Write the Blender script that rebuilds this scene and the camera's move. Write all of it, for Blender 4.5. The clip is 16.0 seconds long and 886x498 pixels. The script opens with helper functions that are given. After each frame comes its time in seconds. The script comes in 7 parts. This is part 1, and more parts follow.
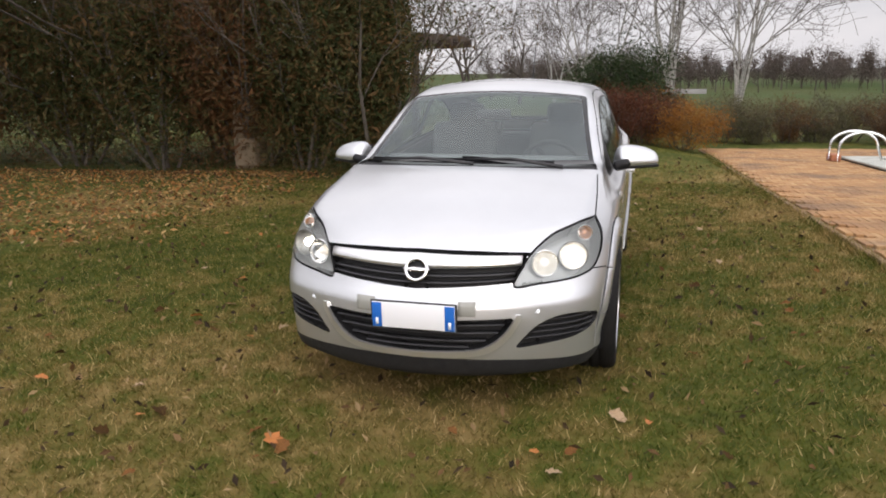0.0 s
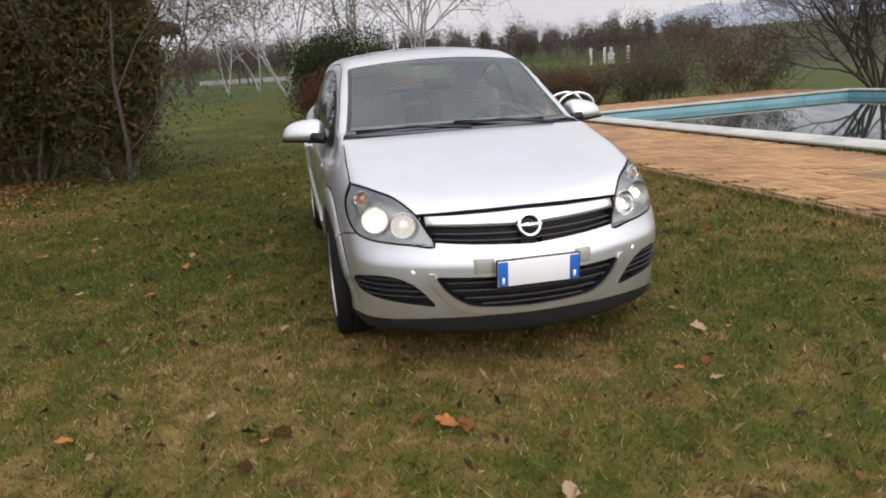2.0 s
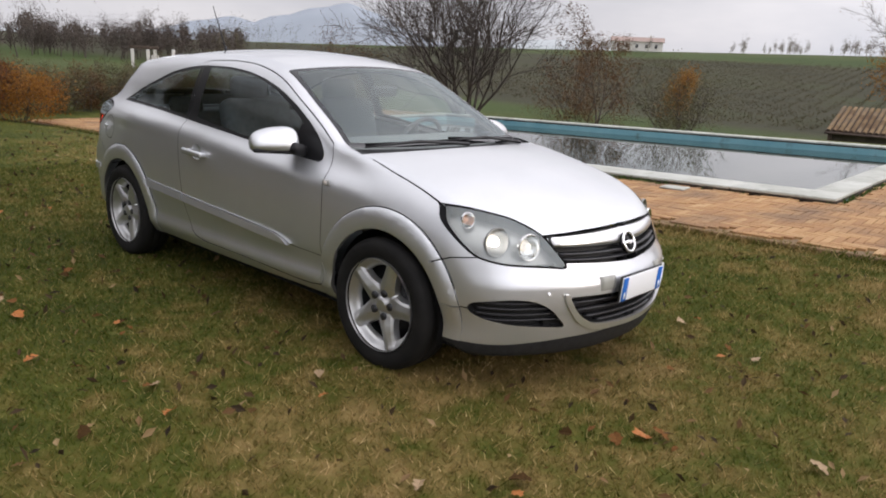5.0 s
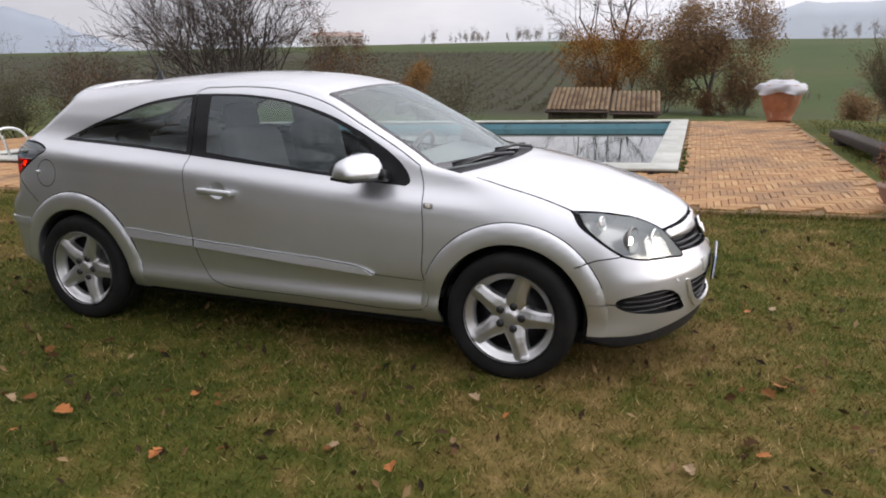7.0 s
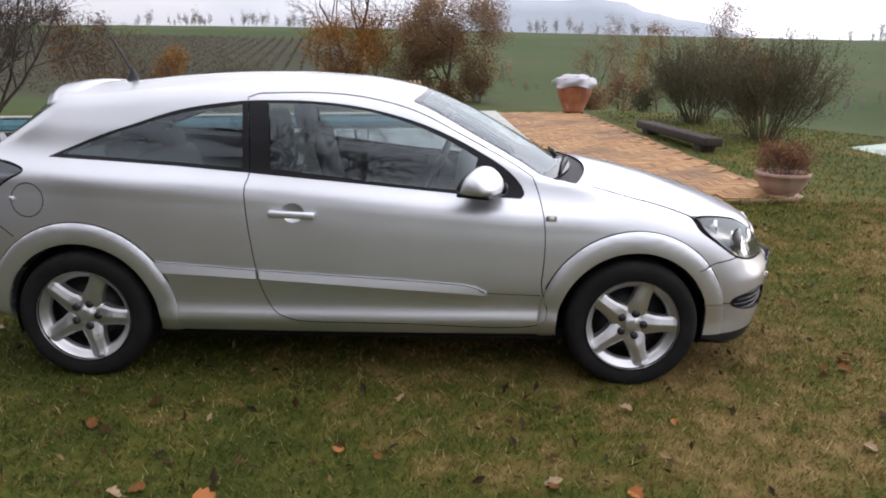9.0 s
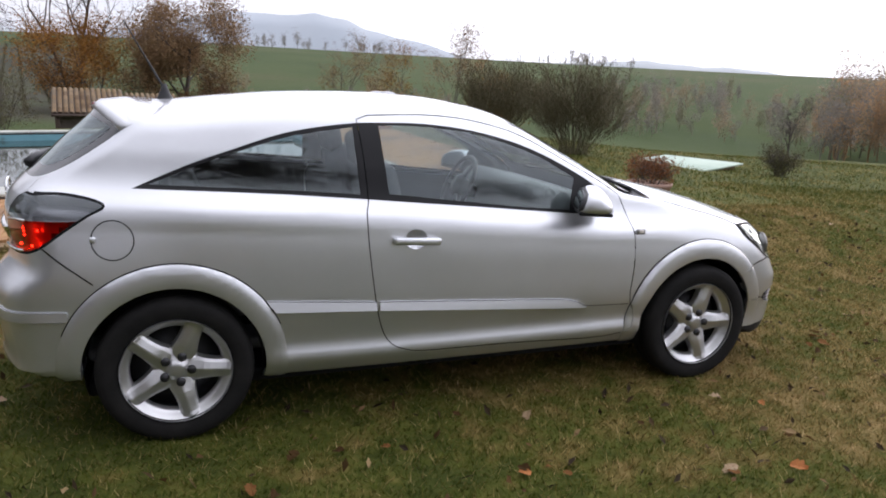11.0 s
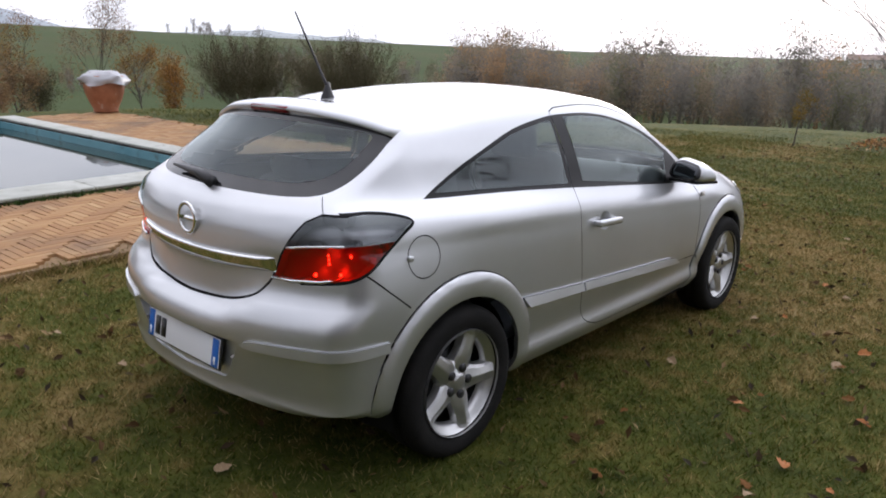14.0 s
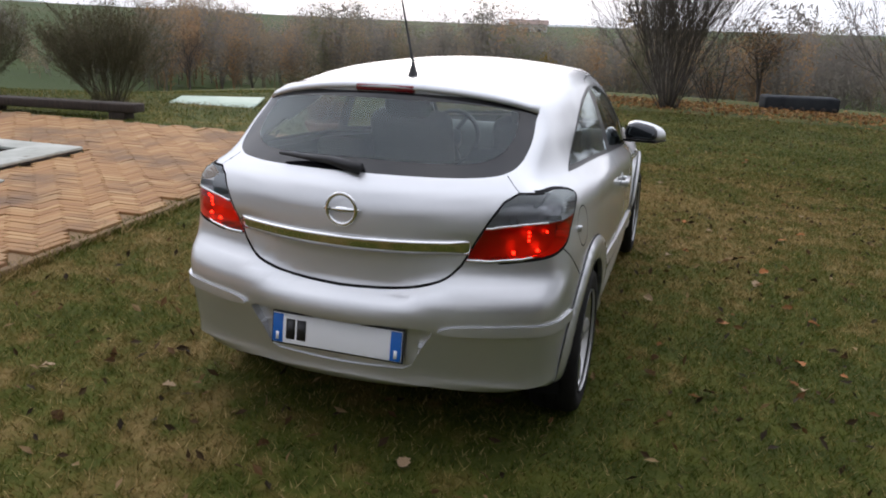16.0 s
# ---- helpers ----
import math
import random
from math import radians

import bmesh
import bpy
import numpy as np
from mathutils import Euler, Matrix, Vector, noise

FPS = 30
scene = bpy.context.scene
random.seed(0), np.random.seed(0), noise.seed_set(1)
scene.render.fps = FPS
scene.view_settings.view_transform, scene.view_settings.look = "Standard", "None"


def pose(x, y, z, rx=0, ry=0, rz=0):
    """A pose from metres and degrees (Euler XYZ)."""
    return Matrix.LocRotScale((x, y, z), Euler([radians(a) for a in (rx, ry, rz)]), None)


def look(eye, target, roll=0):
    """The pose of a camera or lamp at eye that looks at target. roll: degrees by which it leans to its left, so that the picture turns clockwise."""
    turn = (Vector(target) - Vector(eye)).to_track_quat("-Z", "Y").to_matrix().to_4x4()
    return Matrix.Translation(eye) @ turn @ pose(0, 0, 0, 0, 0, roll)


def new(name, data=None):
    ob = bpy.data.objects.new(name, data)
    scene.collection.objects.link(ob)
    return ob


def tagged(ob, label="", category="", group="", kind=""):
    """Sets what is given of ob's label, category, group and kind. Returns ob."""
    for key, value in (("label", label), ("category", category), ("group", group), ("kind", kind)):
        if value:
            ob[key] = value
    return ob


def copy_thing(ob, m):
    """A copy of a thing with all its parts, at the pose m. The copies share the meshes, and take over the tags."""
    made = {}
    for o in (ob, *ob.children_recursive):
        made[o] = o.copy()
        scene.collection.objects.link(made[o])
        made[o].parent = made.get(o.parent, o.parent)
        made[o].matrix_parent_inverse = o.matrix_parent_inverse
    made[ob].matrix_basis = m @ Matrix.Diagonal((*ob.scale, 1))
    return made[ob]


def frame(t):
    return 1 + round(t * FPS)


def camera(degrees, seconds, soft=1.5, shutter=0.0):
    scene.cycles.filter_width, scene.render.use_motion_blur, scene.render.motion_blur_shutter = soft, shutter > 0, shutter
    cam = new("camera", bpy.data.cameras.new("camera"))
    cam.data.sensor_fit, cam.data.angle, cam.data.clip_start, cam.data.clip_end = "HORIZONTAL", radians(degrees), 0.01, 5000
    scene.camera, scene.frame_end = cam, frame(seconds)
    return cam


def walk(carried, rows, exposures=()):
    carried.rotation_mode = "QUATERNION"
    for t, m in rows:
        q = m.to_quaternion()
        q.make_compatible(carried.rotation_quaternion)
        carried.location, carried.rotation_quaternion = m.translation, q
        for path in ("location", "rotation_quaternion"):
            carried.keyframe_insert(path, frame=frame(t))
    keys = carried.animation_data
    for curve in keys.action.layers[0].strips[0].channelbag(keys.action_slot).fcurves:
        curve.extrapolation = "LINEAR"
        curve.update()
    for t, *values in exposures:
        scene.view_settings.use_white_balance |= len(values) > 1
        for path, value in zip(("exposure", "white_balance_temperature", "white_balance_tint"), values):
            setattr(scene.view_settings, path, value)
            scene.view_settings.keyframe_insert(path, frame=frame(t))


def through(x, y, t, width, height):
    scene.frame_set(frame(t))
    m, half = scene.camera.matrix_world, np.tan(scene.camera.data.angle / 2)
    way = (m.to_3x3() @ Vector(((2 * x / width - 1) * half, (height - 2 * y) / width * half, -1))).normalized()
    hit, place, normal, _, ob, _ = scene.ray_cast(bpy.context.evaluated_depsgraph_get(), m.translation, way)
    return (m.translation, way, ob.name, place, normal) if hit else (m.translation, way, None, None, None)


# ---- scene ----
import collections

cam = camera(61.9, 16.0, 1.9)
PATH = [
    (0, (4.999, 0.883, 1.446), (3.115, 0.384, 0.998), -0.5),
    (0.5, (5.031, 0.437, 1.438), (3.12, 0.101, 0.953), 0.4),
    (1, (5.092, -0.046, 1.411), (3.162, -0.119, 0.891), 2.1),
    (1.5, (5.063, -0.511, 1.398), (3.132, -0.373, 0.894), -1.8),
    (2, (5.051, -0.966, 1.386), (3.153, -0.59, 0.879), -3.5),
    (2.5, (4.994, -1.395, 1.386), (3.148, -0.783, 0.922), -1.1),
    (3, (4.86, -1.815, 1.385), (3.083, -1.048, 0.881), 0.0),
    (3.5, (4.669, -2.206, 1.386), (2.98, -1.289, 0.832), -0.6),
    (4, (4.387, -2.476, 1.425), (2.764, -1.406, 0.954), -3.3),
    (4.2, (4.253, -2.573, 1.404), (2.683, -1.417, 0.958), -1.4),
    (6.3, (2.765, -3.753, 1.456), (1.88, -2.029, 0.96), 0.6),
    (6.5, (2.604, -3.84, 1.446), (1.79, -2.073, 0.984), 0.5),
    (7, (2.192, -4.003, 1.472), (1.502, -2.188, 0.991), -0.2),
    (7.5, (1.741, -4.152, 1.494), (1.205, -2.285, 1.018), -2.7),
    (8, (1.27, -4.148, 1.503), (0.963, -2.234, 1.009), -0.4),
    (8.5, (0.838, -4.119, 1.526), (0.638, -2.189, 1.039), 1.8),
    (9, (0.406, -4.127, 1.55), (0.402, -2.193, 1.041), 1.0),
    (9.5, (-0.019, -4.046, 1.544), (0.061, -2.111, 1.048), -1.9),
    (9.7, (-0.189, -4.023, 1.552), (-0.049, -2.085, 1.08), 0.0),
    (11.8, (-1.917, -3.62, 1.531), (-1.012, -1.899, 1.06), 0.3),
    (12, (-2.054, -3.541, 1.569), (-1.11, -1.841, 1.101), 0.5),
    (12.5, (-2.406, -3.331, 1.565), (-1.322, -1.725, 1.069), -0.3),
    (13, (-2.795, -3.131, 1.558), (-1.608, -1.609, 1.034), -1.2),
    (13.5, (-3.121, -2.878, 1.555), (-1.821, -1.449, 1.04), -0.4),
    (14, (-3.404, -2.546, 1.559), (-1.954, -1.261, 1.064), 1.6),
    (14.5, (-3.69, -2.217, 1.558), (-2.1, -1.117, 1.048), -0.8),
    (15, (-3.9, -1.849, 1.55), (-2.211, -0.907, 1.039), -1.1),
    (15.5, (-4.109, -1.485, 1.551), (-2.321, -0.733, 1.065), 0.1),
    (16, (-4.306, -1.138, 1.565), (-2.482, -0.541, 1.003), 1.8),
]
walk(cam, [(t, look(eye, target, roll)) for t, eye, target, roll in PATH],
     exposures=((0.0, 0.20, 6780, 16.5), (2.5, 0.08, 6680, 15.5), (6.5, 0.10, 6650, 17), (8.5, 0.20, 6450, 18.5), (9.5, 0.23, 6350, 19), (12.0, 0.08, 6300, 18.5), (12.5, 0.03, 6280, 18), (14.0, -0.03, 6280, 17.5), (16.0, -0.11, 6300, 15.5)))

# ---- light: bright overcast, the low sun behind cloud ahead of the car ----
SUN_AZ, SUN_EL = 20.0, 14.0
world = bpy.data.worlds.new("sky")
scene.world = world
world.use_nodes = True
wt = world.node_tree
bg = wt.nodes["Background"]
clear = wt.nodes.new("ShaderNodeTexSky")
clear.sky_type = "NISHITA"
clear.sun_disc = False
clear.sun_elevation, clear.sun_rotation = radians(SUN_EL), radians(90 - SUN_AZ)
clear.air_density, clear.dust_density, clear.ozone_density = 1.0, 4.0, 1.0
co = wt.nodes.new("ShaderNodeTexCoord")
flat = wt.nodes.new("ShaderNodeMapping")
flat.inputs["Scale"].default_value = (1.0, 1.0, 3.2)
clouds = wt.nodes.new("ShaderNodeTexNoise")
clouds.inputs["Scale"].default_value, clouds.inputs["Detail"].default_value, clouds.inputs["Roughness"].default_value = 2.2, 6, 0.55
deck = wt.nodes.new("ShaderNodeValToRGB")
deck.color_ramp.elements[0].position, deck.color_ramp.elements[0].color = 0.32, (0.62, 0.66, 0.72, 1)
deck.color_ramp.elements[1].position, deck.color_ramp.elements[1].color = 0.66, (0.90, 0.92, 0.95, 1)
sunward = wt.nodes.new("ShaderNodeVectorMath")
sunward.operation = "DOT_PRODUCT"
sunward.inputs[1].default_value = (math.cos(radians(SUN_EL)) * math.cos(radians(SUN_AZ)), math.cos(radians(SUN_EL)) * math.sin(radians(SUN_AZ)), math.sin(radians(SUN_EL)))
lift = wt.nodes.new("ShaderNodeMapRange")
lift.interpolation_type = "SMOOTHSTEP"
lift.inputs["From Min"].default_value, lift.inputs["From Max"].default_value = -0.3, 1.0
lift.inputs["To Min"].default_value, lift.inputs["To Max"].default_value = 0.84, 1.75
scaled = wt.nodes.new("ShaderNodeVectorMath")
scaled.operation = "SCALE"
mixed = wt.nodes.new("ShaderNodeMix")
mixed.data_type = "RGBA"
mixed.inputs["Factor"].default_value = 0.93
dim = wt.nodes.new("ShaderNodeVectorMath")
dim.operation = "SCALE"
dim.inputs["Scale"].default_value = 0.1
wt.links.new(co.outputs["Generated"], flat.inputs["Vector"])
wt.links.new(flat.outputs["Vector"], clouds.inputs["Vector"])
wt.links.new(clouds.outputs["Fac"], deck.inputs["Fac"])
wt.links.new(co.outputs["Generated"], sunward.inputs[0])
wt.links.new(sunward.outputs["Value"], lift.inputs["Value"])
wt.links.new(deck.outputs["Color"], scaled.inputs[0])
# an overcast sky is brighter overhead than at the horizon
parts_xyz = wt.nodes.new("ShaderNodeSeparateXYZ")
dome_up = wt.nodes.new("ShaderNodeMapRange")
dome_up.inputs["From Min"].default_value, dome_up.inputs["From Max"].default_value = 0.12, 0.9
dome_up.inputs["To Min"].default_value, dome_up.inputs["To Max"].default_value = 1.0, 1.9
times = wt.nodes.new("ShaderNodeMath")
times.operation = "MULTIPLY"
wt.links.new(co.outputs["Generated"], parts_xyz.inputs["Vector"])
wt.links.new(parts_xyz.outputs["Z"], dome_up.inputs["Value"])
wt.links.new(lift.outputs["Result"], times.inputs[0])
wt.links.new(dome_up.outputs["Result"], times.inputs[1])
wt.links.new(times.outputs["Value"], scaled.inputs["Scale"])
wt.links.new(clear.outputs["Color"], dim.inputs[0])
wt.links.new(dim.outputs["Vector"], mixed.inputs["A"])
wt.links.new(scaled.outputs["Vector"], mixed.inputs["B"])
wt.links.new(mixed.outputs["Result"], bg.inputs["Color"])
bg.inputs["Strength"].default_value = 1.0
sun = new("sun", bpy.data.lights.new("sun", "SUN"))
sun.data.energy, sun.data.angle, sun.data.color = 0.6, radians(20), (1.0, 0.93, 0.84)
sun.matrix_basis = look((0, 0, 0), tuple(-v for v in sunward.inputs[1].default_value))


# ---- helpers of this scene ----
def put(name, data, parent=None, label="", m=None):
    ob = new(name, data)
    if m is not None:
        ob.matrix_basis = m
    if parent is not None:
        ob.parent = parent
    if label:
        ob["label"] = label
    return ob


def part(name, bm, material, parent=None, label="", m=None, smooth=True):
    """Links a bmesh as one mesh object."""
    me = bpy.data.meshes.new(name)
    bm.normal_update()
    bm.to_mesh(me)
    bm.free()
    me.materials.append(material)
    me.polygons.foreach_set("use_smooth", [smooth] * len(me.polygons))
    return put(name, me, parent, label, m)


def thing(name, label, category, m=None, group="", kind=""):
    ob = new(name)
    ob.empty_display_size = 0.1
    if m is not None:
        ob.matrix_basis = m
    return tagged(ob, label, category, group, kind)


def box(bm, size, m=None, bevel=0.0, seg=2):
    r = bmesh.ops.create_cube(bm, size=1.0)
    bmesh.ops.scale(bm, vec=size, verts=r["verts"])
    if bevel:
        e = list({e for v in r["verts"] for e in v.link_edges})
        r = bmesh.ops.bevel(bm, geom=e + r["verts"], offset=bevel, segments=seg, affect="EDGES", profile=0.5)
    if m is not None:
        bmesh.ops.transform(bm, matrix=m, verts=list({v for v in r["verts"]}))
    return bm


def boxed(size, m=None, bevel=0.0, seg=2):
    return box(bmesh.new(), size, m, bevel, seg)


def lathe(bm, profile, n=32, m=None):
    """Turns a profile of (radius, height) round z."""
    m = m or Matrix()
    rings = []
    for r, h in profile:
        if r < 1e-6:
            rings.append([bm.verts.new(m @ Vector((0, 0, h)))])
        else:
            rings.append([bm.verts.new(m @ Vector((r * math.cos(2 * math.pi * i / n), r * math.sin(2 * math.pi * i / n), h))) for i in range(n)])
    for a, b in zip(rings, rings[1:]):
        for i in range(n):
            j = (i + 1) % n
            q = [a[i % len(a)], a[j % len(a)], b[j % len(b)], b[i % len(b)]]
            q = list(dict.fromkeys(q))
            if len(q) > 2:
                bm.faces.new(q)
    return bm


def tube(bm, points, radius, n=8, cap=True):
    """A round bar along points; radius is a number or one for each point."""
    p = [Vector(q) for q in points]
    rad = radius if isinstance(radius, (list, tuple)) else [radius] * len(p)
    up = Vector((0, 0, 1)) if abs((p[-1] - p[0]).normalized().z) < 0.9 else Vector((1, 0, 0))
    rings = []
    for i, q in enumerate(p):
        t = (p[min(i + 1, len(p) - 1)] - p[max(i - 1, 0)]).normalized()
        a = t.cross(up).normalized()
        b = t.cross(a).normalized()
        rings.append([bm.verts.new(q + (a * math.cos(2 * math.pi * k / n) + b * math.sin(2 * math.pi * k / n)) * rad[i]) for k in range(n)])
    for r, s in zip(rings, rings[1:]):
        for k in range(n):
            bm.faces.new([r[k], r[(k + 1) % n], s[(k + 1) % n], s[k]])
    if cap:
        bm.faces.new(rings[0][::-1]), bm.faces.new(rings[-1])
    return bm


def prism(bm, outline, depth, m=None):
    """An upright prism over an outline in x, y."""
    m = m or Matrix()
    a = [bm.verts.new(m @ Vector((x, y, 0))) for x, y in outline]
    b = [bm.verts.new(m @ Vector((x, y, depth))) for x, y in outline]
    n = len(a)
    bm.faces.new(a[::-1]), bm.faces.new(b)
    for i in range(n):
        bm.faces.new([a[i], a[(i + 1) % n], b[(i + 1) % n], b[i]])
    return bm


def material(name, color, rough=0.6, metal=0.0, **more):
    mt = bpy.data.materials.new(name)
    mt.use_nodes = True
    b = mt.node_tree.nodes["Principled BSDF"]
    b.inputs["Base Color"].default_value = (*color, 1)
    b.inputs["Roughness"].default_value = rough
    b.inputs["Metallic"].default_value = metal
    for k, v in more.items():
        b.inputs[k.replace("_", " ")].default_value = v
    return mt


def vary(mt, colors, scale, detail=6, bump=0.0, bump_scale=None, rough=None, coords="Object", stretch=None, second=None):
    """Gives a material colours that drift from one to another, with fine relief."""
    nt = mt.node_tree
    b = nt.nodes["Principled BSDF"]
    co = nt.nodes.new("ShaderNodeTexCoord")
    src = co.outputs[coords]
    if stretch:
        mp = nt.nodes.new("ShaderNodeMapping")
        mp.inputs["Scale"].default_value = stretch
        nt.links.new(src, mp.inputs["Vector"])
        src = mp.outputs["Vector"]
    nz = nt.nodes.new("ShaderNodeTexNoise")
    nz.inputs["Scale"].default_value = scale
    nz.inputs["Detail"].default_value = detail
    nz.inputs["Roughness"].default_value = 0.65
    nt.links.new(src, nz.inputs["Vector"])
    ramp = nt.nodes.new("ShaderNodeValToRGB")
    el = ramp.color_ramp.elements
    el[0].position, el[1].position = 0.3, 0.7
    el[0].color, el[1].color = (*colors[0], 1), (*colors[-1], 1)
    for i, c in enumerate(colors[1:-1]):
        e = el.new(0.3 + 0.4 * (i + 1) / (len(colors) - 1))
        e.color = (*c, 1)
    nt.links.new(nz.outputs["Fac"], ramp.inputs["Fac"])
    out = ramp.outputs["Color"]
    if second:
        n2 = nt.nodes.new("ShaderNodeTexNoise")
        n2.inputs["Scale"].default_value = second[0]
        n2.inputs["Detail"].default_value = 3
        nt.links.new(src, n2.inputs["Vector"])
        r2 = nt.nodes.new("ShaderNodeMapRange")
        r2.inputs["From Min"].default_value, r2.inputs["From Max"].default_value = second[2], second[3]
        nt.links.new(n2.outputs["Fac"], r2.inputs["Value"])
        mx = nt.nodes.new("ShaderNodeMix")
        mx.data_type = "RGBA"
        nt.links.new(r2.outputs["Result"], mx.inputs["Factor"])
        nt.links.new(out, mx.inputs["A"])
        mx.inputs["B"].default_value = (*second[1], 1)
        out = mx.outputs["Result"]
    nt.links.new(out, b.inputs["Base Color"])
    if rough:
        rr = nt.nodes.new("ShaderNodeMapRange")
        rr.inputs["To Min"].default_value, rr.inputs["To Max"].default_value = rough
        nt.links.new(nz.outputs["Fac"], rr.inputs["Value"])
        nt.links.new(rr.outputs["Result"], b.inputs["Roughness"])
    if bump:
        bz = nt.nodes.new("ShaderNodeTexNoise")
        bz.inputs["Scale"].default_value = bump_scale or scale * 4
        bz.inputs["Detail"].default_value = 5
        nt.links.new(src, bz.inputs["Vector"])
        bp = nt.nodes.new("ShaderNodeBump")
        bp.inputs["Strength"].default_value = bump
        bp.inputs["Distance"].default_value = 0.02
        nt.links.new(bz.outputs["Fac"], bp.inputs["Height"])
        nt.links.new(bp.outputs["Normal"], b.inputs["Normal"])
    return mt


# ---- materials ----
PAINT = vary(material("silver_paint", (0.63, 0.64, 0.655), 0.42, 0.85, Coat_Weight=1.0, Coat_Roughness=0.03), [(0.61, 0.62, 0.635), (0.65, 0.66, 0.675)], 3.0, rough=(0.38, 0.46))
PAINT_BRIGHT = material("bright_silver", (0.78, 0.78, 0.78), 0.30, 0.85, Coat_Weight=0.6)
CHROME = material("chrome", (0.8, 0.8, 0.8), 0.08, 1.0)
CHROME_LAMP = material("lamp_reflector", (0.75, 0.75, 0.74), 0.14, 1.0)
LOW_BOWL = material("low_beam_bowl", (0.22, 0.22, 0.21), 0.3, 0.8)
TAIL_REFLECTOR = material("tail_reflector", (0.6, 0.6, 0.6), 0.5, 0.6)
# near-black base paints in the dark reflection the door mirrors show
MIRROR = material("mirror_glass", (0.06, 0.063, 0.068), 0.02, 1.0)
RUBBER = material("black_rubber", (0.010, 0.010, 0.011), 0.8, Specular_IOR_Level=0.15)
BLACK = material("grille_black", (0.01, 0.01, 0.011), 0.6)
BLACK_PLASTIC = material("black_plastic", (0.02, 0.02, 0.022), 0.45)
GLOSS_BLACK = material("gloss_black", (0.010, 0.010, 0.011), 0.32, Specular_IOR_Level=0.2)
BORDER = material("printed_glass_border", (0.006, 0.006, 0.007), 0.03, Specular_IOR_Level=0.55)
TRIM = vary(material("grey_plastic", (0.02, 0.02, 0.021), 0.6, Specular_IOR_Level=0.25), [(0.014, 0.014, 0.015), (0.026, 0.026, 0.027)], 30, bump=0.1, bump_scale=300)
LAMP_GREY = material("lamp_housing", (0.38, 0.375, 0.36), 0.28, 0.6)
LAMP_BACK = material("lamp_backing", (0.5, 0.5, 0.5), 0.3, 0.6)
PLATE_WHITE = material("plate_white", (0.85, 0.86, 0.88), 0.4)
PLATE_BLUE = material("plate_blue", (0.01, 0.13, 0.5), 0.4)
PLATE_GREY = material("plate_backing", (0.30, 0.30, 0.27), 0.5)
RED_DARK = material("dark_red_plastic", (0.16, 0.01, 0.015), 0.25)
AMBER = material("amber", (0.9, 0.45, 0.25), 0.3)
AMBER_LENS = material("clear_amber", (0.72, 0.66, 0.60), 0.2)
TYRE = vary(material("tyre", (0.018, 0.018, 0.018), 0.8, Specular_IOR_Level=0.15), [(0.008, 0.008, 0.008), (0.018, 0.017, 0.016)], 9, bump=0.15, bump_scale=120)
RIM = vary(material("rim_silver", (0.55, 0.55, 0.54), 0.32, 0.85), [(0.50, 0.50, 0.495), (0.60, 0.60, 0.595)], 8, rough=(0.26, 0.38))
BRAKE = material("brake_iron", (0.03, 0.03, 0.032), 0.6, 0.4)
CLOTH = vary(material("seat_cloth", (0.05, 0.052, 0.056), 0.9), [(0.07, 0.071, 0.076), (0.11, 0.112, 0.118)], 40, bump=0.2, bump_scale=400)
CLOTH_DARK = material("dark_lining", (0.10, 0.10, 0.105), 0.85)
CLOTH_PALE = material("headlining", (0.45, 0.45, 0.43), 0.9)
DASH = material("dashboard", (0.17, 0.17, 0.172), 0.6)


def glass(name, tint, rough=0.0, mirror=0.05):
    """Thin sheet glass: see-through, and partly a mirror, more so at a slant."""
    mt = bpy.data.materials.new(name)
    mt.use_nodes = True
    nt = mt.node_tree
    nt.nodes.clear()
    out, mix = nt.nodes.new("ShaderNodeOutputMaterial"), nt.nodes.new("ShaderNodeMixShader")
    see, shine, slant = nt.nodes.new("ShaderNodeBsdfTransparent"), nt.nodes.new("ShaderNodeBsdfGlossy"), nt.nodes.new("ShaderNodeLayerWeight")
    see.inputs["Color"].default_value = (*tint, 1)
    shine.inputs["Roughness"].default_value = rough
    shine.inputs["Color"].default_value = (0.88, 0.96, 0.97, 1)
    slant.inputs["Blend"].default_value = 0.5
    power, share = nt.nodes.new("ShaderNodeMath"), nt.nodes.new("ShaderNodeMath")
    power.operation, share.operation = "POWER", "MULTIPLY_ADD"
    power.inputs[1].default_value = 5.0
    share.inputs[1].default_value, share.inputs[2].default_value = 1.0 - mirror, mirror
    nt.links.new(slant.outputs["Facing"], power.inputs[0])
    nt.links.new(power.outputs["Value"], share.inputs[0])
    nt.links.new(share.outputs["Value"], mix.inputs["Fac"])
    nt.links.new(see.outputs["BSDF"], mix.inputs[1])
    nt.links.new(shine.outputs["BSDF"], mix.inputs[2])
    nt.links.new(mix.outputs["Shader"], out.inputs["Surface"])
    return mt


GLASS_CLEAR = glass("windscreen_glass", (0.80, 0.87, 0.84), 0.0, 0.115)
GLASS_SIDE = glass("side_glass", (0.68, 0.75, 0.75), 0.0, 0.088)
GLASS_DARK = glass("tinted_glass", (0.62, 0.68, 0.68), 0.0, 0.065)
LENS = glass("lamp_lens", (0.92, 0.93, 0.92), 0.02, 0.11)
SMOKED = glass("smoked_lens", (0.60, 0.61, 0.63), 0.03, 0.08)
RED_LENS = glass("red_lens", (0.85, 0.05, 0.03), 0.03, 0.05)


def glow(name, color, power):
    mt = material(name, color, 0.4)
    b = mt.node_tree.nodes["Principled BSDF"]
    b.inputs["Emission Color"].default_value = (*color, 1)
    b.inputs["Emission Strength"].default_value = power
    return mt


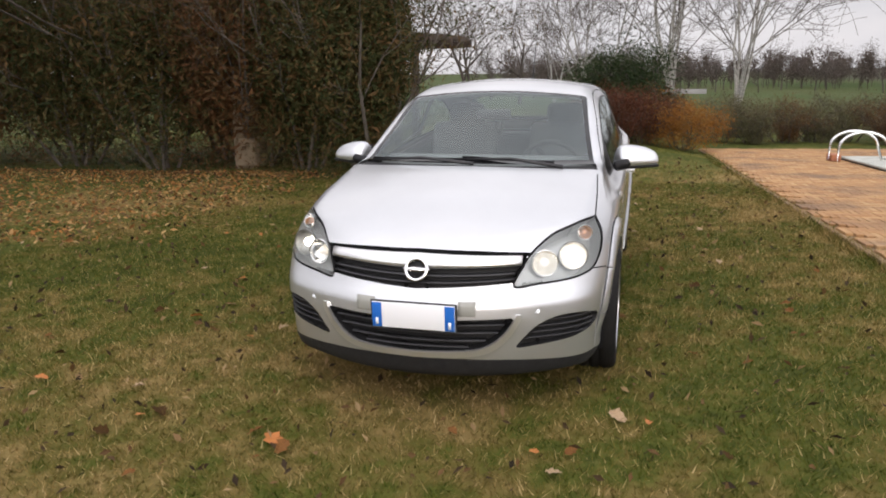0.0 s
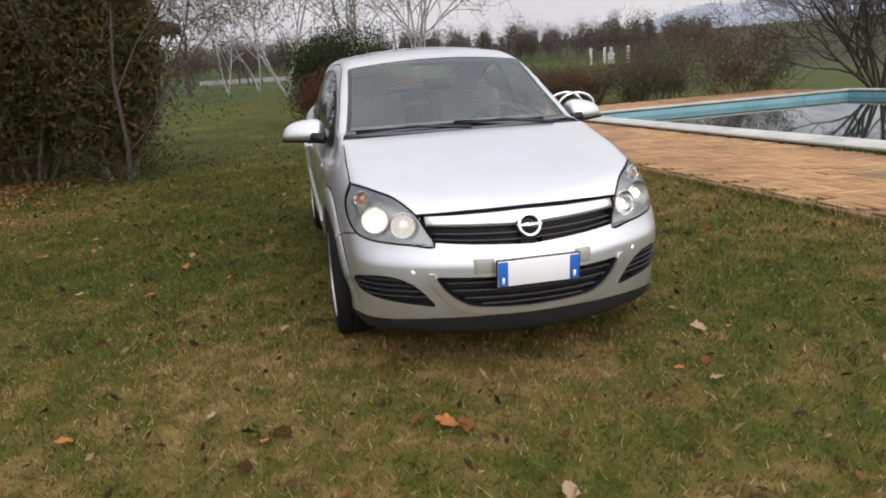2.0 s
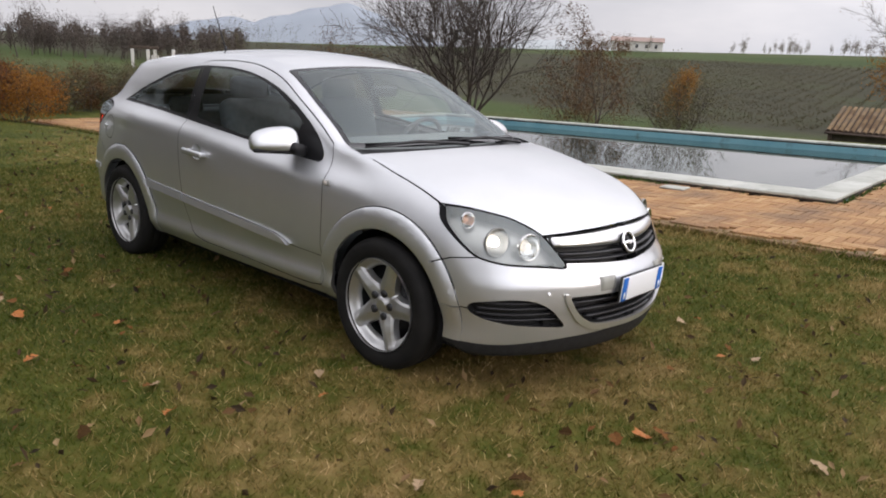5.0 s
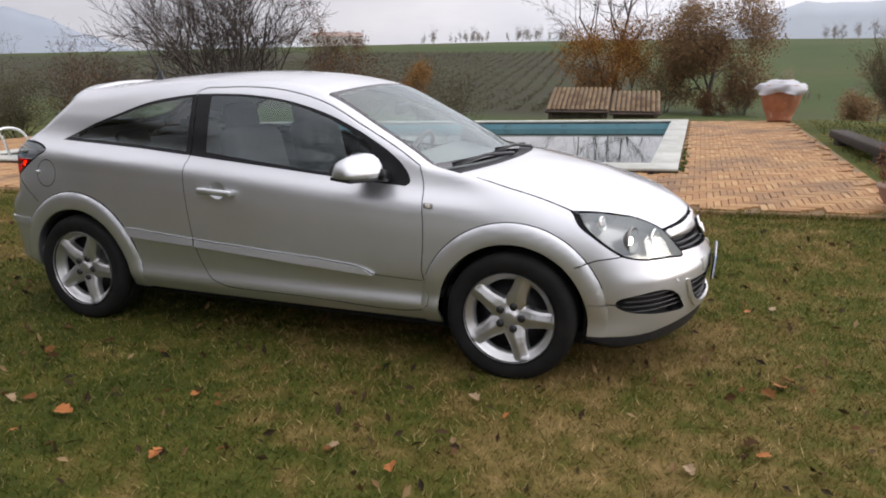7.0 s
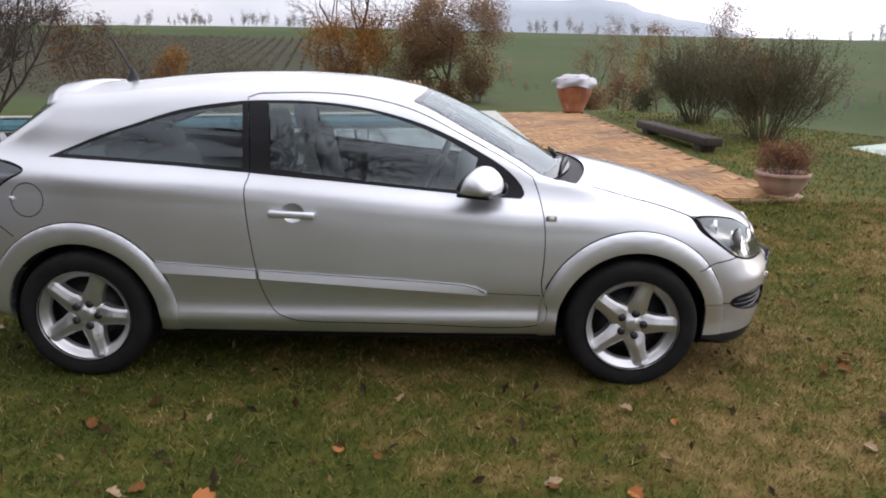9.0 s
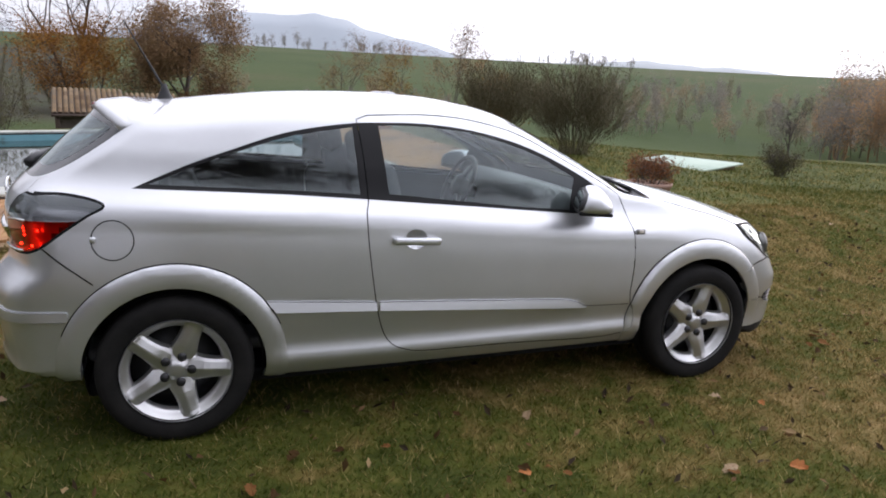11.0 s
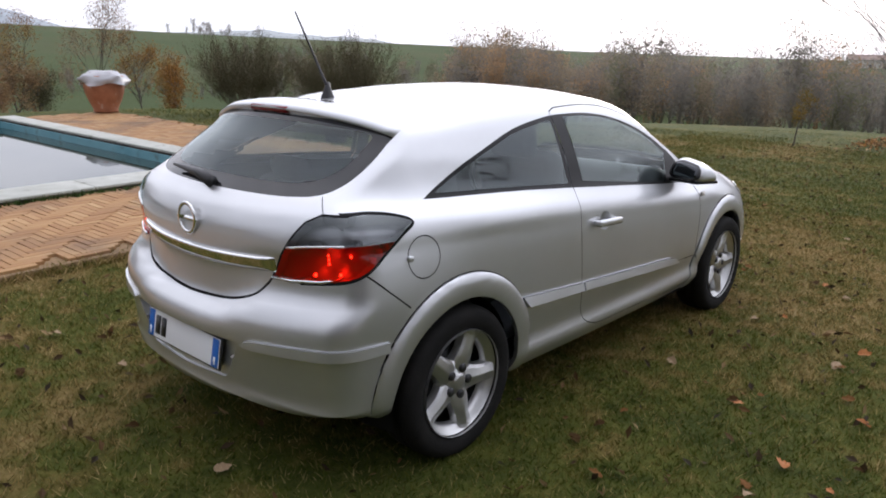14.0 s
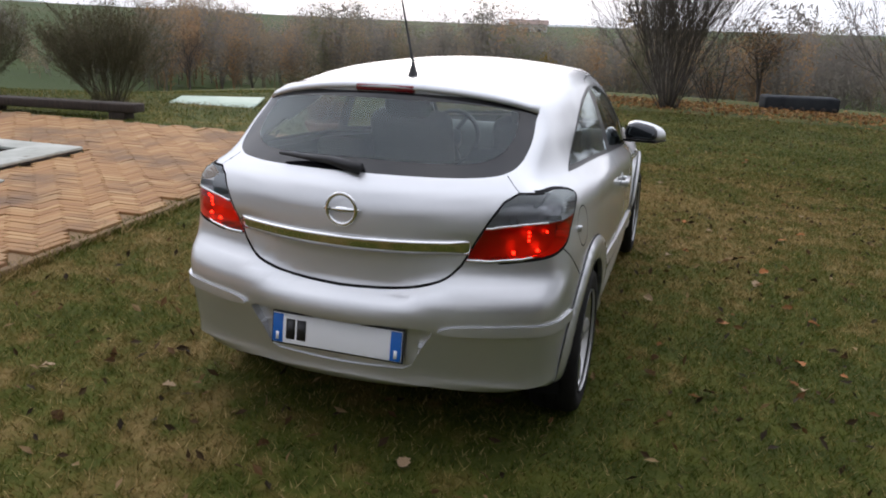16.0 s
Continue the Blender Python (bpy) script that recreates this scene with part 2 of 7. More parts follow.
LIT = glow("lit_lamp", (1.0, 0.96, 0.88), 8.0)
BULB = glow("side_bulb", (1.0, 0.95, 0.85), 0.35)
TAIL_GLOW = glow("lit_tail_lamp", (1.0, 0.16, 0.04), 16.0)


# ---- ground ----
def sstep(a, b, x):
    t = np.clip((np.asarray(x, float) - a) / (b - a), 0, 1)
    return t * t * (3 - 2 * t)


POOL = Matrix.Translation((1.72, 4.76, 0.27)) @ Matrix(((math.cos(radians(2)), -math.sin(radians(2)), 0), (math.sin(radians(2)), math.cos(radians(2)), 0), (0.0253, 0.0091, 1))).to_4x4()
POOL_L, POOL_W = 11.4, 7.35
PATIO = (-14.2, 1.95, -2.06, 7.62)


def ground_z(x, y):
    """Height of the ground: lawn, the terrace beyond it, then the valleys and the rising fields."""
    x, y = np.asarray(x, float), np.asarray(y, float)
    r, a = np.hypot(x, y), np.arctan2(y, x)
    lawn = 0.02 + 0.02 * np.clip(y, -8, 3)
    deck = 0.18 + 0.025 * np.clip(x, -13, 6) + 0.01 * np.clip(y, 0, 12.5) - 0.045
    near = lawn + (deck - lawn) * sstep(0.9, 2.45, y) * sstep(10, 3.8, x)
    prof = {90: ([0, 14, 18, 40, 70, 100, 120, 250, 400, 900, 3000], [0, 0, -0.85, -1.9, -2.9, -2.0, -0.6, 8.3, 14.5, 16, 16]),
            15: ([0, 16, 20, 30, 60, 100, 160, 285, 400, 900, 3000], [0, 0, -0.1, -1.5, -5.2, -6.5, -4, 2.5, 6, 12, 12]),
            180: ([0, 30, 60, 100, 200, 300, 500, 3000], [0, 0, -0.2, -0.5, 0.3, 1.5, 5, 8]),
            -90: ([0, 100, 3000], [0, 0, 0])}
    tot, w = 0, 0
    for az, (rr, zz) in prof.items():
        k = np.maximum(np.cos(a - radians(az)), 0.0) ** 2 + 1e-4
        tot, w = tot + k * np.interp(r, rr, zz), w + k
    z = near * sstep(40, 16, r) + tot / w
    dx, dy = x - 1.72, y - 4.76
    c, s = math.cos(radians(2)), math.sin(radians(2))
    u, v = c * dx + s * dy, -s * dx + c * dy
    hollow = sstep(PATIO[0] + 0.4, PATIO[0] + 1.4, u) * sstep(1.6, 0.7, u) * sstep(-1.8, -0.9, v) * sstep(7.5, 7.0, v)
    return z - 1.7 * hollow + 0.012 * np.sin(x * 1.7 + 1.3 * np.sin(y * 1.1)) * sstep(2.0, 0, y) * sstep(60, 10, r) * 0.6


def gz(x, y):
    return float(ground_z(x, y))


def raw_mesh(name, verts, faces, mat=None, smooth=True):
    """A mesh from arrays; all faces have the same number of corners."""
    verts, faces = np.asarray(verts, np.float32), np.asarray(faces, np.int32)
    me = bpy.data.meshes.new(name)
    n, k = faces.shape
    me.vertices.add(len(verts))
    me.vertices.foreach_set("co", verts.ravel())
    me.loops.add(n * k)
    me.loops.foreach_set("vertex_index", faces.ravel())
    me.polygons.add(n)
    me.polygons.foreach_set("loop_start", np.arange(0, n * k, k, dtype=np.int32))
    me.polygons.foreach_set("use_smooth", np.full(n, smooth))
    me.update(calc_edges=True)
    if mat:
        me.materials.append(mat)
    return me


def lawn_colors(nt):
    """The lawn's colour by place: green and straw in patches, with fields beyond."""
    geo = nt.nodes.new("ShaderNodeNewGeometry")

    def noise_at(scale, detail=4, rough=0.6):
        nz = nt.nodes.new("ShaderNodeTexNoise")
        nz.inputs["Scale"].default_value, nz.inputs["Detail"].default_value, nz.inputs["Roughness"].default_value = scale, detail, rough
        nt.links.new(geo.outputs["Position"], nz.inputs["Vector"])
        return nz.outputs["Fac"]

    def ramp(fac, stops):
        r = nt.nodes.new("ShaderNodeValToRGB")
        el = r.color_ramp.elements
        el[0].position, el[0].color = stops[0][0], (*stops[0][1], 1)
        el[1].position, el[1].color = stops[-1][0], (*stops[-1][1], 1)
        for p, c in stops[1:-1]:
            e = el.new(p)
            e.color = (*c, 1)
        nt.links.new(fac, r.inputs["Fac"])
        return r.outputs["Color"]
    return geo, noise_at, ramp


def mix_colors(nt, fac, a, b):
    mx = nt.nodes.new("ShaderNodeMix")
    mx.data_type = "RGBA"
    nt.links.new(fac, mx.inputs["Factor"]) if not isinstance(fac, float) else None
    if isinstance(fac, float):
        mx.inputs["Factor"].default_value = fac
    for sock, v in (("A", a), ("B", b)):
        if isinstance(v, tuple):
            mx.inputs[sock].default_value = (*v, 1)
        else:
            nt.links.new(v, mx.inputs[sock])
    return mx.outputs["Result"]


def map_range(nt, val, a, b):
    mr = nt.nodes.new("ShaderNodeMapRange")
    mr.interpolation_type = "SMOOTHSTEP"
    mr.inputs["From Min"].default_value, mr.inputs["From Max"].default_value = a, b
    nt.links.new(val, mr.inputs["Value"])
    return mr.outputs["Result"]


def lawn_material(name, blades):
    mt = material(name, (0.1, 0.1, 0.04), 0.85)
    nt = mt.node_tree
    b = nt.nodes["Principled BSDF"]
    b.inputs["Specular IOR Level"].default_value = 0.12
    geo, noise_at, ramp = lawn_colors(nt)
    # drier stretches: where the car drove in, along the terrace, behind the car, out on the lawn, before the hedge
    thirst = None
    for at, most, reach in (((2.9, -0.9, 0.0), 0.078, 5.0), ((4.4, 1.9, 0.2), 0.066, 4.0), ((-2.9, 1.5, 0.0), 0.040, 3.2), ((11.0, 2.5, 0.0), 0.050, 3.4), ((-2.9, -5.2, 0.0), 0.090, 3.4), ((1.4, 2.9, 0.0), 0.090, 2.3), ((-1.0, 2.5, 0.0), 0.085, 2.2), ((-3.6, 2.3, 0.0), 0.085, 2.4), ((-6.4, 2.1, 0.0), 0.070, 2.6)):
        spot = nt.nodes.new("ShaderNodeVectorMath")
        spot.operation = "DISTANCE"
        spot.inputs[1].default_value = at
        nt.links.new(geo.outputs["Position"], spot.inputs[0])
        dry = nt.nodes.new("ShaderNodeMapRange")
        dry.interpolation_type = "SMOOTHSTEP"
        dry.inputs["From Min"].default_value, dry.inputs["From Max"].default_value = 0.3, reach
        dry.inputs["To Min"].default_value, dry.inputs["To Max"].default_value = most, -0.120
        nt.links.new(spot.outputs["Value"], dry.inputs["Value"])
        if thirst is None:
            thirst = dry.outputs["Result"]
        else:
            more = nt.nodes.new("ShaderNodeMath")
            more.operation = "MAXIMUM"
            nt.links.new(thirst, more.inputs[0])
            nt.links.new(dry.outputs["Result"], more.inputs[1])
            thirst = more.outputs["Value"]
    worn = nt.nodes.new("ShaderNodeMath")
    tufts = nt.nodes.new("ShaderNodeMath")
    tufts.operation = "MULTIPLY_ADD"
    tufts.inputs[1].default_value = 0.75
    nt.links.new(noise_at(5.5, 3, 0.6), tufts.inputs[0])
    nt.links.new(noise_at(0.8, 7, 0.68), tufts.inputs[2])
    level = nt.nodes.new("ShaderNodeMath")
    level.operation = "SUBTRACT"
    level.inputs[1].default_value = 0.375
    nt.links.new(tufts.outputs["Value"], level.inputs[0])
    nt.links.new(level.outputs["Value"], worn.inputs[0])
    nt.links.new(thirst, worn.inputs[1])
    patch = ramp(worn.outputs["Value"], [(0.30, (0.036, 0.054, 0.006)), (0.45, (0.084, 0.098, 0.012)), (0.57, (0.180, 0.130, 0.036)), (0.72, (0.36, 0.232, 0.096))])
    fine = ramp(noise_at(26, 4, 0.7), [(0.3, (0.030, 0.036, 0.007)), (0.5, (0.062, 0.066, 0.014)), (0.72, (0.14, 0.125, 0.040))])
    col = mix_colors(nt, 0.48, patch, fine)
    if blades:
        rnd = geo.outputs["Random Per Island"]
        fresh = ramp(rnd, [(0.0, (0.018, 0.034, 0.004)), (0.42, (0.066, 0.088, 0.010)), (0.78, (0.140, 0.130, 0.030)), (1.0, (0.46, 0.35, 0.16))])
        straw = ramp(rnd, [(0.0, (0.014, 0.024, 0.003)), (0.36, (0.078, 0.082, 0.013)), (0.70, (0.22, 0.150, 0.053)), (0.88, (0.44, 0.31, 0.145)), (1.0, (0.66, 0.50, 0.27))])
        col = mix_colors(nt, 0.66, patch, mix_colors(nt, map_range(nt, worn.outputs["Value"], 0.26, 0.72), fresh, straw))
    else:
        xyz = nt.nodes.new("ShaderNodeSeparateXYZ")
        nt.links.new(geo.outputs["Position"], xyz.inputs["Vector"])
        green = ramp(noise_at(0.02, 5), [(0.35, (0.034, 0.055, 0.012)), (0.5, (0.047, 0.068, 0.017)), (0.68, (0.066, 0.070, 0.025))])
        tilled = ramp(noise_at(0.05, 6), [(0.35, (0.032, 0.032, 0.018)), (0.5, (0.046, 0.044, 0.024)), (0.68, (0.042, 0.050, 0.020))])
        ln = nt.nodes.new("ShaderNodeVectorMath")
        ln.operation = "LENGTH"
        nt.links.new(geo.outputs["Position"], ln.inputs[0])
        # the vineyard's tilled earth lies between two slanting edges
        edge = nt.nodes.new("ShaderNodeVectorMath")
        edge.operation = "DOT_PRODUCT"
        edge.inputs[1].default_value = (-1.0, -0.12, 0.0)
        nt.links.new(geo.outputs["Position"], edge.inputs[0])
        tilth = nt.nodes.new("ShaderNodeMath")
        tilth.operation = "MULTIPLY"
        nt.links.new(map_range(nt, edge.outputs["Value"], -8.0, 2.0), tilth.inputs[0])
        upper = map_range(nt, xyz.outputs["Y"], 190, 215)
        low_side = nt.nodes.new("ShaderNodeMath")
        low_side.operation = "SUBTRACT"
        low_side.inputs[0].default_value = 1.0
        nt.links.new(upper, low_side.inputs[1])
        beyond = nt.nodes.new("ShaderNodeMath")
        beyond.operation = "MULTIPLY"
        nt.links.new(low_side.outputs["Value"], beyond.inputs[0])
        nt.links.new(map_range(nt, xyz.outputs["Y"], 40, 58), beyond.inputs[1])
        nt.links.new(beyond.outputs["Value"], tilth.inputs[1])
        field = mix_colors(nt, tilth.outputs["Value"], green, tilled)
        col = mix_colors(nt, map_range(nt, ln.outputs["Value"], 16, 45), col, field)
        bp = nt.nodes.new("ShaderNodeBump")
        bp.inputs["Strength"].default_value, bp.inputs["Distance"].default_value = 0.6, 0.03
        nt.links.new(noise_at(45, 5, 0.7), bp.inputs["Height"])
        nt.links.new(bp.outputs["Normal"], b.inputs["Normal"])
    nt.links.new(col, b.inputs["Base Color"])
    if blades:
        out = nt.nodes["Material Output"]
        thru, mixs = nt.nodes.new("ShaderNodeBsdfTranslucent"), nt.nodes.new("ShaderNodeMixShader")
        nt.links.new(col, thru.inputs["Color"])
        mixs.inputs["Fac"].default_value = 0.3
        nt.links.new(b.outputs["BSDF"], mixs.inputs[1])
        nt.links.new(thru.outputs["BSDF"], mixs.inputs[2])
        nt.links.new(mixs.outputs["Shader"], out.inputs["Surface"])
    return mt


LAWN = lawn_material("lawn", False)
BLADES = lawn_material("grass_blades", True)
rings = np.concatenate([np.arange(0.15, 17, 0.2), 17 * np.exp(np.linspace(0, math.log(3000 / 17), 90))[1:]])
az = np.linspace(0, 2 * math.pi, 241)[:-1]
gx, gy = rings[:, None] * np.cos(az), rings[:, None] * np.sin(az)
gv = np.stack([gx, gy, ground_z(gx, gy)], -1).reshape(-1, 3)
i, j = np.meshgrid(np.arange(len(rings) - 1), np.arange(240), indexing="ij")
gf = np.stack([i * 240 + j, (i + 1) * 240 + j, (i + 1) * 240 + (j + 1) % 240, i * 240 + (j + 1) % 240], -1).reshape(-1, 4)
centre = len(gv)
gv = np.concatenate([gv, [[0, 0, gz(0, 0)]]])
gf = np.concatenate([gf, np.stack([np.full(120, centre), np.arange(0, 240, 2), np.arange(1, 240, 2), np.arange(2, 241, 2) % 240], -1)])
tagged(put("ground", raw_mesh("ground", gv, gf, LAWN)), "patchy mown autumn lawn running out to green fields", "ground", kind="structure")

# blades of grass over the lawn round the car, thinner farther out
rng = np.random.default_rng(5)


def sow(n, x0, x1, y0, y1, size, keep=None):
    x, y = rng.uniform(x0, x1, n), rng.uniform(y0, y1, n)
    if keep is not None:
        k = keep(x, y)
        x, y = x[k], y[k]
    n = len(x)
    a, h = rng.uniform(0, 2 * math.pi, n), size * rng.uniform(0.45, 1.25, n)
    w = size * rng.uniform(0.07, 0.14, n)
    lean = rng.uniform(0.3, 1.5, n)[:, None] * h[:, None]
    d = rng.uniform(0, 2 * math.pi, n)
    base = np.stack([x, y, ground_z(x, y) - 0.004], -1)
    side = np.stack([np.cos(a), np.sin(a), 0 * a], -1) * w[:, None]
    tip = base + np.stack([np.cos(d), np.sin(d), 0 * d], -1) * lean + np.stack([0 * h, 0 * h, h], -1)
    return np.stack([base - side, base + side, tip], 1).reshape(-1, 3)


off_terrace = lambda x, y: (y < 2.66 + 0.035 * (x - 1.7)) | (x > 3.72)
sward = [sow(330000, -5.5, 5.6, -4.6, 2.72, 0.03, off_terrace), sow(110000, -7.5, 8, -6.5, 2.7, 0.034, off_terrace), sow(120000, 5.5, 13, -6.0, 4.5, 0.034, off_terrace), sow(70000, -14, 17, -9, 4.5, 0.036, off_terrace), sow(30000, 3.6, 14, 2.5, 13, 0.055, off_terrace)]
fringe = lambda x, y: np.abs(y - 2.655 - 0.035 * (x - 1.7) - 0.04 * np.sin(3.1 * x) * np.sin(1.3 * x)) < 0.085
sward.append(sow(45000, -11, 3.75, 2.0, 3.0, 0.062, fringe))
sv = np.concatenate(sward)
sward_mesh = raw_mesh("lawn_grass", sv, np.arange(len(sv)).reshape(-1, 3), BLADES)
tagged(put("lawn_grass", sward_mesh), "short green and straw-coloured blades of grass", "grass", kind="stuff")

# far ridges, with the mist's haze painted into their base colours
HAZE_TINT_NEAR = vary(material("misty_hill", (0.3, 0.34, 0.36), 1.0), [(0.37, 0.395, 0.405), (0.43, 0.455, 0.465)], 0.004, 4)
# paler haze tint for the hills towards the sun
HAZE_TINT_SUNWARD = vary(material("sunward_haze_hill", (0.36, 0.39, 0.42), 1.0), [(0.33, 0.365, 0.40), (0.38, 0.41, 0.44)], 0.003, 4)
HAZE_TINT_FAR = vary(material("distant_hill", (0.5, 0.55, 0.6), 1.0), [(0.25, 0.285, 0.325), (0.29, 0.32, 0.36)], 0.003, 4)
for name, mat, dist, hills in (("distant_hill", HAZE_TINT_FAR, 2400, ((141, 155, 8, 170), (149, 100, 6, 140), (115, 45, 20, 200))),
                               ("distant_hill", HAZE_TINT_SUNWARD, 2300, ((82, 170, 14, 220), (60, 50, 14, 160))),
                               ("misty_hill", HAZE_TINT_NEAR, 900, ((74, 26, 9, 80), (100, 36, 12, 80), (125, 34, 10, 80), (55, 30, 16, 80), (30, 16, 17, 80), (8, 16, 15, 80), (-15, 16, 16, 80), (160, 16, 14, 60), (178, 18, 10, 60)))):
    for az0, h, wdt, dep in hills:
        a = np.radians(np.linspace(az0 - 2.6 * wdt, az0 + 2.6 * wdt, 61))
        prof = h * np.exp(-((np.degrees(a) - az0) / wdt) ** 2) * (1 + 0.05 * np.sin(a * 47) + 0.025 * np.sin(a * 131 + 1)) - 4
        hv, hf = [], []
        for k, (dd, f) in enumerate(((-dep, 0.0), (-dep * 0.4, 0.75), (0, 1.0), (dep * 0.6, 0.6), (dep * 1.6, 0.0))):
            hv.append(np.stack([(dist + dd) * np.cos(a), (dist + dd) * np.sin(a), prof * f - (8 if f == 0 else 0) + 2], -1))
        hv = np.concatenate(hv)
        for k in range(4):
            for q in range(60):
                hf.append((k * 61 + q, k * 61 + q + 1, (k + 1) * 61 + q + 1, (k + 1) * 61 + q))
        tagged(put(name, raw_mesh(name, hv, hf, mat)), "hill on the horizon with haze painted into its blue-grey", "hill", kind="structure")


# ---- the car's outer skin: one smooth implicit form, x ahead, y left, z up, right half is y < 0 ----
def spline(pts):
    """Monotone cubic through (x, y) pairs, with straight ends."""
    xs, ys = np.array([p[0] for p in pts], float), np.array([p[1] for p in pts], float)
    h, d = np.diff(xs), np.diff(ys) / np.diff(xs)
    m = np.zeros(len(xs))
    m[0], m[-1] = d[0], d[-1]
    for i in range(1, len(xs) - 1):
        if d[i - 1] * d[i] > 0:
            w1, w2 = 2 * h[i] + h[i - 1], h[i] + 2 * h[i - 1]
            m[i] = (w1 + w2) / (w1 / d[i - 1] + w2 / d[i])

    def f(x):
        x = np.asarray(x, float)
        i = np.clip(np.searchsorted(xs, x) - 1, 0, len(h) - 1)
        t = (x - xs[i]) / h[i]
        tc = np.clip(t, 0, 1)
        v = (ys[i] * (1 + 2 * tc) * (1 - tc) ** 2 + m[i] * h[i] * tc * (1 - tc) ** 2
             + ys[i + 1] * tc * tc * (3 - 2 * tc) + m[i + 1] * h[i] * tc * tc * (tc - 1))
        return v + np.where(t > 1, m[i + 1] * (t - tc) * h[i], 0) + np.where(t < 0, m[i] * (t - tc) * h[i], 0)
    return f


def smax(a, b, k):
    k = 0.58 * k
    h = np.clip(0.5 + 0.5 * (a - b) / k, 0, 1)
    return b + (a - b) * h + k * h * (1 - h)


def step(a, b, x):
    t = np.clip((x - a) / (b - a), 0, 1)
    return t * t * (3 - 2 * t)


# centre line from above: roof, windscreen, bonnet
TOP = spline([(-1.72, 1.352), (-1.62, 1.372), (-1.5, 1.378), (-1.3, 1.388), (-0.98, 1.422), (-0.67, 1.443), (-0.37, 1.449), (-0.06, 1.436),
              (0.15, 1.408), (0.31, 1.371), (0.5, 1.293), (0.7, 1.19), (0.9, 1.078), (1.03, 1.008), (1.09, 0.998), (1.25, 0.981),
              (1.5, 0.934), (1.7, 0.879), (1.9, 0.81), (2.04, 0.742), (2.12, 0.68)])
CROWN = spline([(-1.7, 0.17), (-1.2, 0.165), (-0.3, 0.16), (0.3, 0.12), (0.9, 0.02), (1.1, 0.04), (1.5, 0.08), (2.0, 0.06)])
FRONT = spline([(0.16, 2.08), (0.22, 2.13), (0.29, 2.155), (0.38, 2.168), (0.46, 2.175), (0.52, 2.172), (0.57, 2.145), (0.65, 2.105), (0.72, 2.065), (0.8, 1.98)])
REAR = spline([(0.25, -1.92), (0.295, -2.03), (0.33, -2.05), (0.37, -2.044), (0.45, -2.054), (0.53, -2.068), (0.585, -2.074), (0.615, -2.069), (0.64, -2.048), (0.660, -2.015), (0.676, -1.997), (0.70, -1.989), (0.78, -1.985),
               (0.86, -1.995), (0.95, -1.99), (1.01, -1.965), (1.06, -1.915), (1.12, -1.845), (1.2, -1.765), (1.3, -1.655), (1.335, -1.625), (1.375, -1.60), (1.5, -1.58)])
WIDE = spline([(-2.1, 0.70), (-1.9, 0.752), (-1.65, 0.792), (-1.3, 0.808), (-0.8, 0.820), (-0.3, 0.822), (0.3, 0.818), (0.9, 0.802), (1.3, 0.798), (1.6, 0.775), (1.85, 0.73), (2.1, 0.67)])
BELT_Z = spline([(-2.0, 1.09), (-1.43, 1.066), (-0.84, 1.036), (0.0, 0.97), (0.5, 0.927), (0.8, 0.905), (1.0, 0.9), (1.3, 0.86), (1.6, 0.80), (1.9, 0.71), (2.1, 0.64)])
BELT_Y = spline([(-2.0, 0.52), (-1.6, 0.645), (-1.43, 0.68), (-1.1, 0.722), (-0.8, 0.745), (-0.3, 0.762), (0.2, 0.757), (0.6, 0.742), (0.9, 0.728), (1.3, 0.745), (1.6, 0.72), (1.85, 0.675), (2.1, 0.6)])


def half_width(x, z):
    zb, yb, w = BELT_Z(x), BELT_Y(x), WIDE(x)
    zs = zb - 0.075
    nose = step(1.0, 1.3, x)
    sill = 0.011 * (1 - nose) * (1 - step(-0.85, -1.0, x))
    Z = [0 * x + 0.14, 0 * x + 0.25, 0 * x + 0.315, 0 * x + 0.385, 0.33 + 0.3 * (zs - 0.33), 0.33 + 0.6 * (zs - 0.33), 0.33 + 0.85 * (zs - 0.33), zs, zb, zb + 0.15, zb + 0.33, zb + 0.6]
    end, tail = step(-1.15, -1.7, x), step(-0.95, -1.5, x)
    Y = [w - 0.11 + 0.07 * nose, w - 0.045 + 0.03 * nose, w - 0.016 + 0.6 * sill, w - 0.009 - 0.9 * sill, w + 0.001, w + 0.006, w + 0.001 - 0.02 * end, w - 0.012 - 0.035 * end, yb + 0.024 * tail, yb - 0.055 + 0.014 * tail - 0.1 * nose, yb - 0.142 - 0.2 * nose, yb - 0.36 - 0.3 * nose]
    Z, Y = np.stack(Z), np.stack(Y)
    d = np.diff(Y, axis=0) / np.diff(Z, axis=0)
    m = np.concatenate([d[:1], 0.5 * (d[:-1] + d[1:]), d[-1:]])
    out = np.where(z < Z[0], Y[0] + m[0] * (z - Z[0]), Y[-1] + m[-1] * (z - Z[-1]))
    for i in range(len(Z) - 1):
        h = Z[i + 1] - Z[i]
        t = (z - Z[i]) / h
        v = Y[i] * (1 + 2 * t) * (1 - t) ** 2 + m[i] * h * t * (1 - t) ** 2 + Y[i + 1] * t * t * (3 - 2 * t) + m[i + 1] * h * t * t * (t - 1)
        out = np.where((t >= 0) & (t < 1), v, out)
    return out


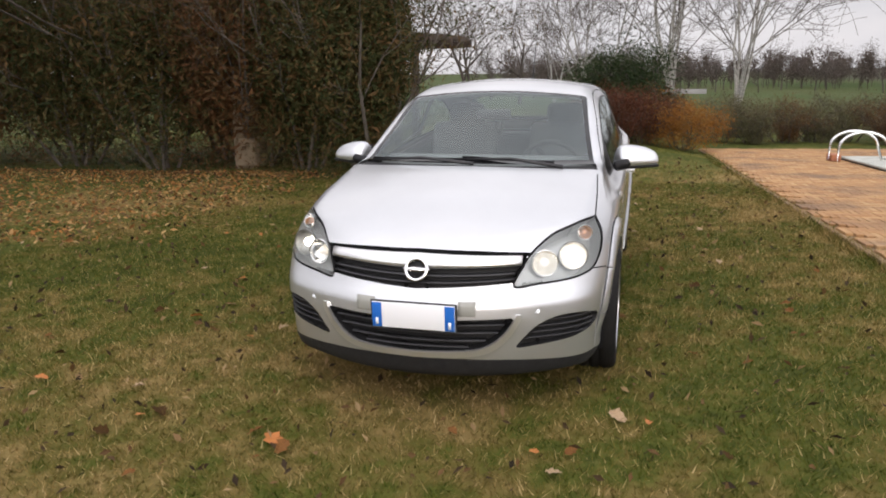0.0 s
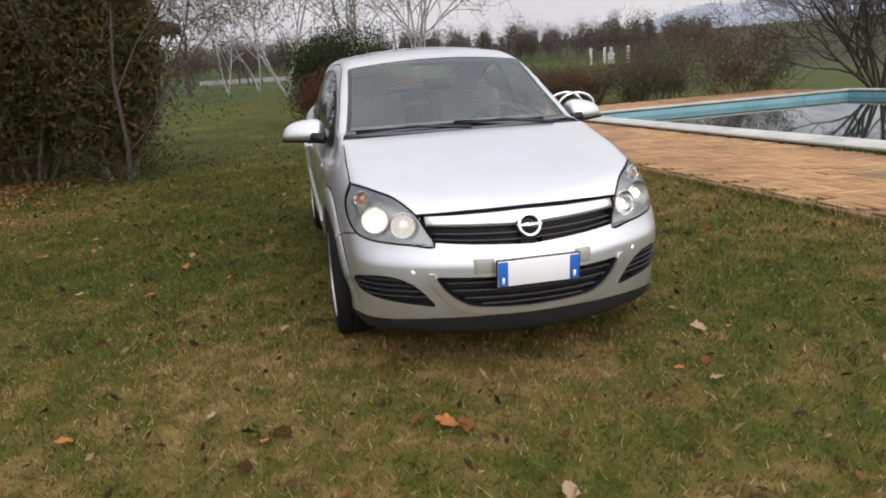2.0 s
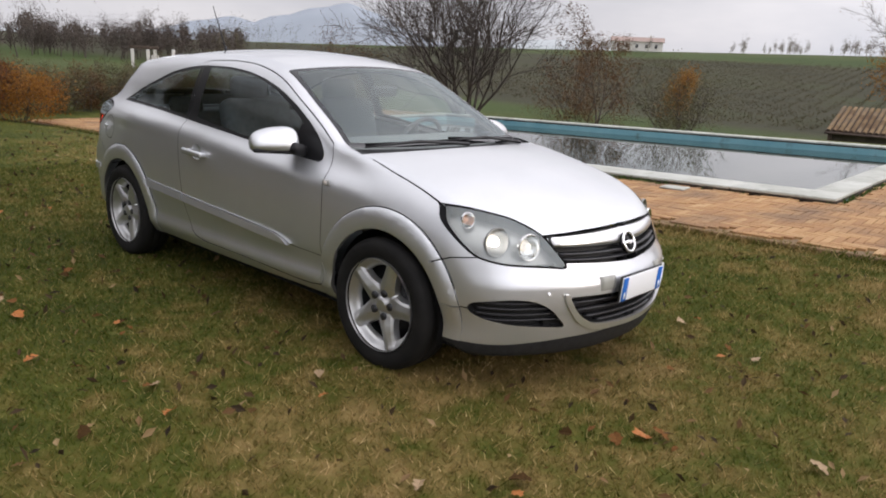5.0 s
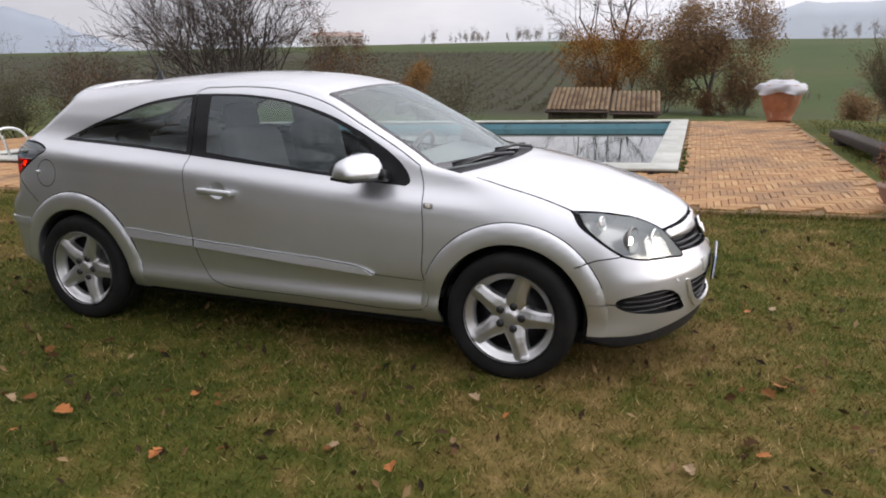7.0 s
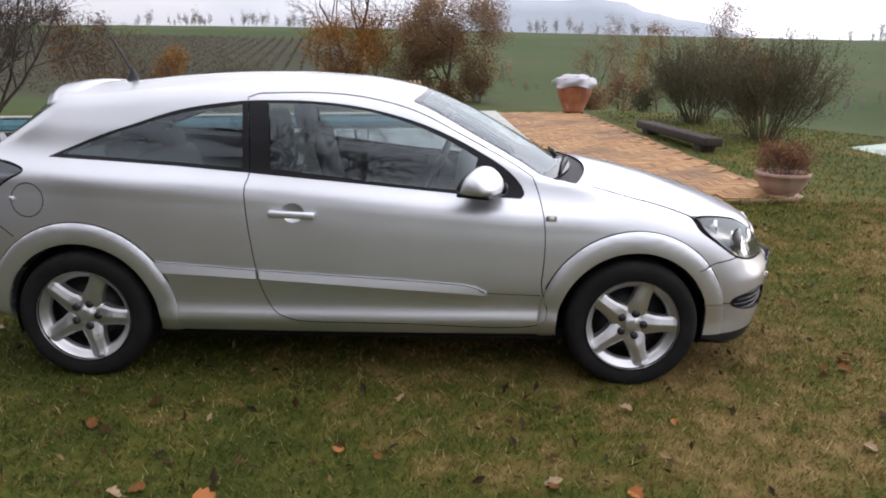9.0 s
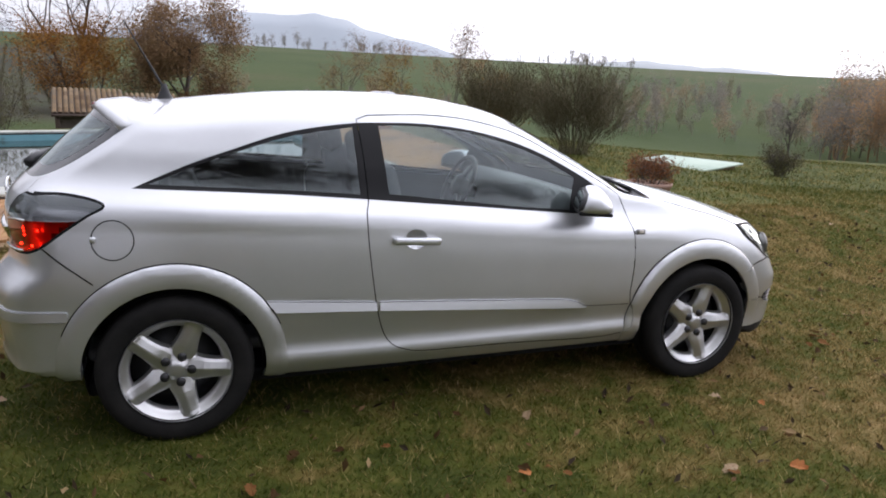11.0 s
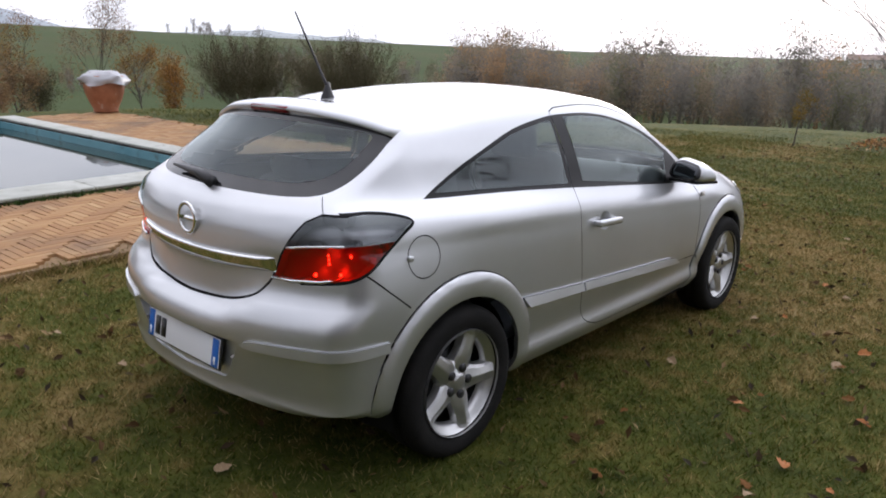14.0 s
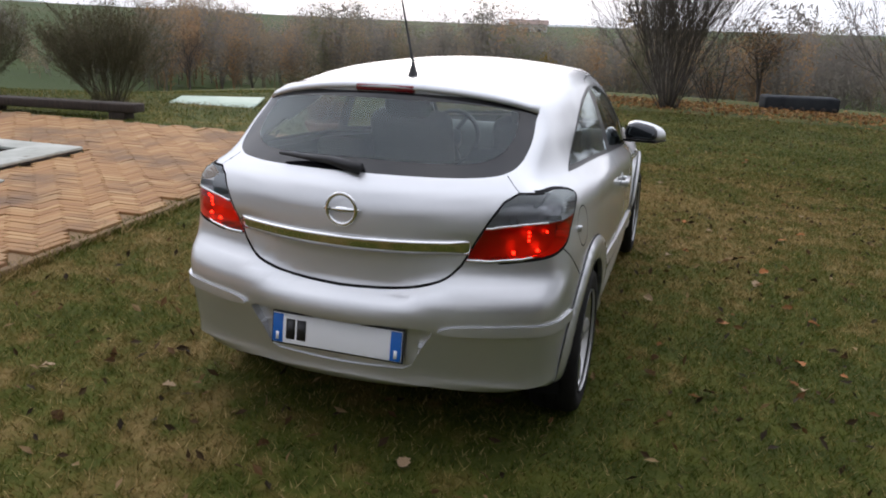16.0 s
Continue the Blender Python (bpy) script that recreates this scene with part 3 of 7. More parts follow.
def skin(p):
    """Below nought inside the car."""
    x, y, z = p[..., 0], np.abs(p[..., 1]), p[..., 2]
    bow = 0.36 * step(-0.1, 0.6, x) * (1 - 0.5 * step(1.0, 1.5, x))
    top = (z - (TOP(x + bow * y * y) - CROWN(x) * y * y)) * 0.9
    side = y - half_width(x, z)
    front = (x - (FRONT(z) - 0.5 * y ** 2 - 0.1 * y ** 4)) * 0.95
    # the bumper's shoulder climbs from the tailgate's foot to the lamps
    climb = 0.70 + 0.09 * step(0.15, 0.46, y)
    zr = np.where(z < climb, 0.56 + (z - 0.56) * 0.14 / (climb - 0.56), 0.70 + (z - climb) * 0.25 / (0.95 - climb))
    zr = np.where((z > 0.56) & (z < 0.95), zr, z)
    rear = ((REAR(zr) + (0.25 + 0.28 * step(1.02, 1.28, z)) * y ** 2 + 0.12 * y ** 4) - x) * 0.85
    low = np.where(x > 0, 0.235 - 0.045 * step(1.6, 1.8, x), 0.235 + 0.05 * step(-1.45, -1.62, x) + 0.035 * step(-1.6, -1.85, x))
    f = smax(smax(front, side, 0.16), rear, 0.02 + 0.09 * (1 - step(0.9, 1.1, z)) + 0.06 * step(0.9, 1.1, z))
    f = smax(f, top, 0.045 + 0.035 * step(0.9, 0.2, x))
    return smax(f, (low - z) * 0.95, 0.03)


def skin_normal(p, e=0.0015):
    g = np.stack([skin(p + e * v) - skin(p - e * v) for v in np.eye(3)], -1)
    return g / np.maximum(np.linalg.norm(g, axis=-1, keepdims=True), 1e-9)


# ---- panels are cut out of the skin along outlines drawn from the side (x, z), the end (y, z) or above (x, y) ----
def smooth_line(pts, n=6, closed=False):
    """A rounded line through a few points."""
    p = [np.array(q, float) for q in pts]
    m = len(p)
    out = []
    for i in range(m if closed else m - 1):
        a = p[(i - 1) % m] if closed or i else 2 * p[0] - p[1]
        b, c = p[i], p[(i + 1) % m]
        d = p[(i + 2) % m] if closed or i + 2 < m else 2 * p[-1] - p[-2]
        for k in range(n):
            t = k / n
            out.append(0.5 * (2 * b + (c - a) * t + (2 * a - 5 * b + 4 * c - d) * t * t + (3 * b - a - 3 * c + d) * t ** 3))
    return out if closed else out + [p[-1]]


def ribbon(line, w):
    """The outline of a strip of width w along a line."""
    p = np.array(line)
    t = np.gradient(p, axis=0)
    t /= np.linalg.norm(t, axis=1, keepdims=True)
    n = np.stack([-t[:, 1], t[:, 0]], 1) * w / 2
    return list(p + n) + list((p - n)[::-1])


def inside(poly, q):
    x, y = q
    a, b = poly, np.roll(poly, -1, axis=0)
    cross = ((a[:, 1] > y) != (b[:, 1] > y))
    with np.errstate(divide="ignore", invalid="ignore"):
        xs = a[:, 0] + (y - a[:, 1]) * (b[:, 0] - a[:, 0]) / (b[:, 1] - a[:, 1])
    return bool(np.sum(cross & (x < xs)) % 2)


AXES = {"side": (0, 2), "end": (1, 2), "top": (0, 1)}


class Skin:
    """Faces of the right half of the skin, each with the name of the panel it belongs to."""

    def __init__(self):
        dirs = []
        for ph in np.linspace(-90, 90, 131):
            c, s = math.cos(radians(ph)), math.sin(radians(ph))
            if abs(ph) < 1e-6:
                continue
            dirs.append(((1.15 if ph > 0 else -1.15), s, -c))
        front = [d for d in dirs if d[0] > 0]
        back = [d for d in dirs if d[0] < 0]
        mid = [(x, 0.0, -1.0) for x in np.linspace(-1.15, 1.15, 116)]
        rows = back + mid + front
        th = np.radians(np.concatenate([np.linspace(-50, 60, 74), np.linspace(61.5, 90, 22)]))
        o = np.array([[(r[0], 0.0, 0.62)] * len(th) for r in rows])
        v = np.array([[(r[1] * math.cos(a), r[2] * math.cos(a), math.sin(a)) for a in th] for r in rows])
        lo, hi = np.zeros(o.shape[:2]) + 0.05, np.zeros(o.shape[:2]) + 1.6
        for _ in range(34):
            c = (lo + hi) / 2
            f = skin(o + v * c[..., None])
            lo, hi = np.where(f < 0, c, lo), np.where(f < 0, hi, c)
        P = o + v * ((lo + hi) / 2)[..., None]
        P[0, :, 1] = P[-1, :, 1] = 0
        P[:, -1, 1] = 0
        self.faces, self.names = [], []
        for i in range(P.shape[0] - 1):
            for j in range(P.shape[1] - 1):
                self.faces.append(np.array([P[i, j], P[i + 1, j], P[i + 1, j + 1], P[i, j + 1]]))
                self.names.append("shell")

    def cut(self, view, outline, to, among=("shell",), where=None):
        ax = AXES[view]
        poly = np.array(outline, float)
        lo, hi = poly.min(0), poly.max(0)
        nxt = np.roll(poly, -1, axis=0)
        slo, shi = np.minimum(poly, nxt), np.maximum(poly, nxt)
        faces, names = [], []
        for f, n in zip(self.faces, self.names):
            q = f[:, ax]
            qlo, qhi = q.min(0), q.max(0)
            if n not in among or (qhi < lo).any() or (qlo > hi).any() or (where and not where(f.mean(0))):
                faces.append(f), names.append(n)
                continue
            near = np.nonzero(((shi >= qlo) & (slo <= qhi)).all(1))[0]
            bits = [f]
            for k in near:
                a, d = poly[k], nxt[k] - poly[k]
                fresh = []
                for b in bits:
                    s = (b[:, ax[0]] - a[0]) * d[1] - (b[:, ax[1]] - a[1]) * d[0]
                    if s.max() <= 1e-9 or s.min() >= -1e-9:
                        fresh.append(b)
                        continue
                    l, r = [], []
                    for i in range(len(b)):
                        j = (i + 1) % len(b)
                        if s[i] >= 0:
                            l.append(b[i])
                        if s[i] <= 0:
                            r.append(b[i])
                        if s[i] * s[j] < 0:
                            c = b[i] + (b[j] - b[i]) * s[i] / (s[i] - s[j])
                            l.append(c), r.append(c)
                    fresh += [np.array(g) for g in (l, r) if len(g) > 2]
                bits = fresh
            for b in bits:
                faces.append(b), names.append(to if inside(poly, b.mean(0)[list(ax)]) else n)
        self.faces, self.names = faces, names

    def take(self, *wanted):
        return [f for f, n in zip(self.faces, self.names) if n in wanted]


def panel_mesh(name, faces, material, both=True, left=False, push=0.0, walls=0.0, shape=None):
    """A mesh of some faces of the skin. push: moved out along the skin; walls: depth of the rim, below nought for a recess; both: with its mirror image."""
    index, verts, polys = {}, [], []
    src = []
    for f in faces:
        ids = []
        for v in f:
            k = tuple(np.round(v, 5))
            if k not in index:
                index[k] = len(verts)
                verts.append(v)
            if not ids or ids[-1] != index[k]:
                ids.append(index[k])
        if len(set(ids)) > 2 and len(set(ids)) == len(ids):
            polys.append(ids)
    V = np.array(verts)
    N = skin_normal(V)
    N[np.abs(V[:, 1]) < 1e-6, 1] = 0
    d = np.full(len(V), push)
    if shape:
        d = d + shape(V)
    base, V = V, V + N * d[:, None]
    V[np.abs(base[:, 1]) < 1e-6, 1] = 0
    if shape:
        N = np.zeros_like(V)
        for p in polys:
            q = V[p]
            fn = sum(np.cross(q[i] - q[0], q[i + 1] - q[0]) for i in range(1, len(p) - 1))
            N[p] += fn
        N /= np.maximum(np.linalg.norm(N, axis=1, keepdims=True), 1e-12)
        N[np.abs(base[:, 1]) < 1e-6, 1] = 0
        side = np.sign(np.sum(N * skin_normal(base), 1, keepdims=True))
        N *= np.where(side == 0, 1, side)
    V, N = list(V), list(N)
    if walls:
        count = {}
        for p in polys:
            for a, b in zip(p, p[1:] + p[:1]):
                count[(min(a, b), max(a, b))] = count.get((min(a, b), max(a, b)), 0) + 1
        extra = []
        for p in polys:
            for a, b in zip(p, p[1:] + p[:1]):
                if count[(min(a, b), max(a, b))] == 1 and not (abs(base[a][1]) < 1e-6 and abs(base[b][1]) < 1e-6):
                    e = np.cross(V[b] - V[a], N[a])
                    e = e / (np.linalg.norm(e) + 1e-9)
                    k = len(V)
                    if walls < 0:
                        V += [V[a], V[b], base[b], base[a]]
                        N += [-e, -e, -e, -e]
                        extra.append([k + 1, k, k + 3, k + 2])
                    else:
                        V += [V[a], V[b], V[b] - N[b] * walls, V[a] - N[a] * walls]
                        N += [e, e, e, e]
                        extra.append([k + 1, k, k + 3, k + 2])
        polys = polys + extra
    V, N = np.array(V), np.array(N)
    mirror = V * [1, -1, 1], N * [1, -1, 1], [p[::-1] for p in polys]
    if left:
        V, N, polys = mirror
    elif both:
        polys = polys + [[i + len(V) for i in p] for p in mirror[2]]
        V, N = np.concatenate([V, mirror[0]]), np.concatenate([N, mirror[1]])
    me = bpy.data.meshes.new(name)
    me.from_pydata([tuple(v) for v in V], [], polys)
    me.polygons.foreach_set("use_smooth", [True] * len(me.polygons))
    me.materials.append(material)
    me.update()
    me.normals_split_custom_set_from_vertices([tuple(n) for n in N])
    return me


# ---- the silver car ----
hatch = Skin()
for wx in (1.307, -1.307):
    ring = [(wx + 0.452 * math.cos(a), 0.318 + 0.452 * math.sin(a)) for a in np.linspace(0, 2 * math.pi, 73)[:-1]]
    hole = [(wx + 0.362 * math.cos(a), 0.312 + 0.362 * math.sin(a)) for a in np.linspace(0, 2 * math.pi, 65)[:-1]]
    arc = [(wx + 0.455 * math.cos(a), 0.318 + 0.455 * math.sin(a)) for a in np.linspace(radians(22), radians(158), 50)]
    # dark ring along the arch moulding's outer edge
    hatch.cut("side", ribbon(arc, 0.0045), "gap_and_shade")
    hatch.cut("side", ring, "flare_f" if wx > 0 else "flare_r")
    hatch.cut("side", hole, "gone", ("flare_f", "flare_r"))
DOOR_BACK = [(-0.522, 1.343), (-0.505, 1.18), (-0.497, 1.014), (-0.512, 0.951), (-0.508, 0.849), (-0.493, 0.718), (-0.464, 0.53), (-0.426, 0.406), (-0.378, 0.345), (-0.29, 0.312)]
DOOR_REST = [(0.2, 0.304), (0.847, 0.298), (0.864, 0.515), (0.873, 0.678), (0.865, 0.812), (0.845, 0.917), (0.814, 1.003)]
DOOR_TOP = [(0.70, 1.073), (0.49, 1.182), (0.264, 1.29), (0.03, 1.348), (-0.2, 1.367), (-0.469, 1.361)]
door_line = smooth_line(DOOR_BACK, 5)[:-1] + [DOOR_BACK[-1], (-0.2, 0.306)] + smooth_line(DOOR_REST, 5)[:-1] + smooth_line([DOOR_REST[-1]] + DOOR_TOP, 5)
WINDOW = [(-1.447, 1.060), (-1.36, 1.098), (-1.2, 1.164), (-1.065, 1.21), (-0.836, 1.283), (-0.583, 1.323), (-0.405, 1.331), (-0.2, 1.328), (0.03, 1.302), (0.26, 1.246), (0.437, 1.177), (0.567, 1.112), (0.65, 1.064), (0.712, 1.018), (0.757, 0.968), (0.775, 0.925), (0.755, 0.905)]
window_line = smooth_line(WINDOW, 4) + [(0.5, 0.923), (0.0, 0.968), (-0.5, 1.009), (-0.84, 1.033), (-1.2, 1.05)]
hatch.cut("side", door_line, "door")
hatch.cut("side", window_line, "frame", ("shell", "door"))
hatch.cut("side", [(-0.292 + 0.052 * math.cos(a), 0.838 + 0.045 * math.sin(a)) for a in np.linspace(0, 2 * math.pi, 25)[:-1]], "cup", ("door",))
w = np.array(WINDOW)
quarter = smooth_line([(-1.385, 1.076), (-1.19, 1.152), (-1.04, 1.203), (-0.83, 1.266), (-0.60, 1.303)], 5) + [(-0.545, 1.31), (-0.53, 1.03), (-0.84, 1.05), (-1.2, 1.067)]
pane = [(-0.40, 1.03), (-0.425, 1.318)] + smooth_line([(-0.36, 1.319), (-0.2, 1.315), (0.03, 1.289), (0.25, 1.231), (0.42, 1.160), (0.555, 1.086)], 5) + [(0.515, 0.938), (0.2, 0.964)]
hatch.cut("side", quarter, "quarter_glass", ("frame",))
hatch.cut("side", pane, "door_glass", ("frame",))
hatch.cut("side", ribbon(door_line + door_line[:1], 0.005), "gap_and_shade", ("shell", "door", "frame", "flare_f"))
# windscreen, bonnet, roof joints, seen from above
screen = [(0.305 - 0.20 * y * y, y) for y in np.linspace(0.02, -0.545, 9)] + smooth_line([(0.255, -0.558), (0.36, -0.570), (0.6, -0.602), (0.80, -0.636), (0.915, -0.660)], 4) + [(1.085 - 0.38 * y * y, y) for y in np.linspace(-0.665, 0.02, 9)]
hatch.cut("top", screen, "screen_edge", ("shell",), lambda c: c[2] > 0.9)
screen_in = [(0.337 - 0.20 * y * y, y) for y in np.linspace(0.02, -0.515, 9)] + smooth_line([(0.30, -0.530), (0.40, -0.546), (0.6, -0.575), (0.78, -0.605), (0.86, -0.620)], 4) + [(1.015 - 0.38 * y * y, y) for y in np.linspace(-0.627, 0.02, 9)]
hatch.cut("top", screen_in, "windscreen", ("screen_edge",))
cowl = [(1.08 - 0.38 * y * y, y) for y in np.linspace(0.02, -0.665, 9)] + [(1.150 - 0.28 * y * y, y) for y in np.linspace(-0.680, 0.02, 9)]
hatch.cut("top", cowl, "cowl", ("shell", "screen_edge", "windscreen"), lambda c: c[2] > 0.85)
# front end
HEADLIGHT = [(-0.704, 0.826), (-0.66, 0.822), (-0.60, 0.806), (-0.535, 0.782), (-0.47, 0.728), (-0.435, 0.668), (-0.407, 0.597), (-0.50, 0.602), (-0.60, 0.609), (-0.665, 0.618), (-0.712, 0.637), (-0.734, 0.675), (-0.742, 0.72), (-0.735, 0.77)]
hatch.cut("end", smooth_line(HEADLIGHT, 4, True), "headlight", ("shell",), lambda c: c[0] > 1.45)
hatch.cut("end", ribbon(smooth_line(HEADLIGHT + HEADLIGHT[:1], 4), 0.009), "gap_and_shade", ("shell", "headlight"), lambda c: c[0] > 1.45)
lead = smooth_line([(-0.452, 0.718), (-0.25, 0.728), (0.05, 0.734)], 4)
grille = lead + smooth_line([(0.05, 0.586), (-0.24, 0.601), (-0.408, 0.612)], 4) + [(-0.432, 0.66)]
hatch.cut("end", grille, "grille", ("shell",), lambda c: c[0] > 1.8)
low_grille = [(0.05, 0.466), (-0.2, 0.468), (-0.405, 0.472)] + smooth_line([(-0.413, 0.462), (-0.375, 0.405), (-0.31, 0.354), (-0.22, 0.331), (0.05, 0.322)], 4)
hatch.cut("end", low_grille, "low_grille", ("shell",), lambda c: c[0] > 1.7)
rim = [(-0.44, 0.486), (-0.42, 0.486)] + smooth_line([(-0.413, 0.462), (-0.375, 0.405), (-0.31, 0.354), (-0.22, 0.331), (0.05, 0.322)], 4) + smooth_line([(0.05, 0.296), (-0.23, 0.305), (-0.33, 0.332), (-0.395, 0.39), (-0.438, 0.462)], 4)
hatch.cut("end", rim, "rim", ("shell",), lambda c: c[0] > 1.7)
FOG = [(-0.735, 0.446), (-0.68, 0.466), (-0.622, 0.470), (-0.56, 0.459), (-0.50, 0.428), (-0.455, 0.383), (-0.424, 0.338), (-0.50, 0.342), (-0.58, 0.350), (-0.66, 0.362), (-0.715, 0.38), (-0.738, 0.41)]
hatch.cut("end", smooth_line(FOG, 4, True), "fog", ("shell",), lambda c: c[0] > 1.55)
hatch.cut("end", [(-0.9, 0.1), (0.1, 0.1), (0.1, 0.292), (-0.2, 0.291), (-0.4, 0.282), (-0.6, 0.266), (-0.9, 0.243)], "lip", ("shell", "flare_f"), lambda c: c[0] > 1.60)
hatch.cut("side", ribbon([(1.60, 0.585), (1.70, 0.622), (1.83, 0.640)], 0.006), "gap_and_shade", ("shell", "flare_f"))
hatch.cut("side", ribbon([(1.66, 0.418), (1.78, 0.414), (1.86, 0.408)], 0.005), "gap_and_shade", ("shell", "flare_f"), lambda c: c[1] < -0.6)
hatch.cut("top", ribbon(smooth_line([(1.10, -0.683), (1.33, -0.697), (1.50, -0.703), (1.62, -0.706)], 4), 0.006), "gap_and_shade", ("shell", "cowl"), lambda c: c[2] > 0.7)
hatch.cut("end", [(-0.46, 0.712), (-0.25, 0.727), (0.05, 0.733), (0.05, 0.741), (-0.25, 0.736), (-0.46, 0.726)], "lead", ("shell",), lambda c: c[0] > 1.8)
# tail
GLASS = [(0.05, 1.072), (-0.30, 1.073), (-0.44, 1.077), (-0.53, 1.089), (-0.574, 1.12), (-0.588, 1.18), (-0.58, 1.25), (-0.562, 1.297), (-0.40, 1.324), (-0.2, 1.336), (0.05, 1.341)]
behind = lambda c: c[0] < -1.35
hatch.cut("end", smooth_line(GLASS, 4), "rear_edge", ("shell",), behind)
GLASS_IN = [(0.05, 1.118), (-0.30, 1.115), (-0.43, 1.122), (-0.50, 1.15), (-0.525, 1.20), (-0.52, 1.25), (-0.505, 1.285), (-0.38, 1.303), (-0.2, 1.313), (0.05, 1.317)]
hatch.cut("end", smooth_line(GLASS_IN, 4), "rear_glass", ("rear_edge",), behind)
LAMP = [(-0.440, 0.797), (-0.475, 0.865), (-0.520, 0.945), (-0.560, 1.01), (-0.60, 1.036), (-0.68, 1.036), (-0.80, 1.03), (-0.85, 0.9), (-0.80, 0.78), (-0.6, 0.79)]
hatch.cut("end", LAMP, "lamp", ("shell",), behind)
lamp_edge = smooth_line([(-1.99, 0.785), (-1.90, 0.796), (-1.84, 0.812), (-1.778, 0.842), (-1.70, 0.90), (-1.61, 0.962), (-1.548, 0.999), (-1.60, 1.024), (-1.70, 1.040), (-1.80, 1.045), (-1.99, 1.045)], 4)
hatch.cut("side", lamp_edge, "taillight", ("lamp",))
hatch.names = ["shell" if n == "lamp" else n for n in hatch.names]
hatch.cut("side", ribbon(smooth_line([(-1.90, 0.796), (-1.84, 0.812), (-1.778, 0.842), (-1.70, 0.90), (-1.61, 0.962), (-1.548, 0.999), (-1.60, 1.024), (-1.70, 1.040), (-1.80, 1.040)], 4), 0.010), "black", ("shell", "taillight"), lambda c: c[1] < -0.42)
hatch.cut("end", ribbon(LAMP[:6], 0.008), "black", ("shell", "taillight"), behind)
hatch.cut("end", [(-0.43, 0.80), (-0.92, 0.80), (-0.92, 0.944), (-0.74, 0.944), (-0.60, 0.932), (-0.50, 0.918), (-0.43, 0.91)], "lamp_red", ("taillight",), behind)
hatch.cut("end", ribbon(smooth_line([(-0.440, 0.797), (-0.425, 0.775), (-0.363, 0.724), (-0.205, 0.684), (0.05, 0.672)], 4), 0.009), "gap_and_shade", ("shell",), behind)
hatch.cut("end", ribbon([(-0.545, 1.086), (-0.575, 1.06), (-0.605, 1.036)], 0.0022), "gap_and_shade", ("shell",), behind)
hatch.cut("side", ribbon([(-1.775, 0.842), (-1.69, 0.77), (-1.60, 0.698)], 0.006), "gap_and_shade", ("shell", "flare_r"), lambda c: c[1] < -0.6)
hatch.cut("side", ribbon([(-1.522 + 0.077 * math.cos(a), 0.870 + 0.077 * math.sin(a)) for a in np.linspace(0, 2 * math.pi, 49)], 0.005), "gap_and_shade", ("shell",))
RECESS = [(0.05, 0.566), (-0.345, 0.563), (-0.365, 0.552), (-0.32, 0.48), (-0.285, 0.412), (-0.255, 0.395), (0.05, 0.388)]
hatch.cut("end", RECESS, "recess", ("shell",), behind)
flank = lambda c: c[0] < -1.696
strip_line = smooth_line([(-0.93, 0.591), (-0.70, 0.590), (-0.50, 0.586), (-0.42, 0.579), (-0.385, 0.562), (-0.42, 0.553), (-0.50, 0.552), (-0.70, 0.553), (-0.93, 0.554)], 4)
hatch.cut("end", strip_line, "bump_strip", ("shell",), flank)
# dark underline that sets off the bumper strip
hatch.cut("end", ribbon([(-0.42, 0.549), (-0.50, 0.548), (-0.70, 0.549), (-0.93, 0.550)], 0.006), "gap_and_shade", ("shell",), flank)
hatch.cut("end", smooth_line([(-0.452, 0.862), (-0.22, 0.856), (0.05, 0.852)], 3) + smooth_line([(0.05, 0.822), (-0.22, 0.828), (-0.452, 0.842)], 3), "bar", ("shell",), behind)
hatch.cut("side", [(-0.945, 0.594), (-0.468, 0.563), (-0.468, 0.527), (-0.905, 0.547)], "strip_back", ("shell",))
hatch.cut("side", smooth_line([(-0.455, 0.562), (0.0, 0.538), (0.40, 0.514), (0.53, 0.498), (0.605, 0.466)], 4) + [(0.605, 0.464), (0.3, 0.482), (-0.455, 0.526)], "strip_door", ("door",))
# dark lines put in as the shadow below the rubbing strips
hatch.cut("side", ribbon([(0.60, 0.463), (0.3, 0.480), (-0.455, 0.524)], 0.008), "gap_and_shade", ("door",))
hatch.cut("side", ribbon([(-0.468, 0.525), (-0.90, 0.545)], 0.008), "gap_and_shade", ("shell",))
# the door's crease ahead of the strip is drawn as a dark line
hatch.cut("side", ribbon([(0.61, 0.463), (0.73, 0.458), (0.862, 0.454)], 0.004), "gap_and_shade", ("door",))

car = thing("car", "silver three-door hatchback car with lit headlights, parked on the lawn", "car")


def lip_shape(V):
    """The raised wheel-arch moulding: a step at its outer edge, rolled in at the tyre."""
    r = np.minimum(np.hypot(V[:, 0] - 1.307, V[:, 2] - 0.318), np.hypot(V[:, 0] + 1.307, V[:, 2] - 0.318))
    return 0.002 + 0.018 * step(0.457, 0.440, r) * (0.25 + 0.75 * step(0.26, 0.42, V[:, 2])) - 0.005 * step(0.372, 0.362, r)


def on_tail(y, z, out=0.0):
    """A place on the tail at y and z."""
    lo, hi = -2.4, -1.2
    for _ in range(40):
        c = (lo + hi) / 2
        lo, hi = (lo, c) if skin(np.array([c, y, z])) < 0 else (c, hi)
    return Vector((hi - out, y, z))


def strip_shape(V):
    """A strip that stands out more at its lower edge."""
    return 0.017 - 0.26 * (V[:, 2] - 0.541 + 0.053 * (V[:, 0] + 0.455))


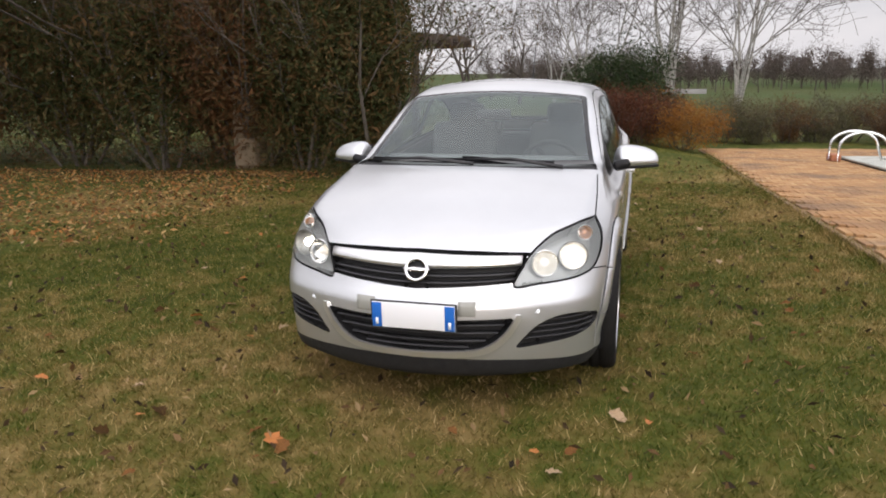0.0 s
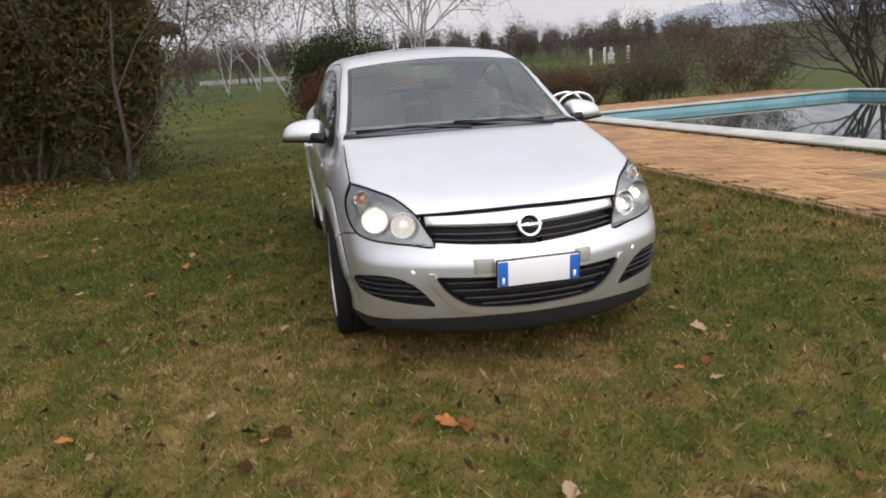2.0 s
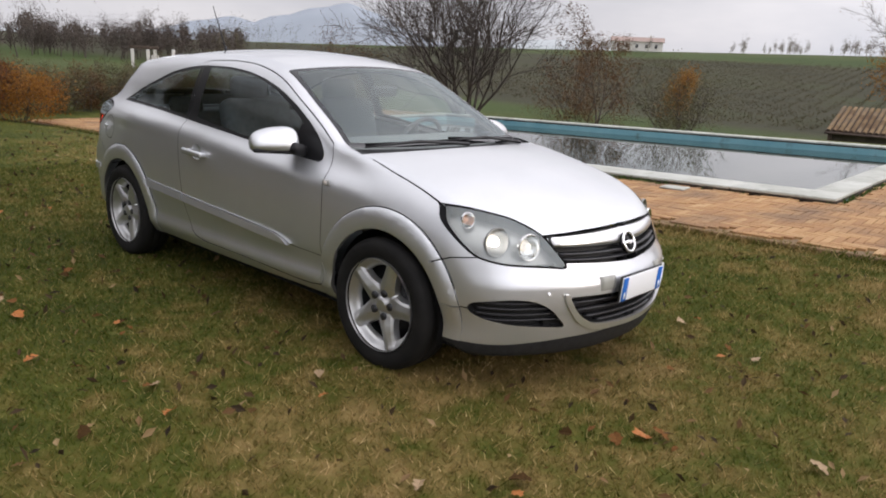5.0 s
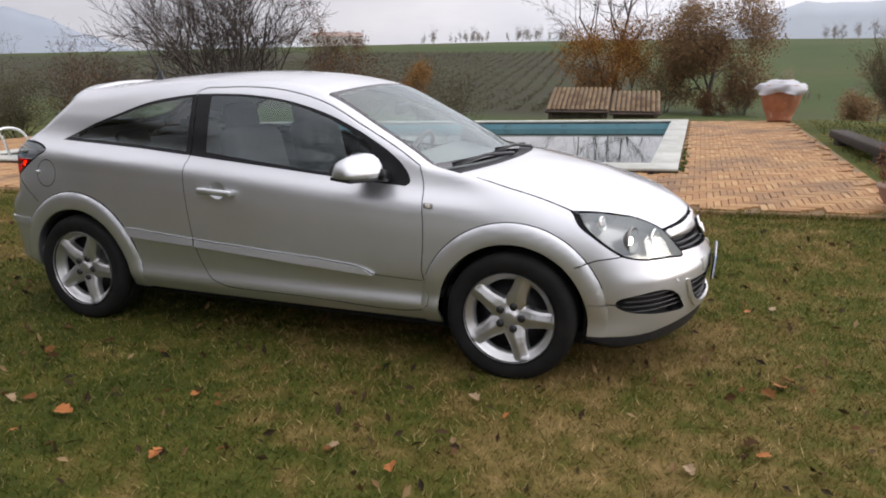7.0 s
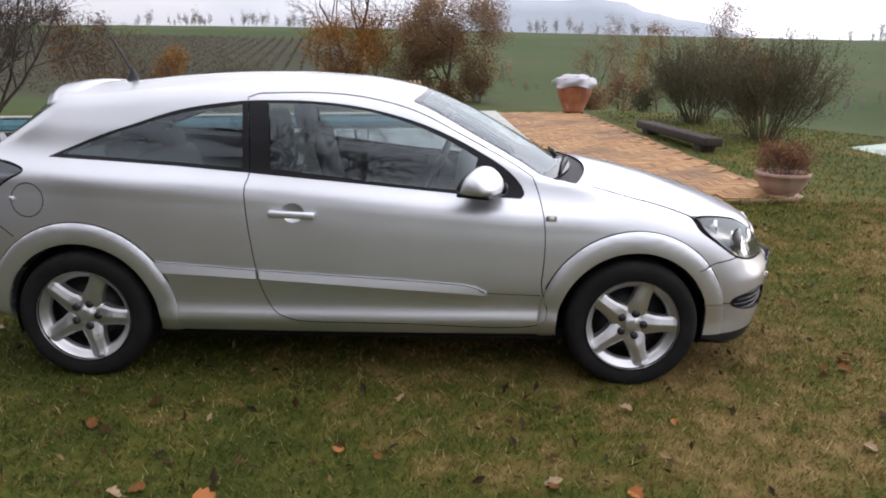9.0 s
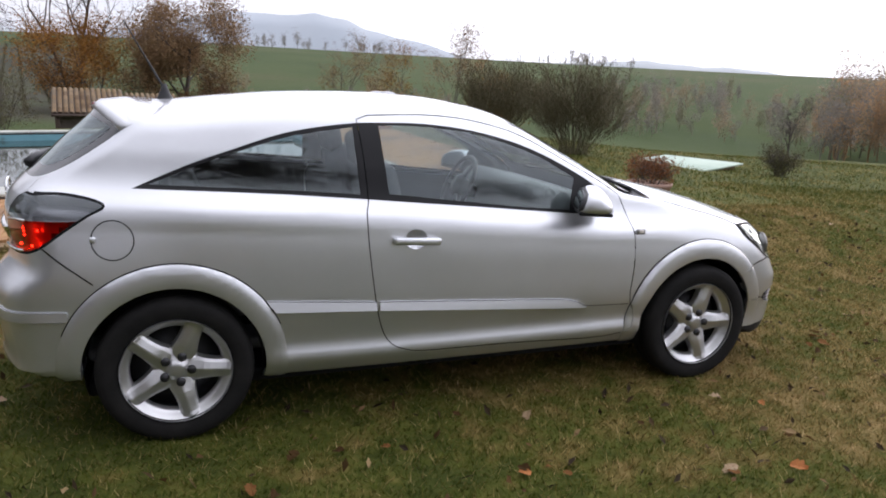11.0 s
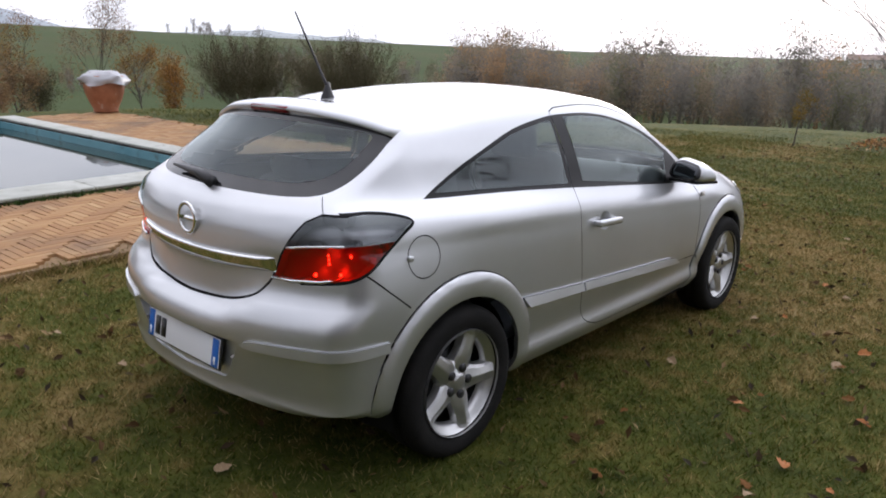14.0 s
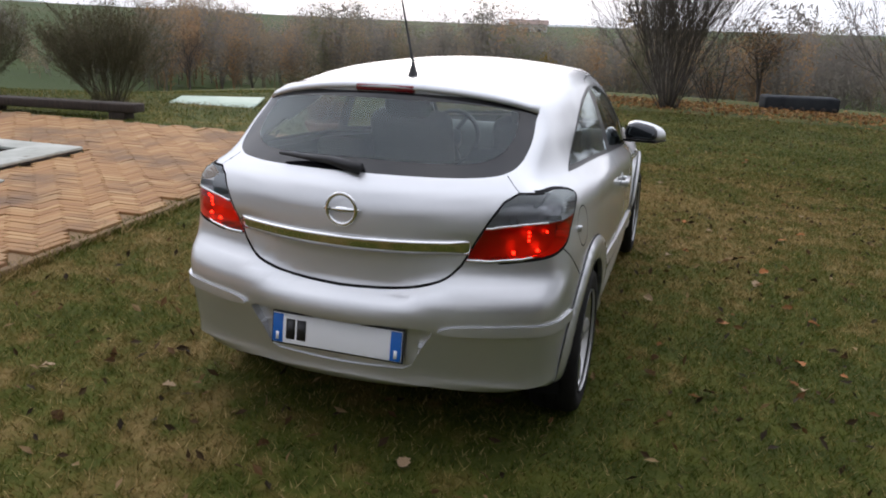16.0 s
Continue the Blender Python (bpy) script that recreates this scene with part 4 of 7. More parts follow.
MIRROR_ROWS = ((0.0, -0.088, 0.070, 0.090), (0.004, -0.094, 0.082, 0.096), (0.03, -0.090, 0.086, 0.100), (0.06, -0.082, 0.074, 0.098), (0.085, -0.070, 0.054, 0.092), (0.102, -0.056, 0.030, 0.082), (0.111, -0.040, 0.008, 0.066), (0.115, -0.028, -0.010, 0.046))


def mirror_point(x, y, z, s):
    """Draws a point of a door mirror in towards its outer end, which is lower and slimmer than its root."""
    v = min(max((y * s + 0.10) / 0.20, 0.0), 1.0)
    return Vector((x * (0.98 - 0.12 * v), y * (1.45 if y * s < 0 else 1.0), z * (1.04 - 0.40 * v ** 1.6) + 0.008 * v))


def mirror_shell(bm, m, s):
    """A mirror's housing: deep and broad below, drawn in towards its rounded top and outer end."""
    rows = []
    for z, x0, x1, w in MIRROR_ROWS:
        ring = []
        for k in range(36):
            a = 2 * math.pi * k / 36
            c, d = math.cos(a), math.sin(a)
            px, py = math.copysign(abs(c) ** 0.55, c), math.copysign(abs(d) ** 0.6, d)
            ring.append(bm.verts.new(m @ mirror_point((x0 + x1) / 2 + px * (x1 - x0) / 2, py * w, z, s)))
        rows.append(ring)
    for a, b in zip(rows, rows[1:]):
        for k in range(36):
            bm.faces.new([a[k], a[(k + 1) % 36], b[(k + 1) % 36], b[k]])
    bm.faces.new(rows[-1])
    bm.faces.new(rows[0][::-1])
    return bm


def mirror_face(bm, m, s, share, low, high, proud):
    """A plate over the mirror's open side, that follows the housing's outline; share: of its breadth, proud: how far it stands out."""
    rows = []
    for z in np.linspace(low, high, 9):
        x0 = np.interp(z, [r[0] for r in MIRROR_ROWS], [r[1] for r in MIRROR_ROWS])
        w = share * np.interp(z, [r[0] for r in MIRROR_ROWS], [r[3] for r in MIRROR_ROWS]) * (1 - abs(2 * (z - low) / (high - low) - 1) ** 5 * 0.25)
        rows.append([bm.verts.new(m @ (mirror_point(x0, y * w, z, s) - Vector((proud, 0, 0)))) for y in np.linspace(-1, 1, 9)])
    for a, b in zip(rows, rows[1:]):
        for k in range(8):
            bm.faces.new([a[k], b[k], b[k + 1], a[k + 1]])
    edge = bmesh.ops.extrude_edge_only(bm, edges=[e for e in bm.edges if e.is_boundary])
    inward = m.to_3x3() @ Vector((0.022, 0, 0))
    for v in edge["geom"]:
        if isinstance(v, bmesh.types.BMVert):
            v.co += inward
    bmesh.ops.recalc_face_normals(bm, faces=bm.faces)
    return bm


def panel(name, regions, mat, parent=car, label="", **kw):
    return put(name, panel_mesh(name, hatch.take(*regions), mat, **kw), parent, label)


shell = panel("body_shell", ("shell",), PAINT, label="silver metallic painted body with sill and pillars")
# real shut lines, plus the dark lines painted for shadow and crease
panel("shut_and_shade_line", ("gap_and_shade",), RUBBER, parent=shell, push=-0.007)
panel("bonnet_lip", ("lead",), RUBBER, parent=shell, push=-0.02)
panel("scuttle", ("cowl",), TRIM, parent=shell, push=-0.012)
panel("lip_spoiler", ("lip",), TRIM, label="dark grey plastic lip under the front bumper")
panel("grille_rim", ("rim",), PAINT_BRIGHT, parent=shell, push=0.010, walls=0.016)
panel("plate_recess", ("recess",), PAINT, parent=shell, shape=lambda V: -0.008 - 0.024 * step(0.39, 0.53, V[:, 2]), walls=-0.025)
panel("windscreen", ("windscreen",), GLASS_CLEAR, label="clear windscreen with a dark printed border")
panel("windscreen_border", ("screen_edge",), BORDER, push=-0.001)
panel("rear_window", ("rear_glass",), GLASS_DARK, label="tinted rear window")
panel("rear_window_border", ("rear_edge",), BORDER, push=-0.001)
fog_grilles = []
for left in (False, True):
    kw = dict(both=False, left=left)
    s = 1 if left else -1
    panel("wheel_arch", ("flare_f",), PAINT, shape=lip_shape, walls=0.024, **kw)
    panel("wheel_arch", ("flare_r",), PAINT, shape=lip_shape, walls=0.024, **kw)
    door = panel("door", ("door",), PAINT, label="closed silver door with a body-coloured rubbing strip", **kw)
    panel("door_window", ("door_glass",), GLASS_SIDE, parent=door, **kw)
    panel("rubbing_strip", ("strip_door",), PAINT, parent=door, shape=strip_shape, walls=0.022, **kw)
    panel("rubbing_strip", ("strip_back",), PAINT, parent=shell, shape=strip_shape, walls=0.022, **kw)
    panel("bumper_strip", ("bump_strip",), PAINT, parent=shell, shape=lambda V: 0.011 - 0.12 * (V[:, 2] - 0.574), walls=0.016, **kw)
    panel("quarter_window", ("quarter_glass",), GLASS_SIDE, label="curved tinted rear side window", **kw)
    panel("window_frame", ("frame",), GLOSS_BLACK, push=-0.002, label="black window frame and pillar", **kw)
    # headlight
    hl = panel("headlight", ("headlight",), LENS, label="clear headlight with its lamp lit", **kw)
    panel("housing", ("headlight",), LAMP_GREY, parent=hl, push=-0.062, walls=-0.06, **kw)
    for nm, c, r, glow in (("low_beam", (1.835, 0.630, 0.694), 0.061, LIT), ("high_beam", (1.925, 0.520, 0.676), 0.055, BULB), ("indicator", (1.70, 0.668, 0.772), 0.033, AMBER)):
        aim = Vector((1.0, 0.28 * s, 0.06)).normalized().to_track_quat("Z", "Y").to_matrix().to_4x4()
        place = Matrix.Translation((c[0], s * c[1], c[2])) @ aim
        bowl = part(nm, lathe(bmesh.new(), [(r * 1.06, -0.004), (r * 1.06, 0.006), (r, 0.008), (r * 0.96, 0.0), (r * 0.75, -0.022), (r * 0.4, -0.036), (0.0, -0.04)], 28, place), LOW_BOWL if nm == "low_beam" else CHROME_LAMP, hl)
        part("bulb", lathe(bmesh.new(), [(0.0, 0.0), (r * 0.26, -0.004), (r * 0.34, -0.014), (r * 0.26, -0.03)] if nm == "low_beam" else [(0.0, -0.002), (r * 0.3, -0.008), (r * 0.36, -0.02), (r * 0.3, -0.034)], 20, place), glow, bowl)
    fog_grilles.append(panel("fog_grille", ("fog",), BLACK, push=-0.035, walls=-0.035, label="black slatted grille in the bumper corner", **kw))
    # tail lamp
    tl = panel("tail_light", ("taillight",), SMOKED, label="smoked and red tail light, lit", **kw)
    panel("red_lens", ("lamp_red",), RED_LENS, parent=tl, **kw)
    panel("lamp_surround", ("black",), RUBBER, parent=tl, push=-0.001, **kw)
    panel("lamp_back", ("taillight",), LAMP_BACK, parent=tl, push=-0.05, walls=-0.05, **kw)
    panel("reflector", ("lamp_red",), TAIL_REFLECTOR, parent=tl, push=-0.05, walls=-0.05, **kw)
    for c, r in (((-1.832, 0.648, 0.905), 0.005), ((-1.830, 0.648, 0.890), 0.005), ((-1.828, 0.648, 0.875), 0.005), ((-1.775, 0.70, 0.900), 0.005), ((-1.85, 0.60, 0.83), 0.007), ((-1.80, 0.675, 0.835), 0.007)):
        part("diode", lathe(bmesh.new(), [(0, r), (r * 0.7, r * 0.7), (r, 0), (0, -r * 0.5)], 10, Matrix.Translation((c[0] - 0.015, s * c[1], c[2])) @ pose(0, 0, 0, 0, -90, 0)), TAIL_GLOW, tl)
    part("lamp_divider", tube(bmesh.new(), [on_tail(s * y, z, 0.001) for y, z in ((0.512, 0.920), (0.53, 0.921), (0.56, 0.927), (0.60, 0.932), (0.64, 0.937), (0.68, 0.941), (0.71, 0.943))], 0.0045, 6), PAINT_BRIGHT, tl)
    part("lamp_trim", tube(bmesh.new(), [Vector(v) * 1.0 for v in [(-1.94, s * 0.452, 0.805), (-1.915, s * 0.53, 0.803), (-1.87, s * 0.63, 0.81), (-1.83, s * 0.69, 0.822)]], 0.006, 6), CHROME, tl)
    # handle and its cup
    panel("handle_cup", ("cup",), PAINT, parent=door, shape=lambda V: -0.026 * (1 - np.minimum(((V[:, 0] + 0.292) / 0.052) ** 2 + ((V[:, 2] - 0.838) / 0.045) ** 2, 1)), **kw)
    hd = bmesh.new()
    box(hd, (0.215, 0.026, 0.034), Matrix.Translation((-0.292, s * 0.852, 0.834)) @ pose(0, 0, 0, 0, 2, 0), 0.012, 3)
    box(hd, (0.03, 0.04, 0.026), Matrix.Translation((-0.385, s * 0.833, 0.837)), 0.006)
    box(hd, (0.03, 0.04, 0.026), Matrix.Translation((-0.20, s * 0.833, 0.830)), 0.006)
    part("door_handle", hd, PAINT, door, "silver bar handle")
    si = part("side_indicator", boxed((0.050, 0.012, 0.028), Matrix.Translation((0.897, s * 0.799, 0.828)), 0.005), LAMP_GREY, shell, "small side indicator")
    part("indicator_lens", boxed((0.026, 0.012, 0.020), Matrix.Translation((0.897, s * 0.8025, 0.828)), 0.005), AMBER_LENS, si)
    # mirror
    at_mirror = Matrix.Translation((0.562, s * 0.893, 0.952)) @ pose(0, 0, 0, 0, 0, 24 * s)
    mir = part("door_mirror", mirror_shell(bmesh.new(), at_mirror, s), PAINT, car, "silver door mirror on a black foot")
    part("mirror_foot", boxed((0.13, 0.10, 0.060), Matrix.Translation((0.625, s * 0.795, 0.962)) @ pose(0, 0, 0, 14 * s, 0, 0), 0.024, 3), GLOSS_BLACK, mir)
    part("mirror_base", boxed((0.155, 0.225, 0.018), at_mirror @ Matrix.Translation((-0.005, -0.025 * s, -0.003)) @ pose(0, 0, 0, 2.5 * s, 0, 0), 0.008, 3), GLOSS_BLACK, mir)
    part("mirror_bezel", mirror_face(bmesh.new(), at_mirror, s, 0.86, 0.004, 0.106, 0.003), BLACK_PLASTIC, mir, "black mirror rim")
    part("mirror_glass", mirror_face(bmesh.new(), at_mirror, s, 0.76, 0.014, 0.096, 0.006), MIRROR, mir)

part("fuel_flap_hinge", boxed((0.022, 0.02, 0.022), Matrix.Translation((-1.592, -0.788, 0.875)), 0.006), PAINT, shell)

# grilles: dark backs, slats, bright bar and ring
gr = panel("grille", ("grille",), BLACK, push=-0.05, walls=-0.05, label="black front grille with a bright bar and a ring emblem")
lg = panel("lower_grille", ("low_grille",), BLACK, push=-0.05, walls=-0.05, label="black lower air intake with slats")


def nose(y, z, out=0.0):
    """A place on the front end at y and z."""
    lo, hi = 1.2, 2.4
    for _ in range(40):
        c = (lo + hi) / 2
        lo, hi = (c, hi) if skin(np.array([c, y, z])) < 0 else (lo, c)
    return Vector((lo + out, y, z))


def blade(ys, zs, depth, thick, out=0.0, lean=0.0, rake=0.0):
    """A slat that follows the nose, with a rounded front."""
    bm = bmesh.new()
    rows = []
    for y, z, th in zip(ys, zs, thick if isinstance(thick, (list, tuple)) else [thick] * len(ys)):
        p = nose(y, z, out)
        rows.append([bm.verts.new(p + Vector((dx, 0, dz))) for dx, dz in ((-depth - rake * th, th / 2 + lean), (-0.006 - rake * th, th / 2), (-rake * th * 0.7, th * 0.2), (-rake * th * 0.3, -th * 0.2), (-0.006, -th / 2), (-depth, -th / 2 + lean))])
    for a, b in zip(rows, rows[1:]):
        for k in range(6):
            bm.faces.new([a[k], b[k], b[(k + 1) % 6], a[(k + 1) % 6]])
    bm.faces.new(rows[0]), bm.faces.new(rows[-1][::-1])
    bmesh.ops.recalc_face_normals(bm, faces=bm.faces)
    return bm


ys = np.linspace(-0.43, 0.43, 25)
part("bright_bar", blade(ys, [0.6935 + 0.002 * (y / 0.43) ** 2 for y in ys], 0.03, [0.062 - 0.022 * abs(y) / 0.43 for y in ys], 0.012, 0.0, 0.5), PAINT_BRIGHT, gr, "bright silver bar across the grille")
ys = np.linspace(-0.405, 0.405, 25)
part("slat", blade(ys, [0.636 + 0.008 * (y / 0.4) ** 2 for y in ys], 0.03, 0.011, -0.008), BLACK_PLASTIC, gr)
part("slat", blade(ys, [0.609 + 0.013 * (y / 0.4) ** 2 for y in ys], 0.03, 0.010, -0.008), BLACK_PLASTIC, gr)
for z, hw in ((0.44, 0.375), (0.405, 0.35), (0.37, 0.30), (0.342, 0.23)):
    ys = np.linspace(-hw, hw, 21)
    part("slat", blade(ys, [z for y in ys], 0.03, 0.010, -0.012), BLACK_PLASTIC, lg)
for s in (-1, 1):
    for z, a, b in ((0.45, 0.53, 0.715), (0.425, 0.49, 0.72), (0.40, 0.465, 0.72), (0.375, 0.445, 0.70)):
        ys = np.linspace(s * a, s * b, 9)
        part("slat", blade(ys, [z for y in ys], 0.02, 0.008, -0.010), BLACK_PLASTIC, fog_grilles[0 if s < 0 else 1])
    part("washer_cap", lathe(bmesh.new(), [(0.0, 0.003), (0.011, 0.002), (0.013, 0.0)], 16, Matrix.Translation(nose(s * 0.504, 0.494, -0.001)) @ pose(0, 0, 0, 0, 62, 0)), PAINT, shell)


def emblem(name, m, r, parent):
    bm = bmesh.new()
    n, k = 40, 10
    rings = [[bm.verts.new(m @ Vector(((r + 0.008 * math.cos(2 * math.pi * j / k)) * math.cos(2 * math.pi * i / n), (r + 0.008 * math.cos(2 * math.pi * j / k)) * math.sin(2 * math.pi * i / n), 0.006 * math.sin(2 * math.pi * j / k)))) for j in range(k)] for i in range(n)]
    for i in range(n):
        for j in range(k):
            bm.faces.new([rings[i][j], rings[(i + 1) % n][j], rings[(i + 1) % n][(j + 1) % k], rings[i][(j + 1) % k]])
    ob = part(name, bm, CHROME, parent, "bright round emblem")
    bar = bmesh.new()
    prism(bar, [(-r * 1.25, -0.004), (-r * 0.1, -0.010), (r * 1.25, -0.004), (r * 1.25, 0.004), (r * 0.1, 0.010), (-r * 1.25, 0.004)], 0.006, m @ Matrix.Translation((0, 0, -0.003)))
    part("emblem_bar", bar, CHROME, ob)
    return ob


facing = Matrix(((0, 0, 1), (1, 0, 0), (0, 1, 0))).to_4x4()
em = emblem("emblem", Matrix.Translation(nose(0, 0.665, 0.012)) @ pose(0, 0, 0, 0, -22, 0) @ facing, 0.046, gr)
part("emblem_disc", lathe(bmesh.new(), [(0.0, 0.0), (0.045, 0.0), (0.045, -0.02)], 32, Matrix.Translation(nose(0, 0.665, 0.009)) @ pose(0, 0, 0, 0, -22, 0) @ facing), GLOSS_BLACK, em)
backward = Matrix(((0, 0, -1), (-1, 0, 0), (0, 1, 0))).to_4x4()
emblem("emblem", Matrix.Translation((-2.0, 0, 0.955)) @ backward, 0.056, shell)


def plate(name, m, w, bars, label):
    ob = part(name, boxed((w, 0.112, 0.006), m, 0.002), PLATE_WHITE, car, label)
    for s in (-1, 1):
        part("blue_band", boxed((0.042, 0.108, 0.003), m @ Matrix.Translation((s * (w / 2 - 0.022), 0, 0.0035)), 0.001), PLATE_BLUE, ob)
        part("mark", boxed((0.012, 0.03, 0.002), m @ Matrix.Translation((s * (w / 2 - 0.022), -0.03, 0.0055))), PLATE_WHITE, ob)
    part("plate_holder", boxed((w + 0.014, 0.126, 0.008), m @ Matrix.Translation((0, 0, -0.006)), 0.003), BLACK_PLASTIC, ob)
    for x in bars:
        part("dark_bar", boxed((0.036, 0.076, 0.002), m @ Matrix.Translation((x, 0, 0.004))), BLACK_PLASTIC, ob)
    return ob


plate("number_plate", Matrix.Translation((2.192, 0.008, 0.484)) @ pose(0, 0, 0, 0, 4, 0) @ facing, 0.36, (), "white front number plate with blue bands")
for y0, y1 in ((-0.26, -0.175), (0.19, 0.262)):
    ys = np.linspace(y0, y1, 5)
    part("plate_base", blade(ys, [0.508 for y in ys], 0.02, 0.074, 0.004), PLATE_GREY, shell, "grey-green plate backing")
plate("number_plate", Matrix.Translation((-2.046, 0.004, 0.486)) @ pose(0, 0, 0, 0, 9, 0) @ backward, 0.52, (-0.185, -0.14), "white rear number plate with blue bands")
part("brake_light", boxed((0.05, 0.243, 0.026), Matrix.Translation((-1.598, 0, 1.353)), 0.008), RED_DARK, car, "dark red high brake light under the roof spoiler")

tb = bmesh.new()
rows = []
for y in np.linspace(-0.460, 0.460, 31):
    p = on_tail(y, 0.842 + 0.012 * (y / 0.45) ** 2)
    rows.append([tb.verts.new(p + Vector((-dx * min(1.0, 0.15 + (0.462 - abs(y)) / 0.05), 0, dz))) for dx, dz in ((-0.004, -0.034), (0.004, -0.031), (0.010, -0.016), (0.018, 0.004), (0.021, 0.012), (0.020, 0.017), (0.014, 0.021), (0.006, 0.022), (-0.004, 0.022))])
for a, b in zip(rows, rows[1:]):
    for k in range(8):
        tb.faces.new([a[k], b[k], b[k + 1], a[k + 1]])
tb.faces.new(rows[0])
tb.faces.new(rows[-1])
bmesh.ops.recalc_face_normals(tb, faces=tb.faces)
part("tail_bar", tb, CHROME, shell, "bright chrome bar on the tailgate")
# wheels
tyre_profile = [(0.215, -0.085), (0.24, -0.098), (0.275, -0.102), (0.298, -0.095), (0.311, -0.075), (0.315, -0.05), (0.3155, -0.03), (0.309, -0.027), (0.309, -0.021), (0.3155, -0.018), (0.3155, 0.018), (0.309, 0.021), (0.309, 0.027), (0.3155, 0.03), (0.315, 0.05), (0.311, 0.075), (0.298, 0.095), (0.275, 0.102), (0.255, 0.1), (0.24, 0.098), (0.222, 0.088), (0.215, 0.07)]


def spoke(bm, ang):
    """A broad spoke with a raised flat and chamfered flanks, flaring at hub and rim."""
    rot = pose(0, 0, 0, 0, 0, ang)
    rows = []
    for r, half, h in ((0.03, 0.030, 0.060), (0.06, 0.052, 0.064), (0.085, 0.050, 0.068), (0.105, 0.045, 0.072), (0.13, 0.041, 0.074), (0.155, 0.039, 0.074), (0.18, 0.039, 0.074), (0.197, 0.041, 0.075), (0.208, 0.046, 0.078), (0.214, 0.050, 0.078)):
        rows.append([bm.verts.new(rot @ Vector((r, dy, dz))) for dy, dz in ((-half * 1.12, h - 0.045), (-half, h - 0.012), (-half * 0.72, h - 0.004), (-0.004, h + 0.005), (0.004, h + 0.005), (half * 0.72, h - 0.004), (half, h - 0.012), (half * 1.12, h - 0.045))])
    for a, b in zip(rows, rows[1:]):
        for k in range(7):
            bm.faces.new([a[k], b[k], b[k + 1], a[k + 1]])
    return bm


wheel = thing("wheel", "", "")
part("tyre", lathe(bmesh.new(), tyre_profile, 64), TYRE, wheel, "black road tyre")
part("barrel", lathe(bmesh.new(), [(0.212, -0.08), (0.20, -0.07), (0.19, 0.0), (0.186, 0.03), (0.188, 0.04)], 64), BRAKE, wheel, "dark inner face of the wheel")
rim = part("rim", lathe(bmesh.new(), [(0.180, 0.030), (0.184, 0.048), (0.192, 0.060), (0.204, 0.066), (0.213, 0.075), (0.2205, 0.082), (0.2225, 0.088), (0.219, 0.094), (0.2205, 0.099)], 64), RIM, wheel, "silver wheel trim with five broad spokes")
for k in range(5):
    bm = spoke(bmesh.new(), 72 * k + 14)
    part("spoke", bm, RIM, rim, smooth=False)
    a = radians(72 * k + 14)
    # solid black disc on the spoke, standing in for a dark recessed hole
    part("nut_hole_disc", lathe(bmesh.new(), [(0.0190, 0.060), (0.0185, 0.0742), (0.0, 0.0742)], 14, Matrix.Translation((0.058 * math.cos(a), 0.058 * math.sin(a), 0))), BLACK_PLASTIC, rim)
part("hub_cap", lathe(bmesh.new(), [(0.098, 0.035), (0.090, 0.056), (0.06, 0.060), (0.038, 0.066), (0.034, 0.074), (0.02, 0.077), (0.0, 0.077)], 32), RIM, rim)
part("brake_disc", lathe(bmesh.new(), [(0.0, 0.012), (0.135, 0.012), (0.135, -0.005), (0.185, -0.02), (0.19, -0.06), (0.0, -0.06)], 40), BRAKE, wheel, "dark brake disc behind the spokes")
wheels = [wheel] + [copy_thing(wheel, Matrix()) for _ in range(3)]
for wob, (x, s, turn) in zip(wheels, ((1.307, -1, -14), (-1.307, -1, -18), (1.307, 1, 30), (-1.307, 1, 50))):
    wob.parent = car
    wob.matrix_basis = Matrix.Translation((x, s * 0.722, 0.315)) @ pose(0, 0, 0, 90 if s < 0 else -90, 0, 0) @ pose(0, 0, 0, 0, 0, turn)
# wheel wells and floor
for wx in (1.307, -1.307):
    for s in (-1, 1):
        well = lathe(bmesh.new(), [(0.350, 0.145), (0.358, 0.10), (0.372, 0.0), (0.36, -0.12), (0.0, -0.13)], 40, Matrix.Translation((wx, s * 0.62, 0.315)) @ pose(0, 0, 0, 90 if s < 0 else -90, 0, 0))
        low = [v for v in well.verts if v.co.z < 0.2]
        bmesh.ops.delete(well, geom=low, context="VERTS")
        part("wheel_well", well, RUBBER, shell)
part("floor_pan", boxed((3.4, 1.42, 0.06), Matrix.Translation((0.05, 0, 0.225)), 0.01), RUBBER, shell)

# cabin
part("cabin_floor", boxed((2.6, 1.35, 0.06), Matrix.Translation((-0.35, 0, 0.36)), 0.02), CLOTH_DARK, car)
part("dashboard", boxed((0.55, 1.36, 0.32), Matrix.Translation((0.74, 0, 0.80)) @ pose(0, 0, 0, 0, 12, 0), 0.09, 4), DASH, car, "grey dashboard")
part("centre_console", boxed((0.8, 0.2, 0.25), Matrix.Translation((0.25, 0, 0.5)), 0.05, 3), DASH, car)
sw = bmesh.new()
tube(sw, [(0.185 * math.cos(a), 0.185 * math.sin(a), 0) for a in np.linspace(0, 2 * math.pi, 41)], 0.015, 8, False)
steer = part("steering_wheel", sw, BLACK_PLASTIC, car, "black steering wheel", Matrix.Translation((0.36, 0.36, 0.90)) @ pose(0, 0, 0, 0, -65, 0))
part("steering_hub", lathe(bmesh.new(), [(0.0, 0.03), (0.05, 0.025), (0.075, 0.0), (0.05, -0.06), (0.03, -0.2)], 20), BLACK_PLASTIC, steer)
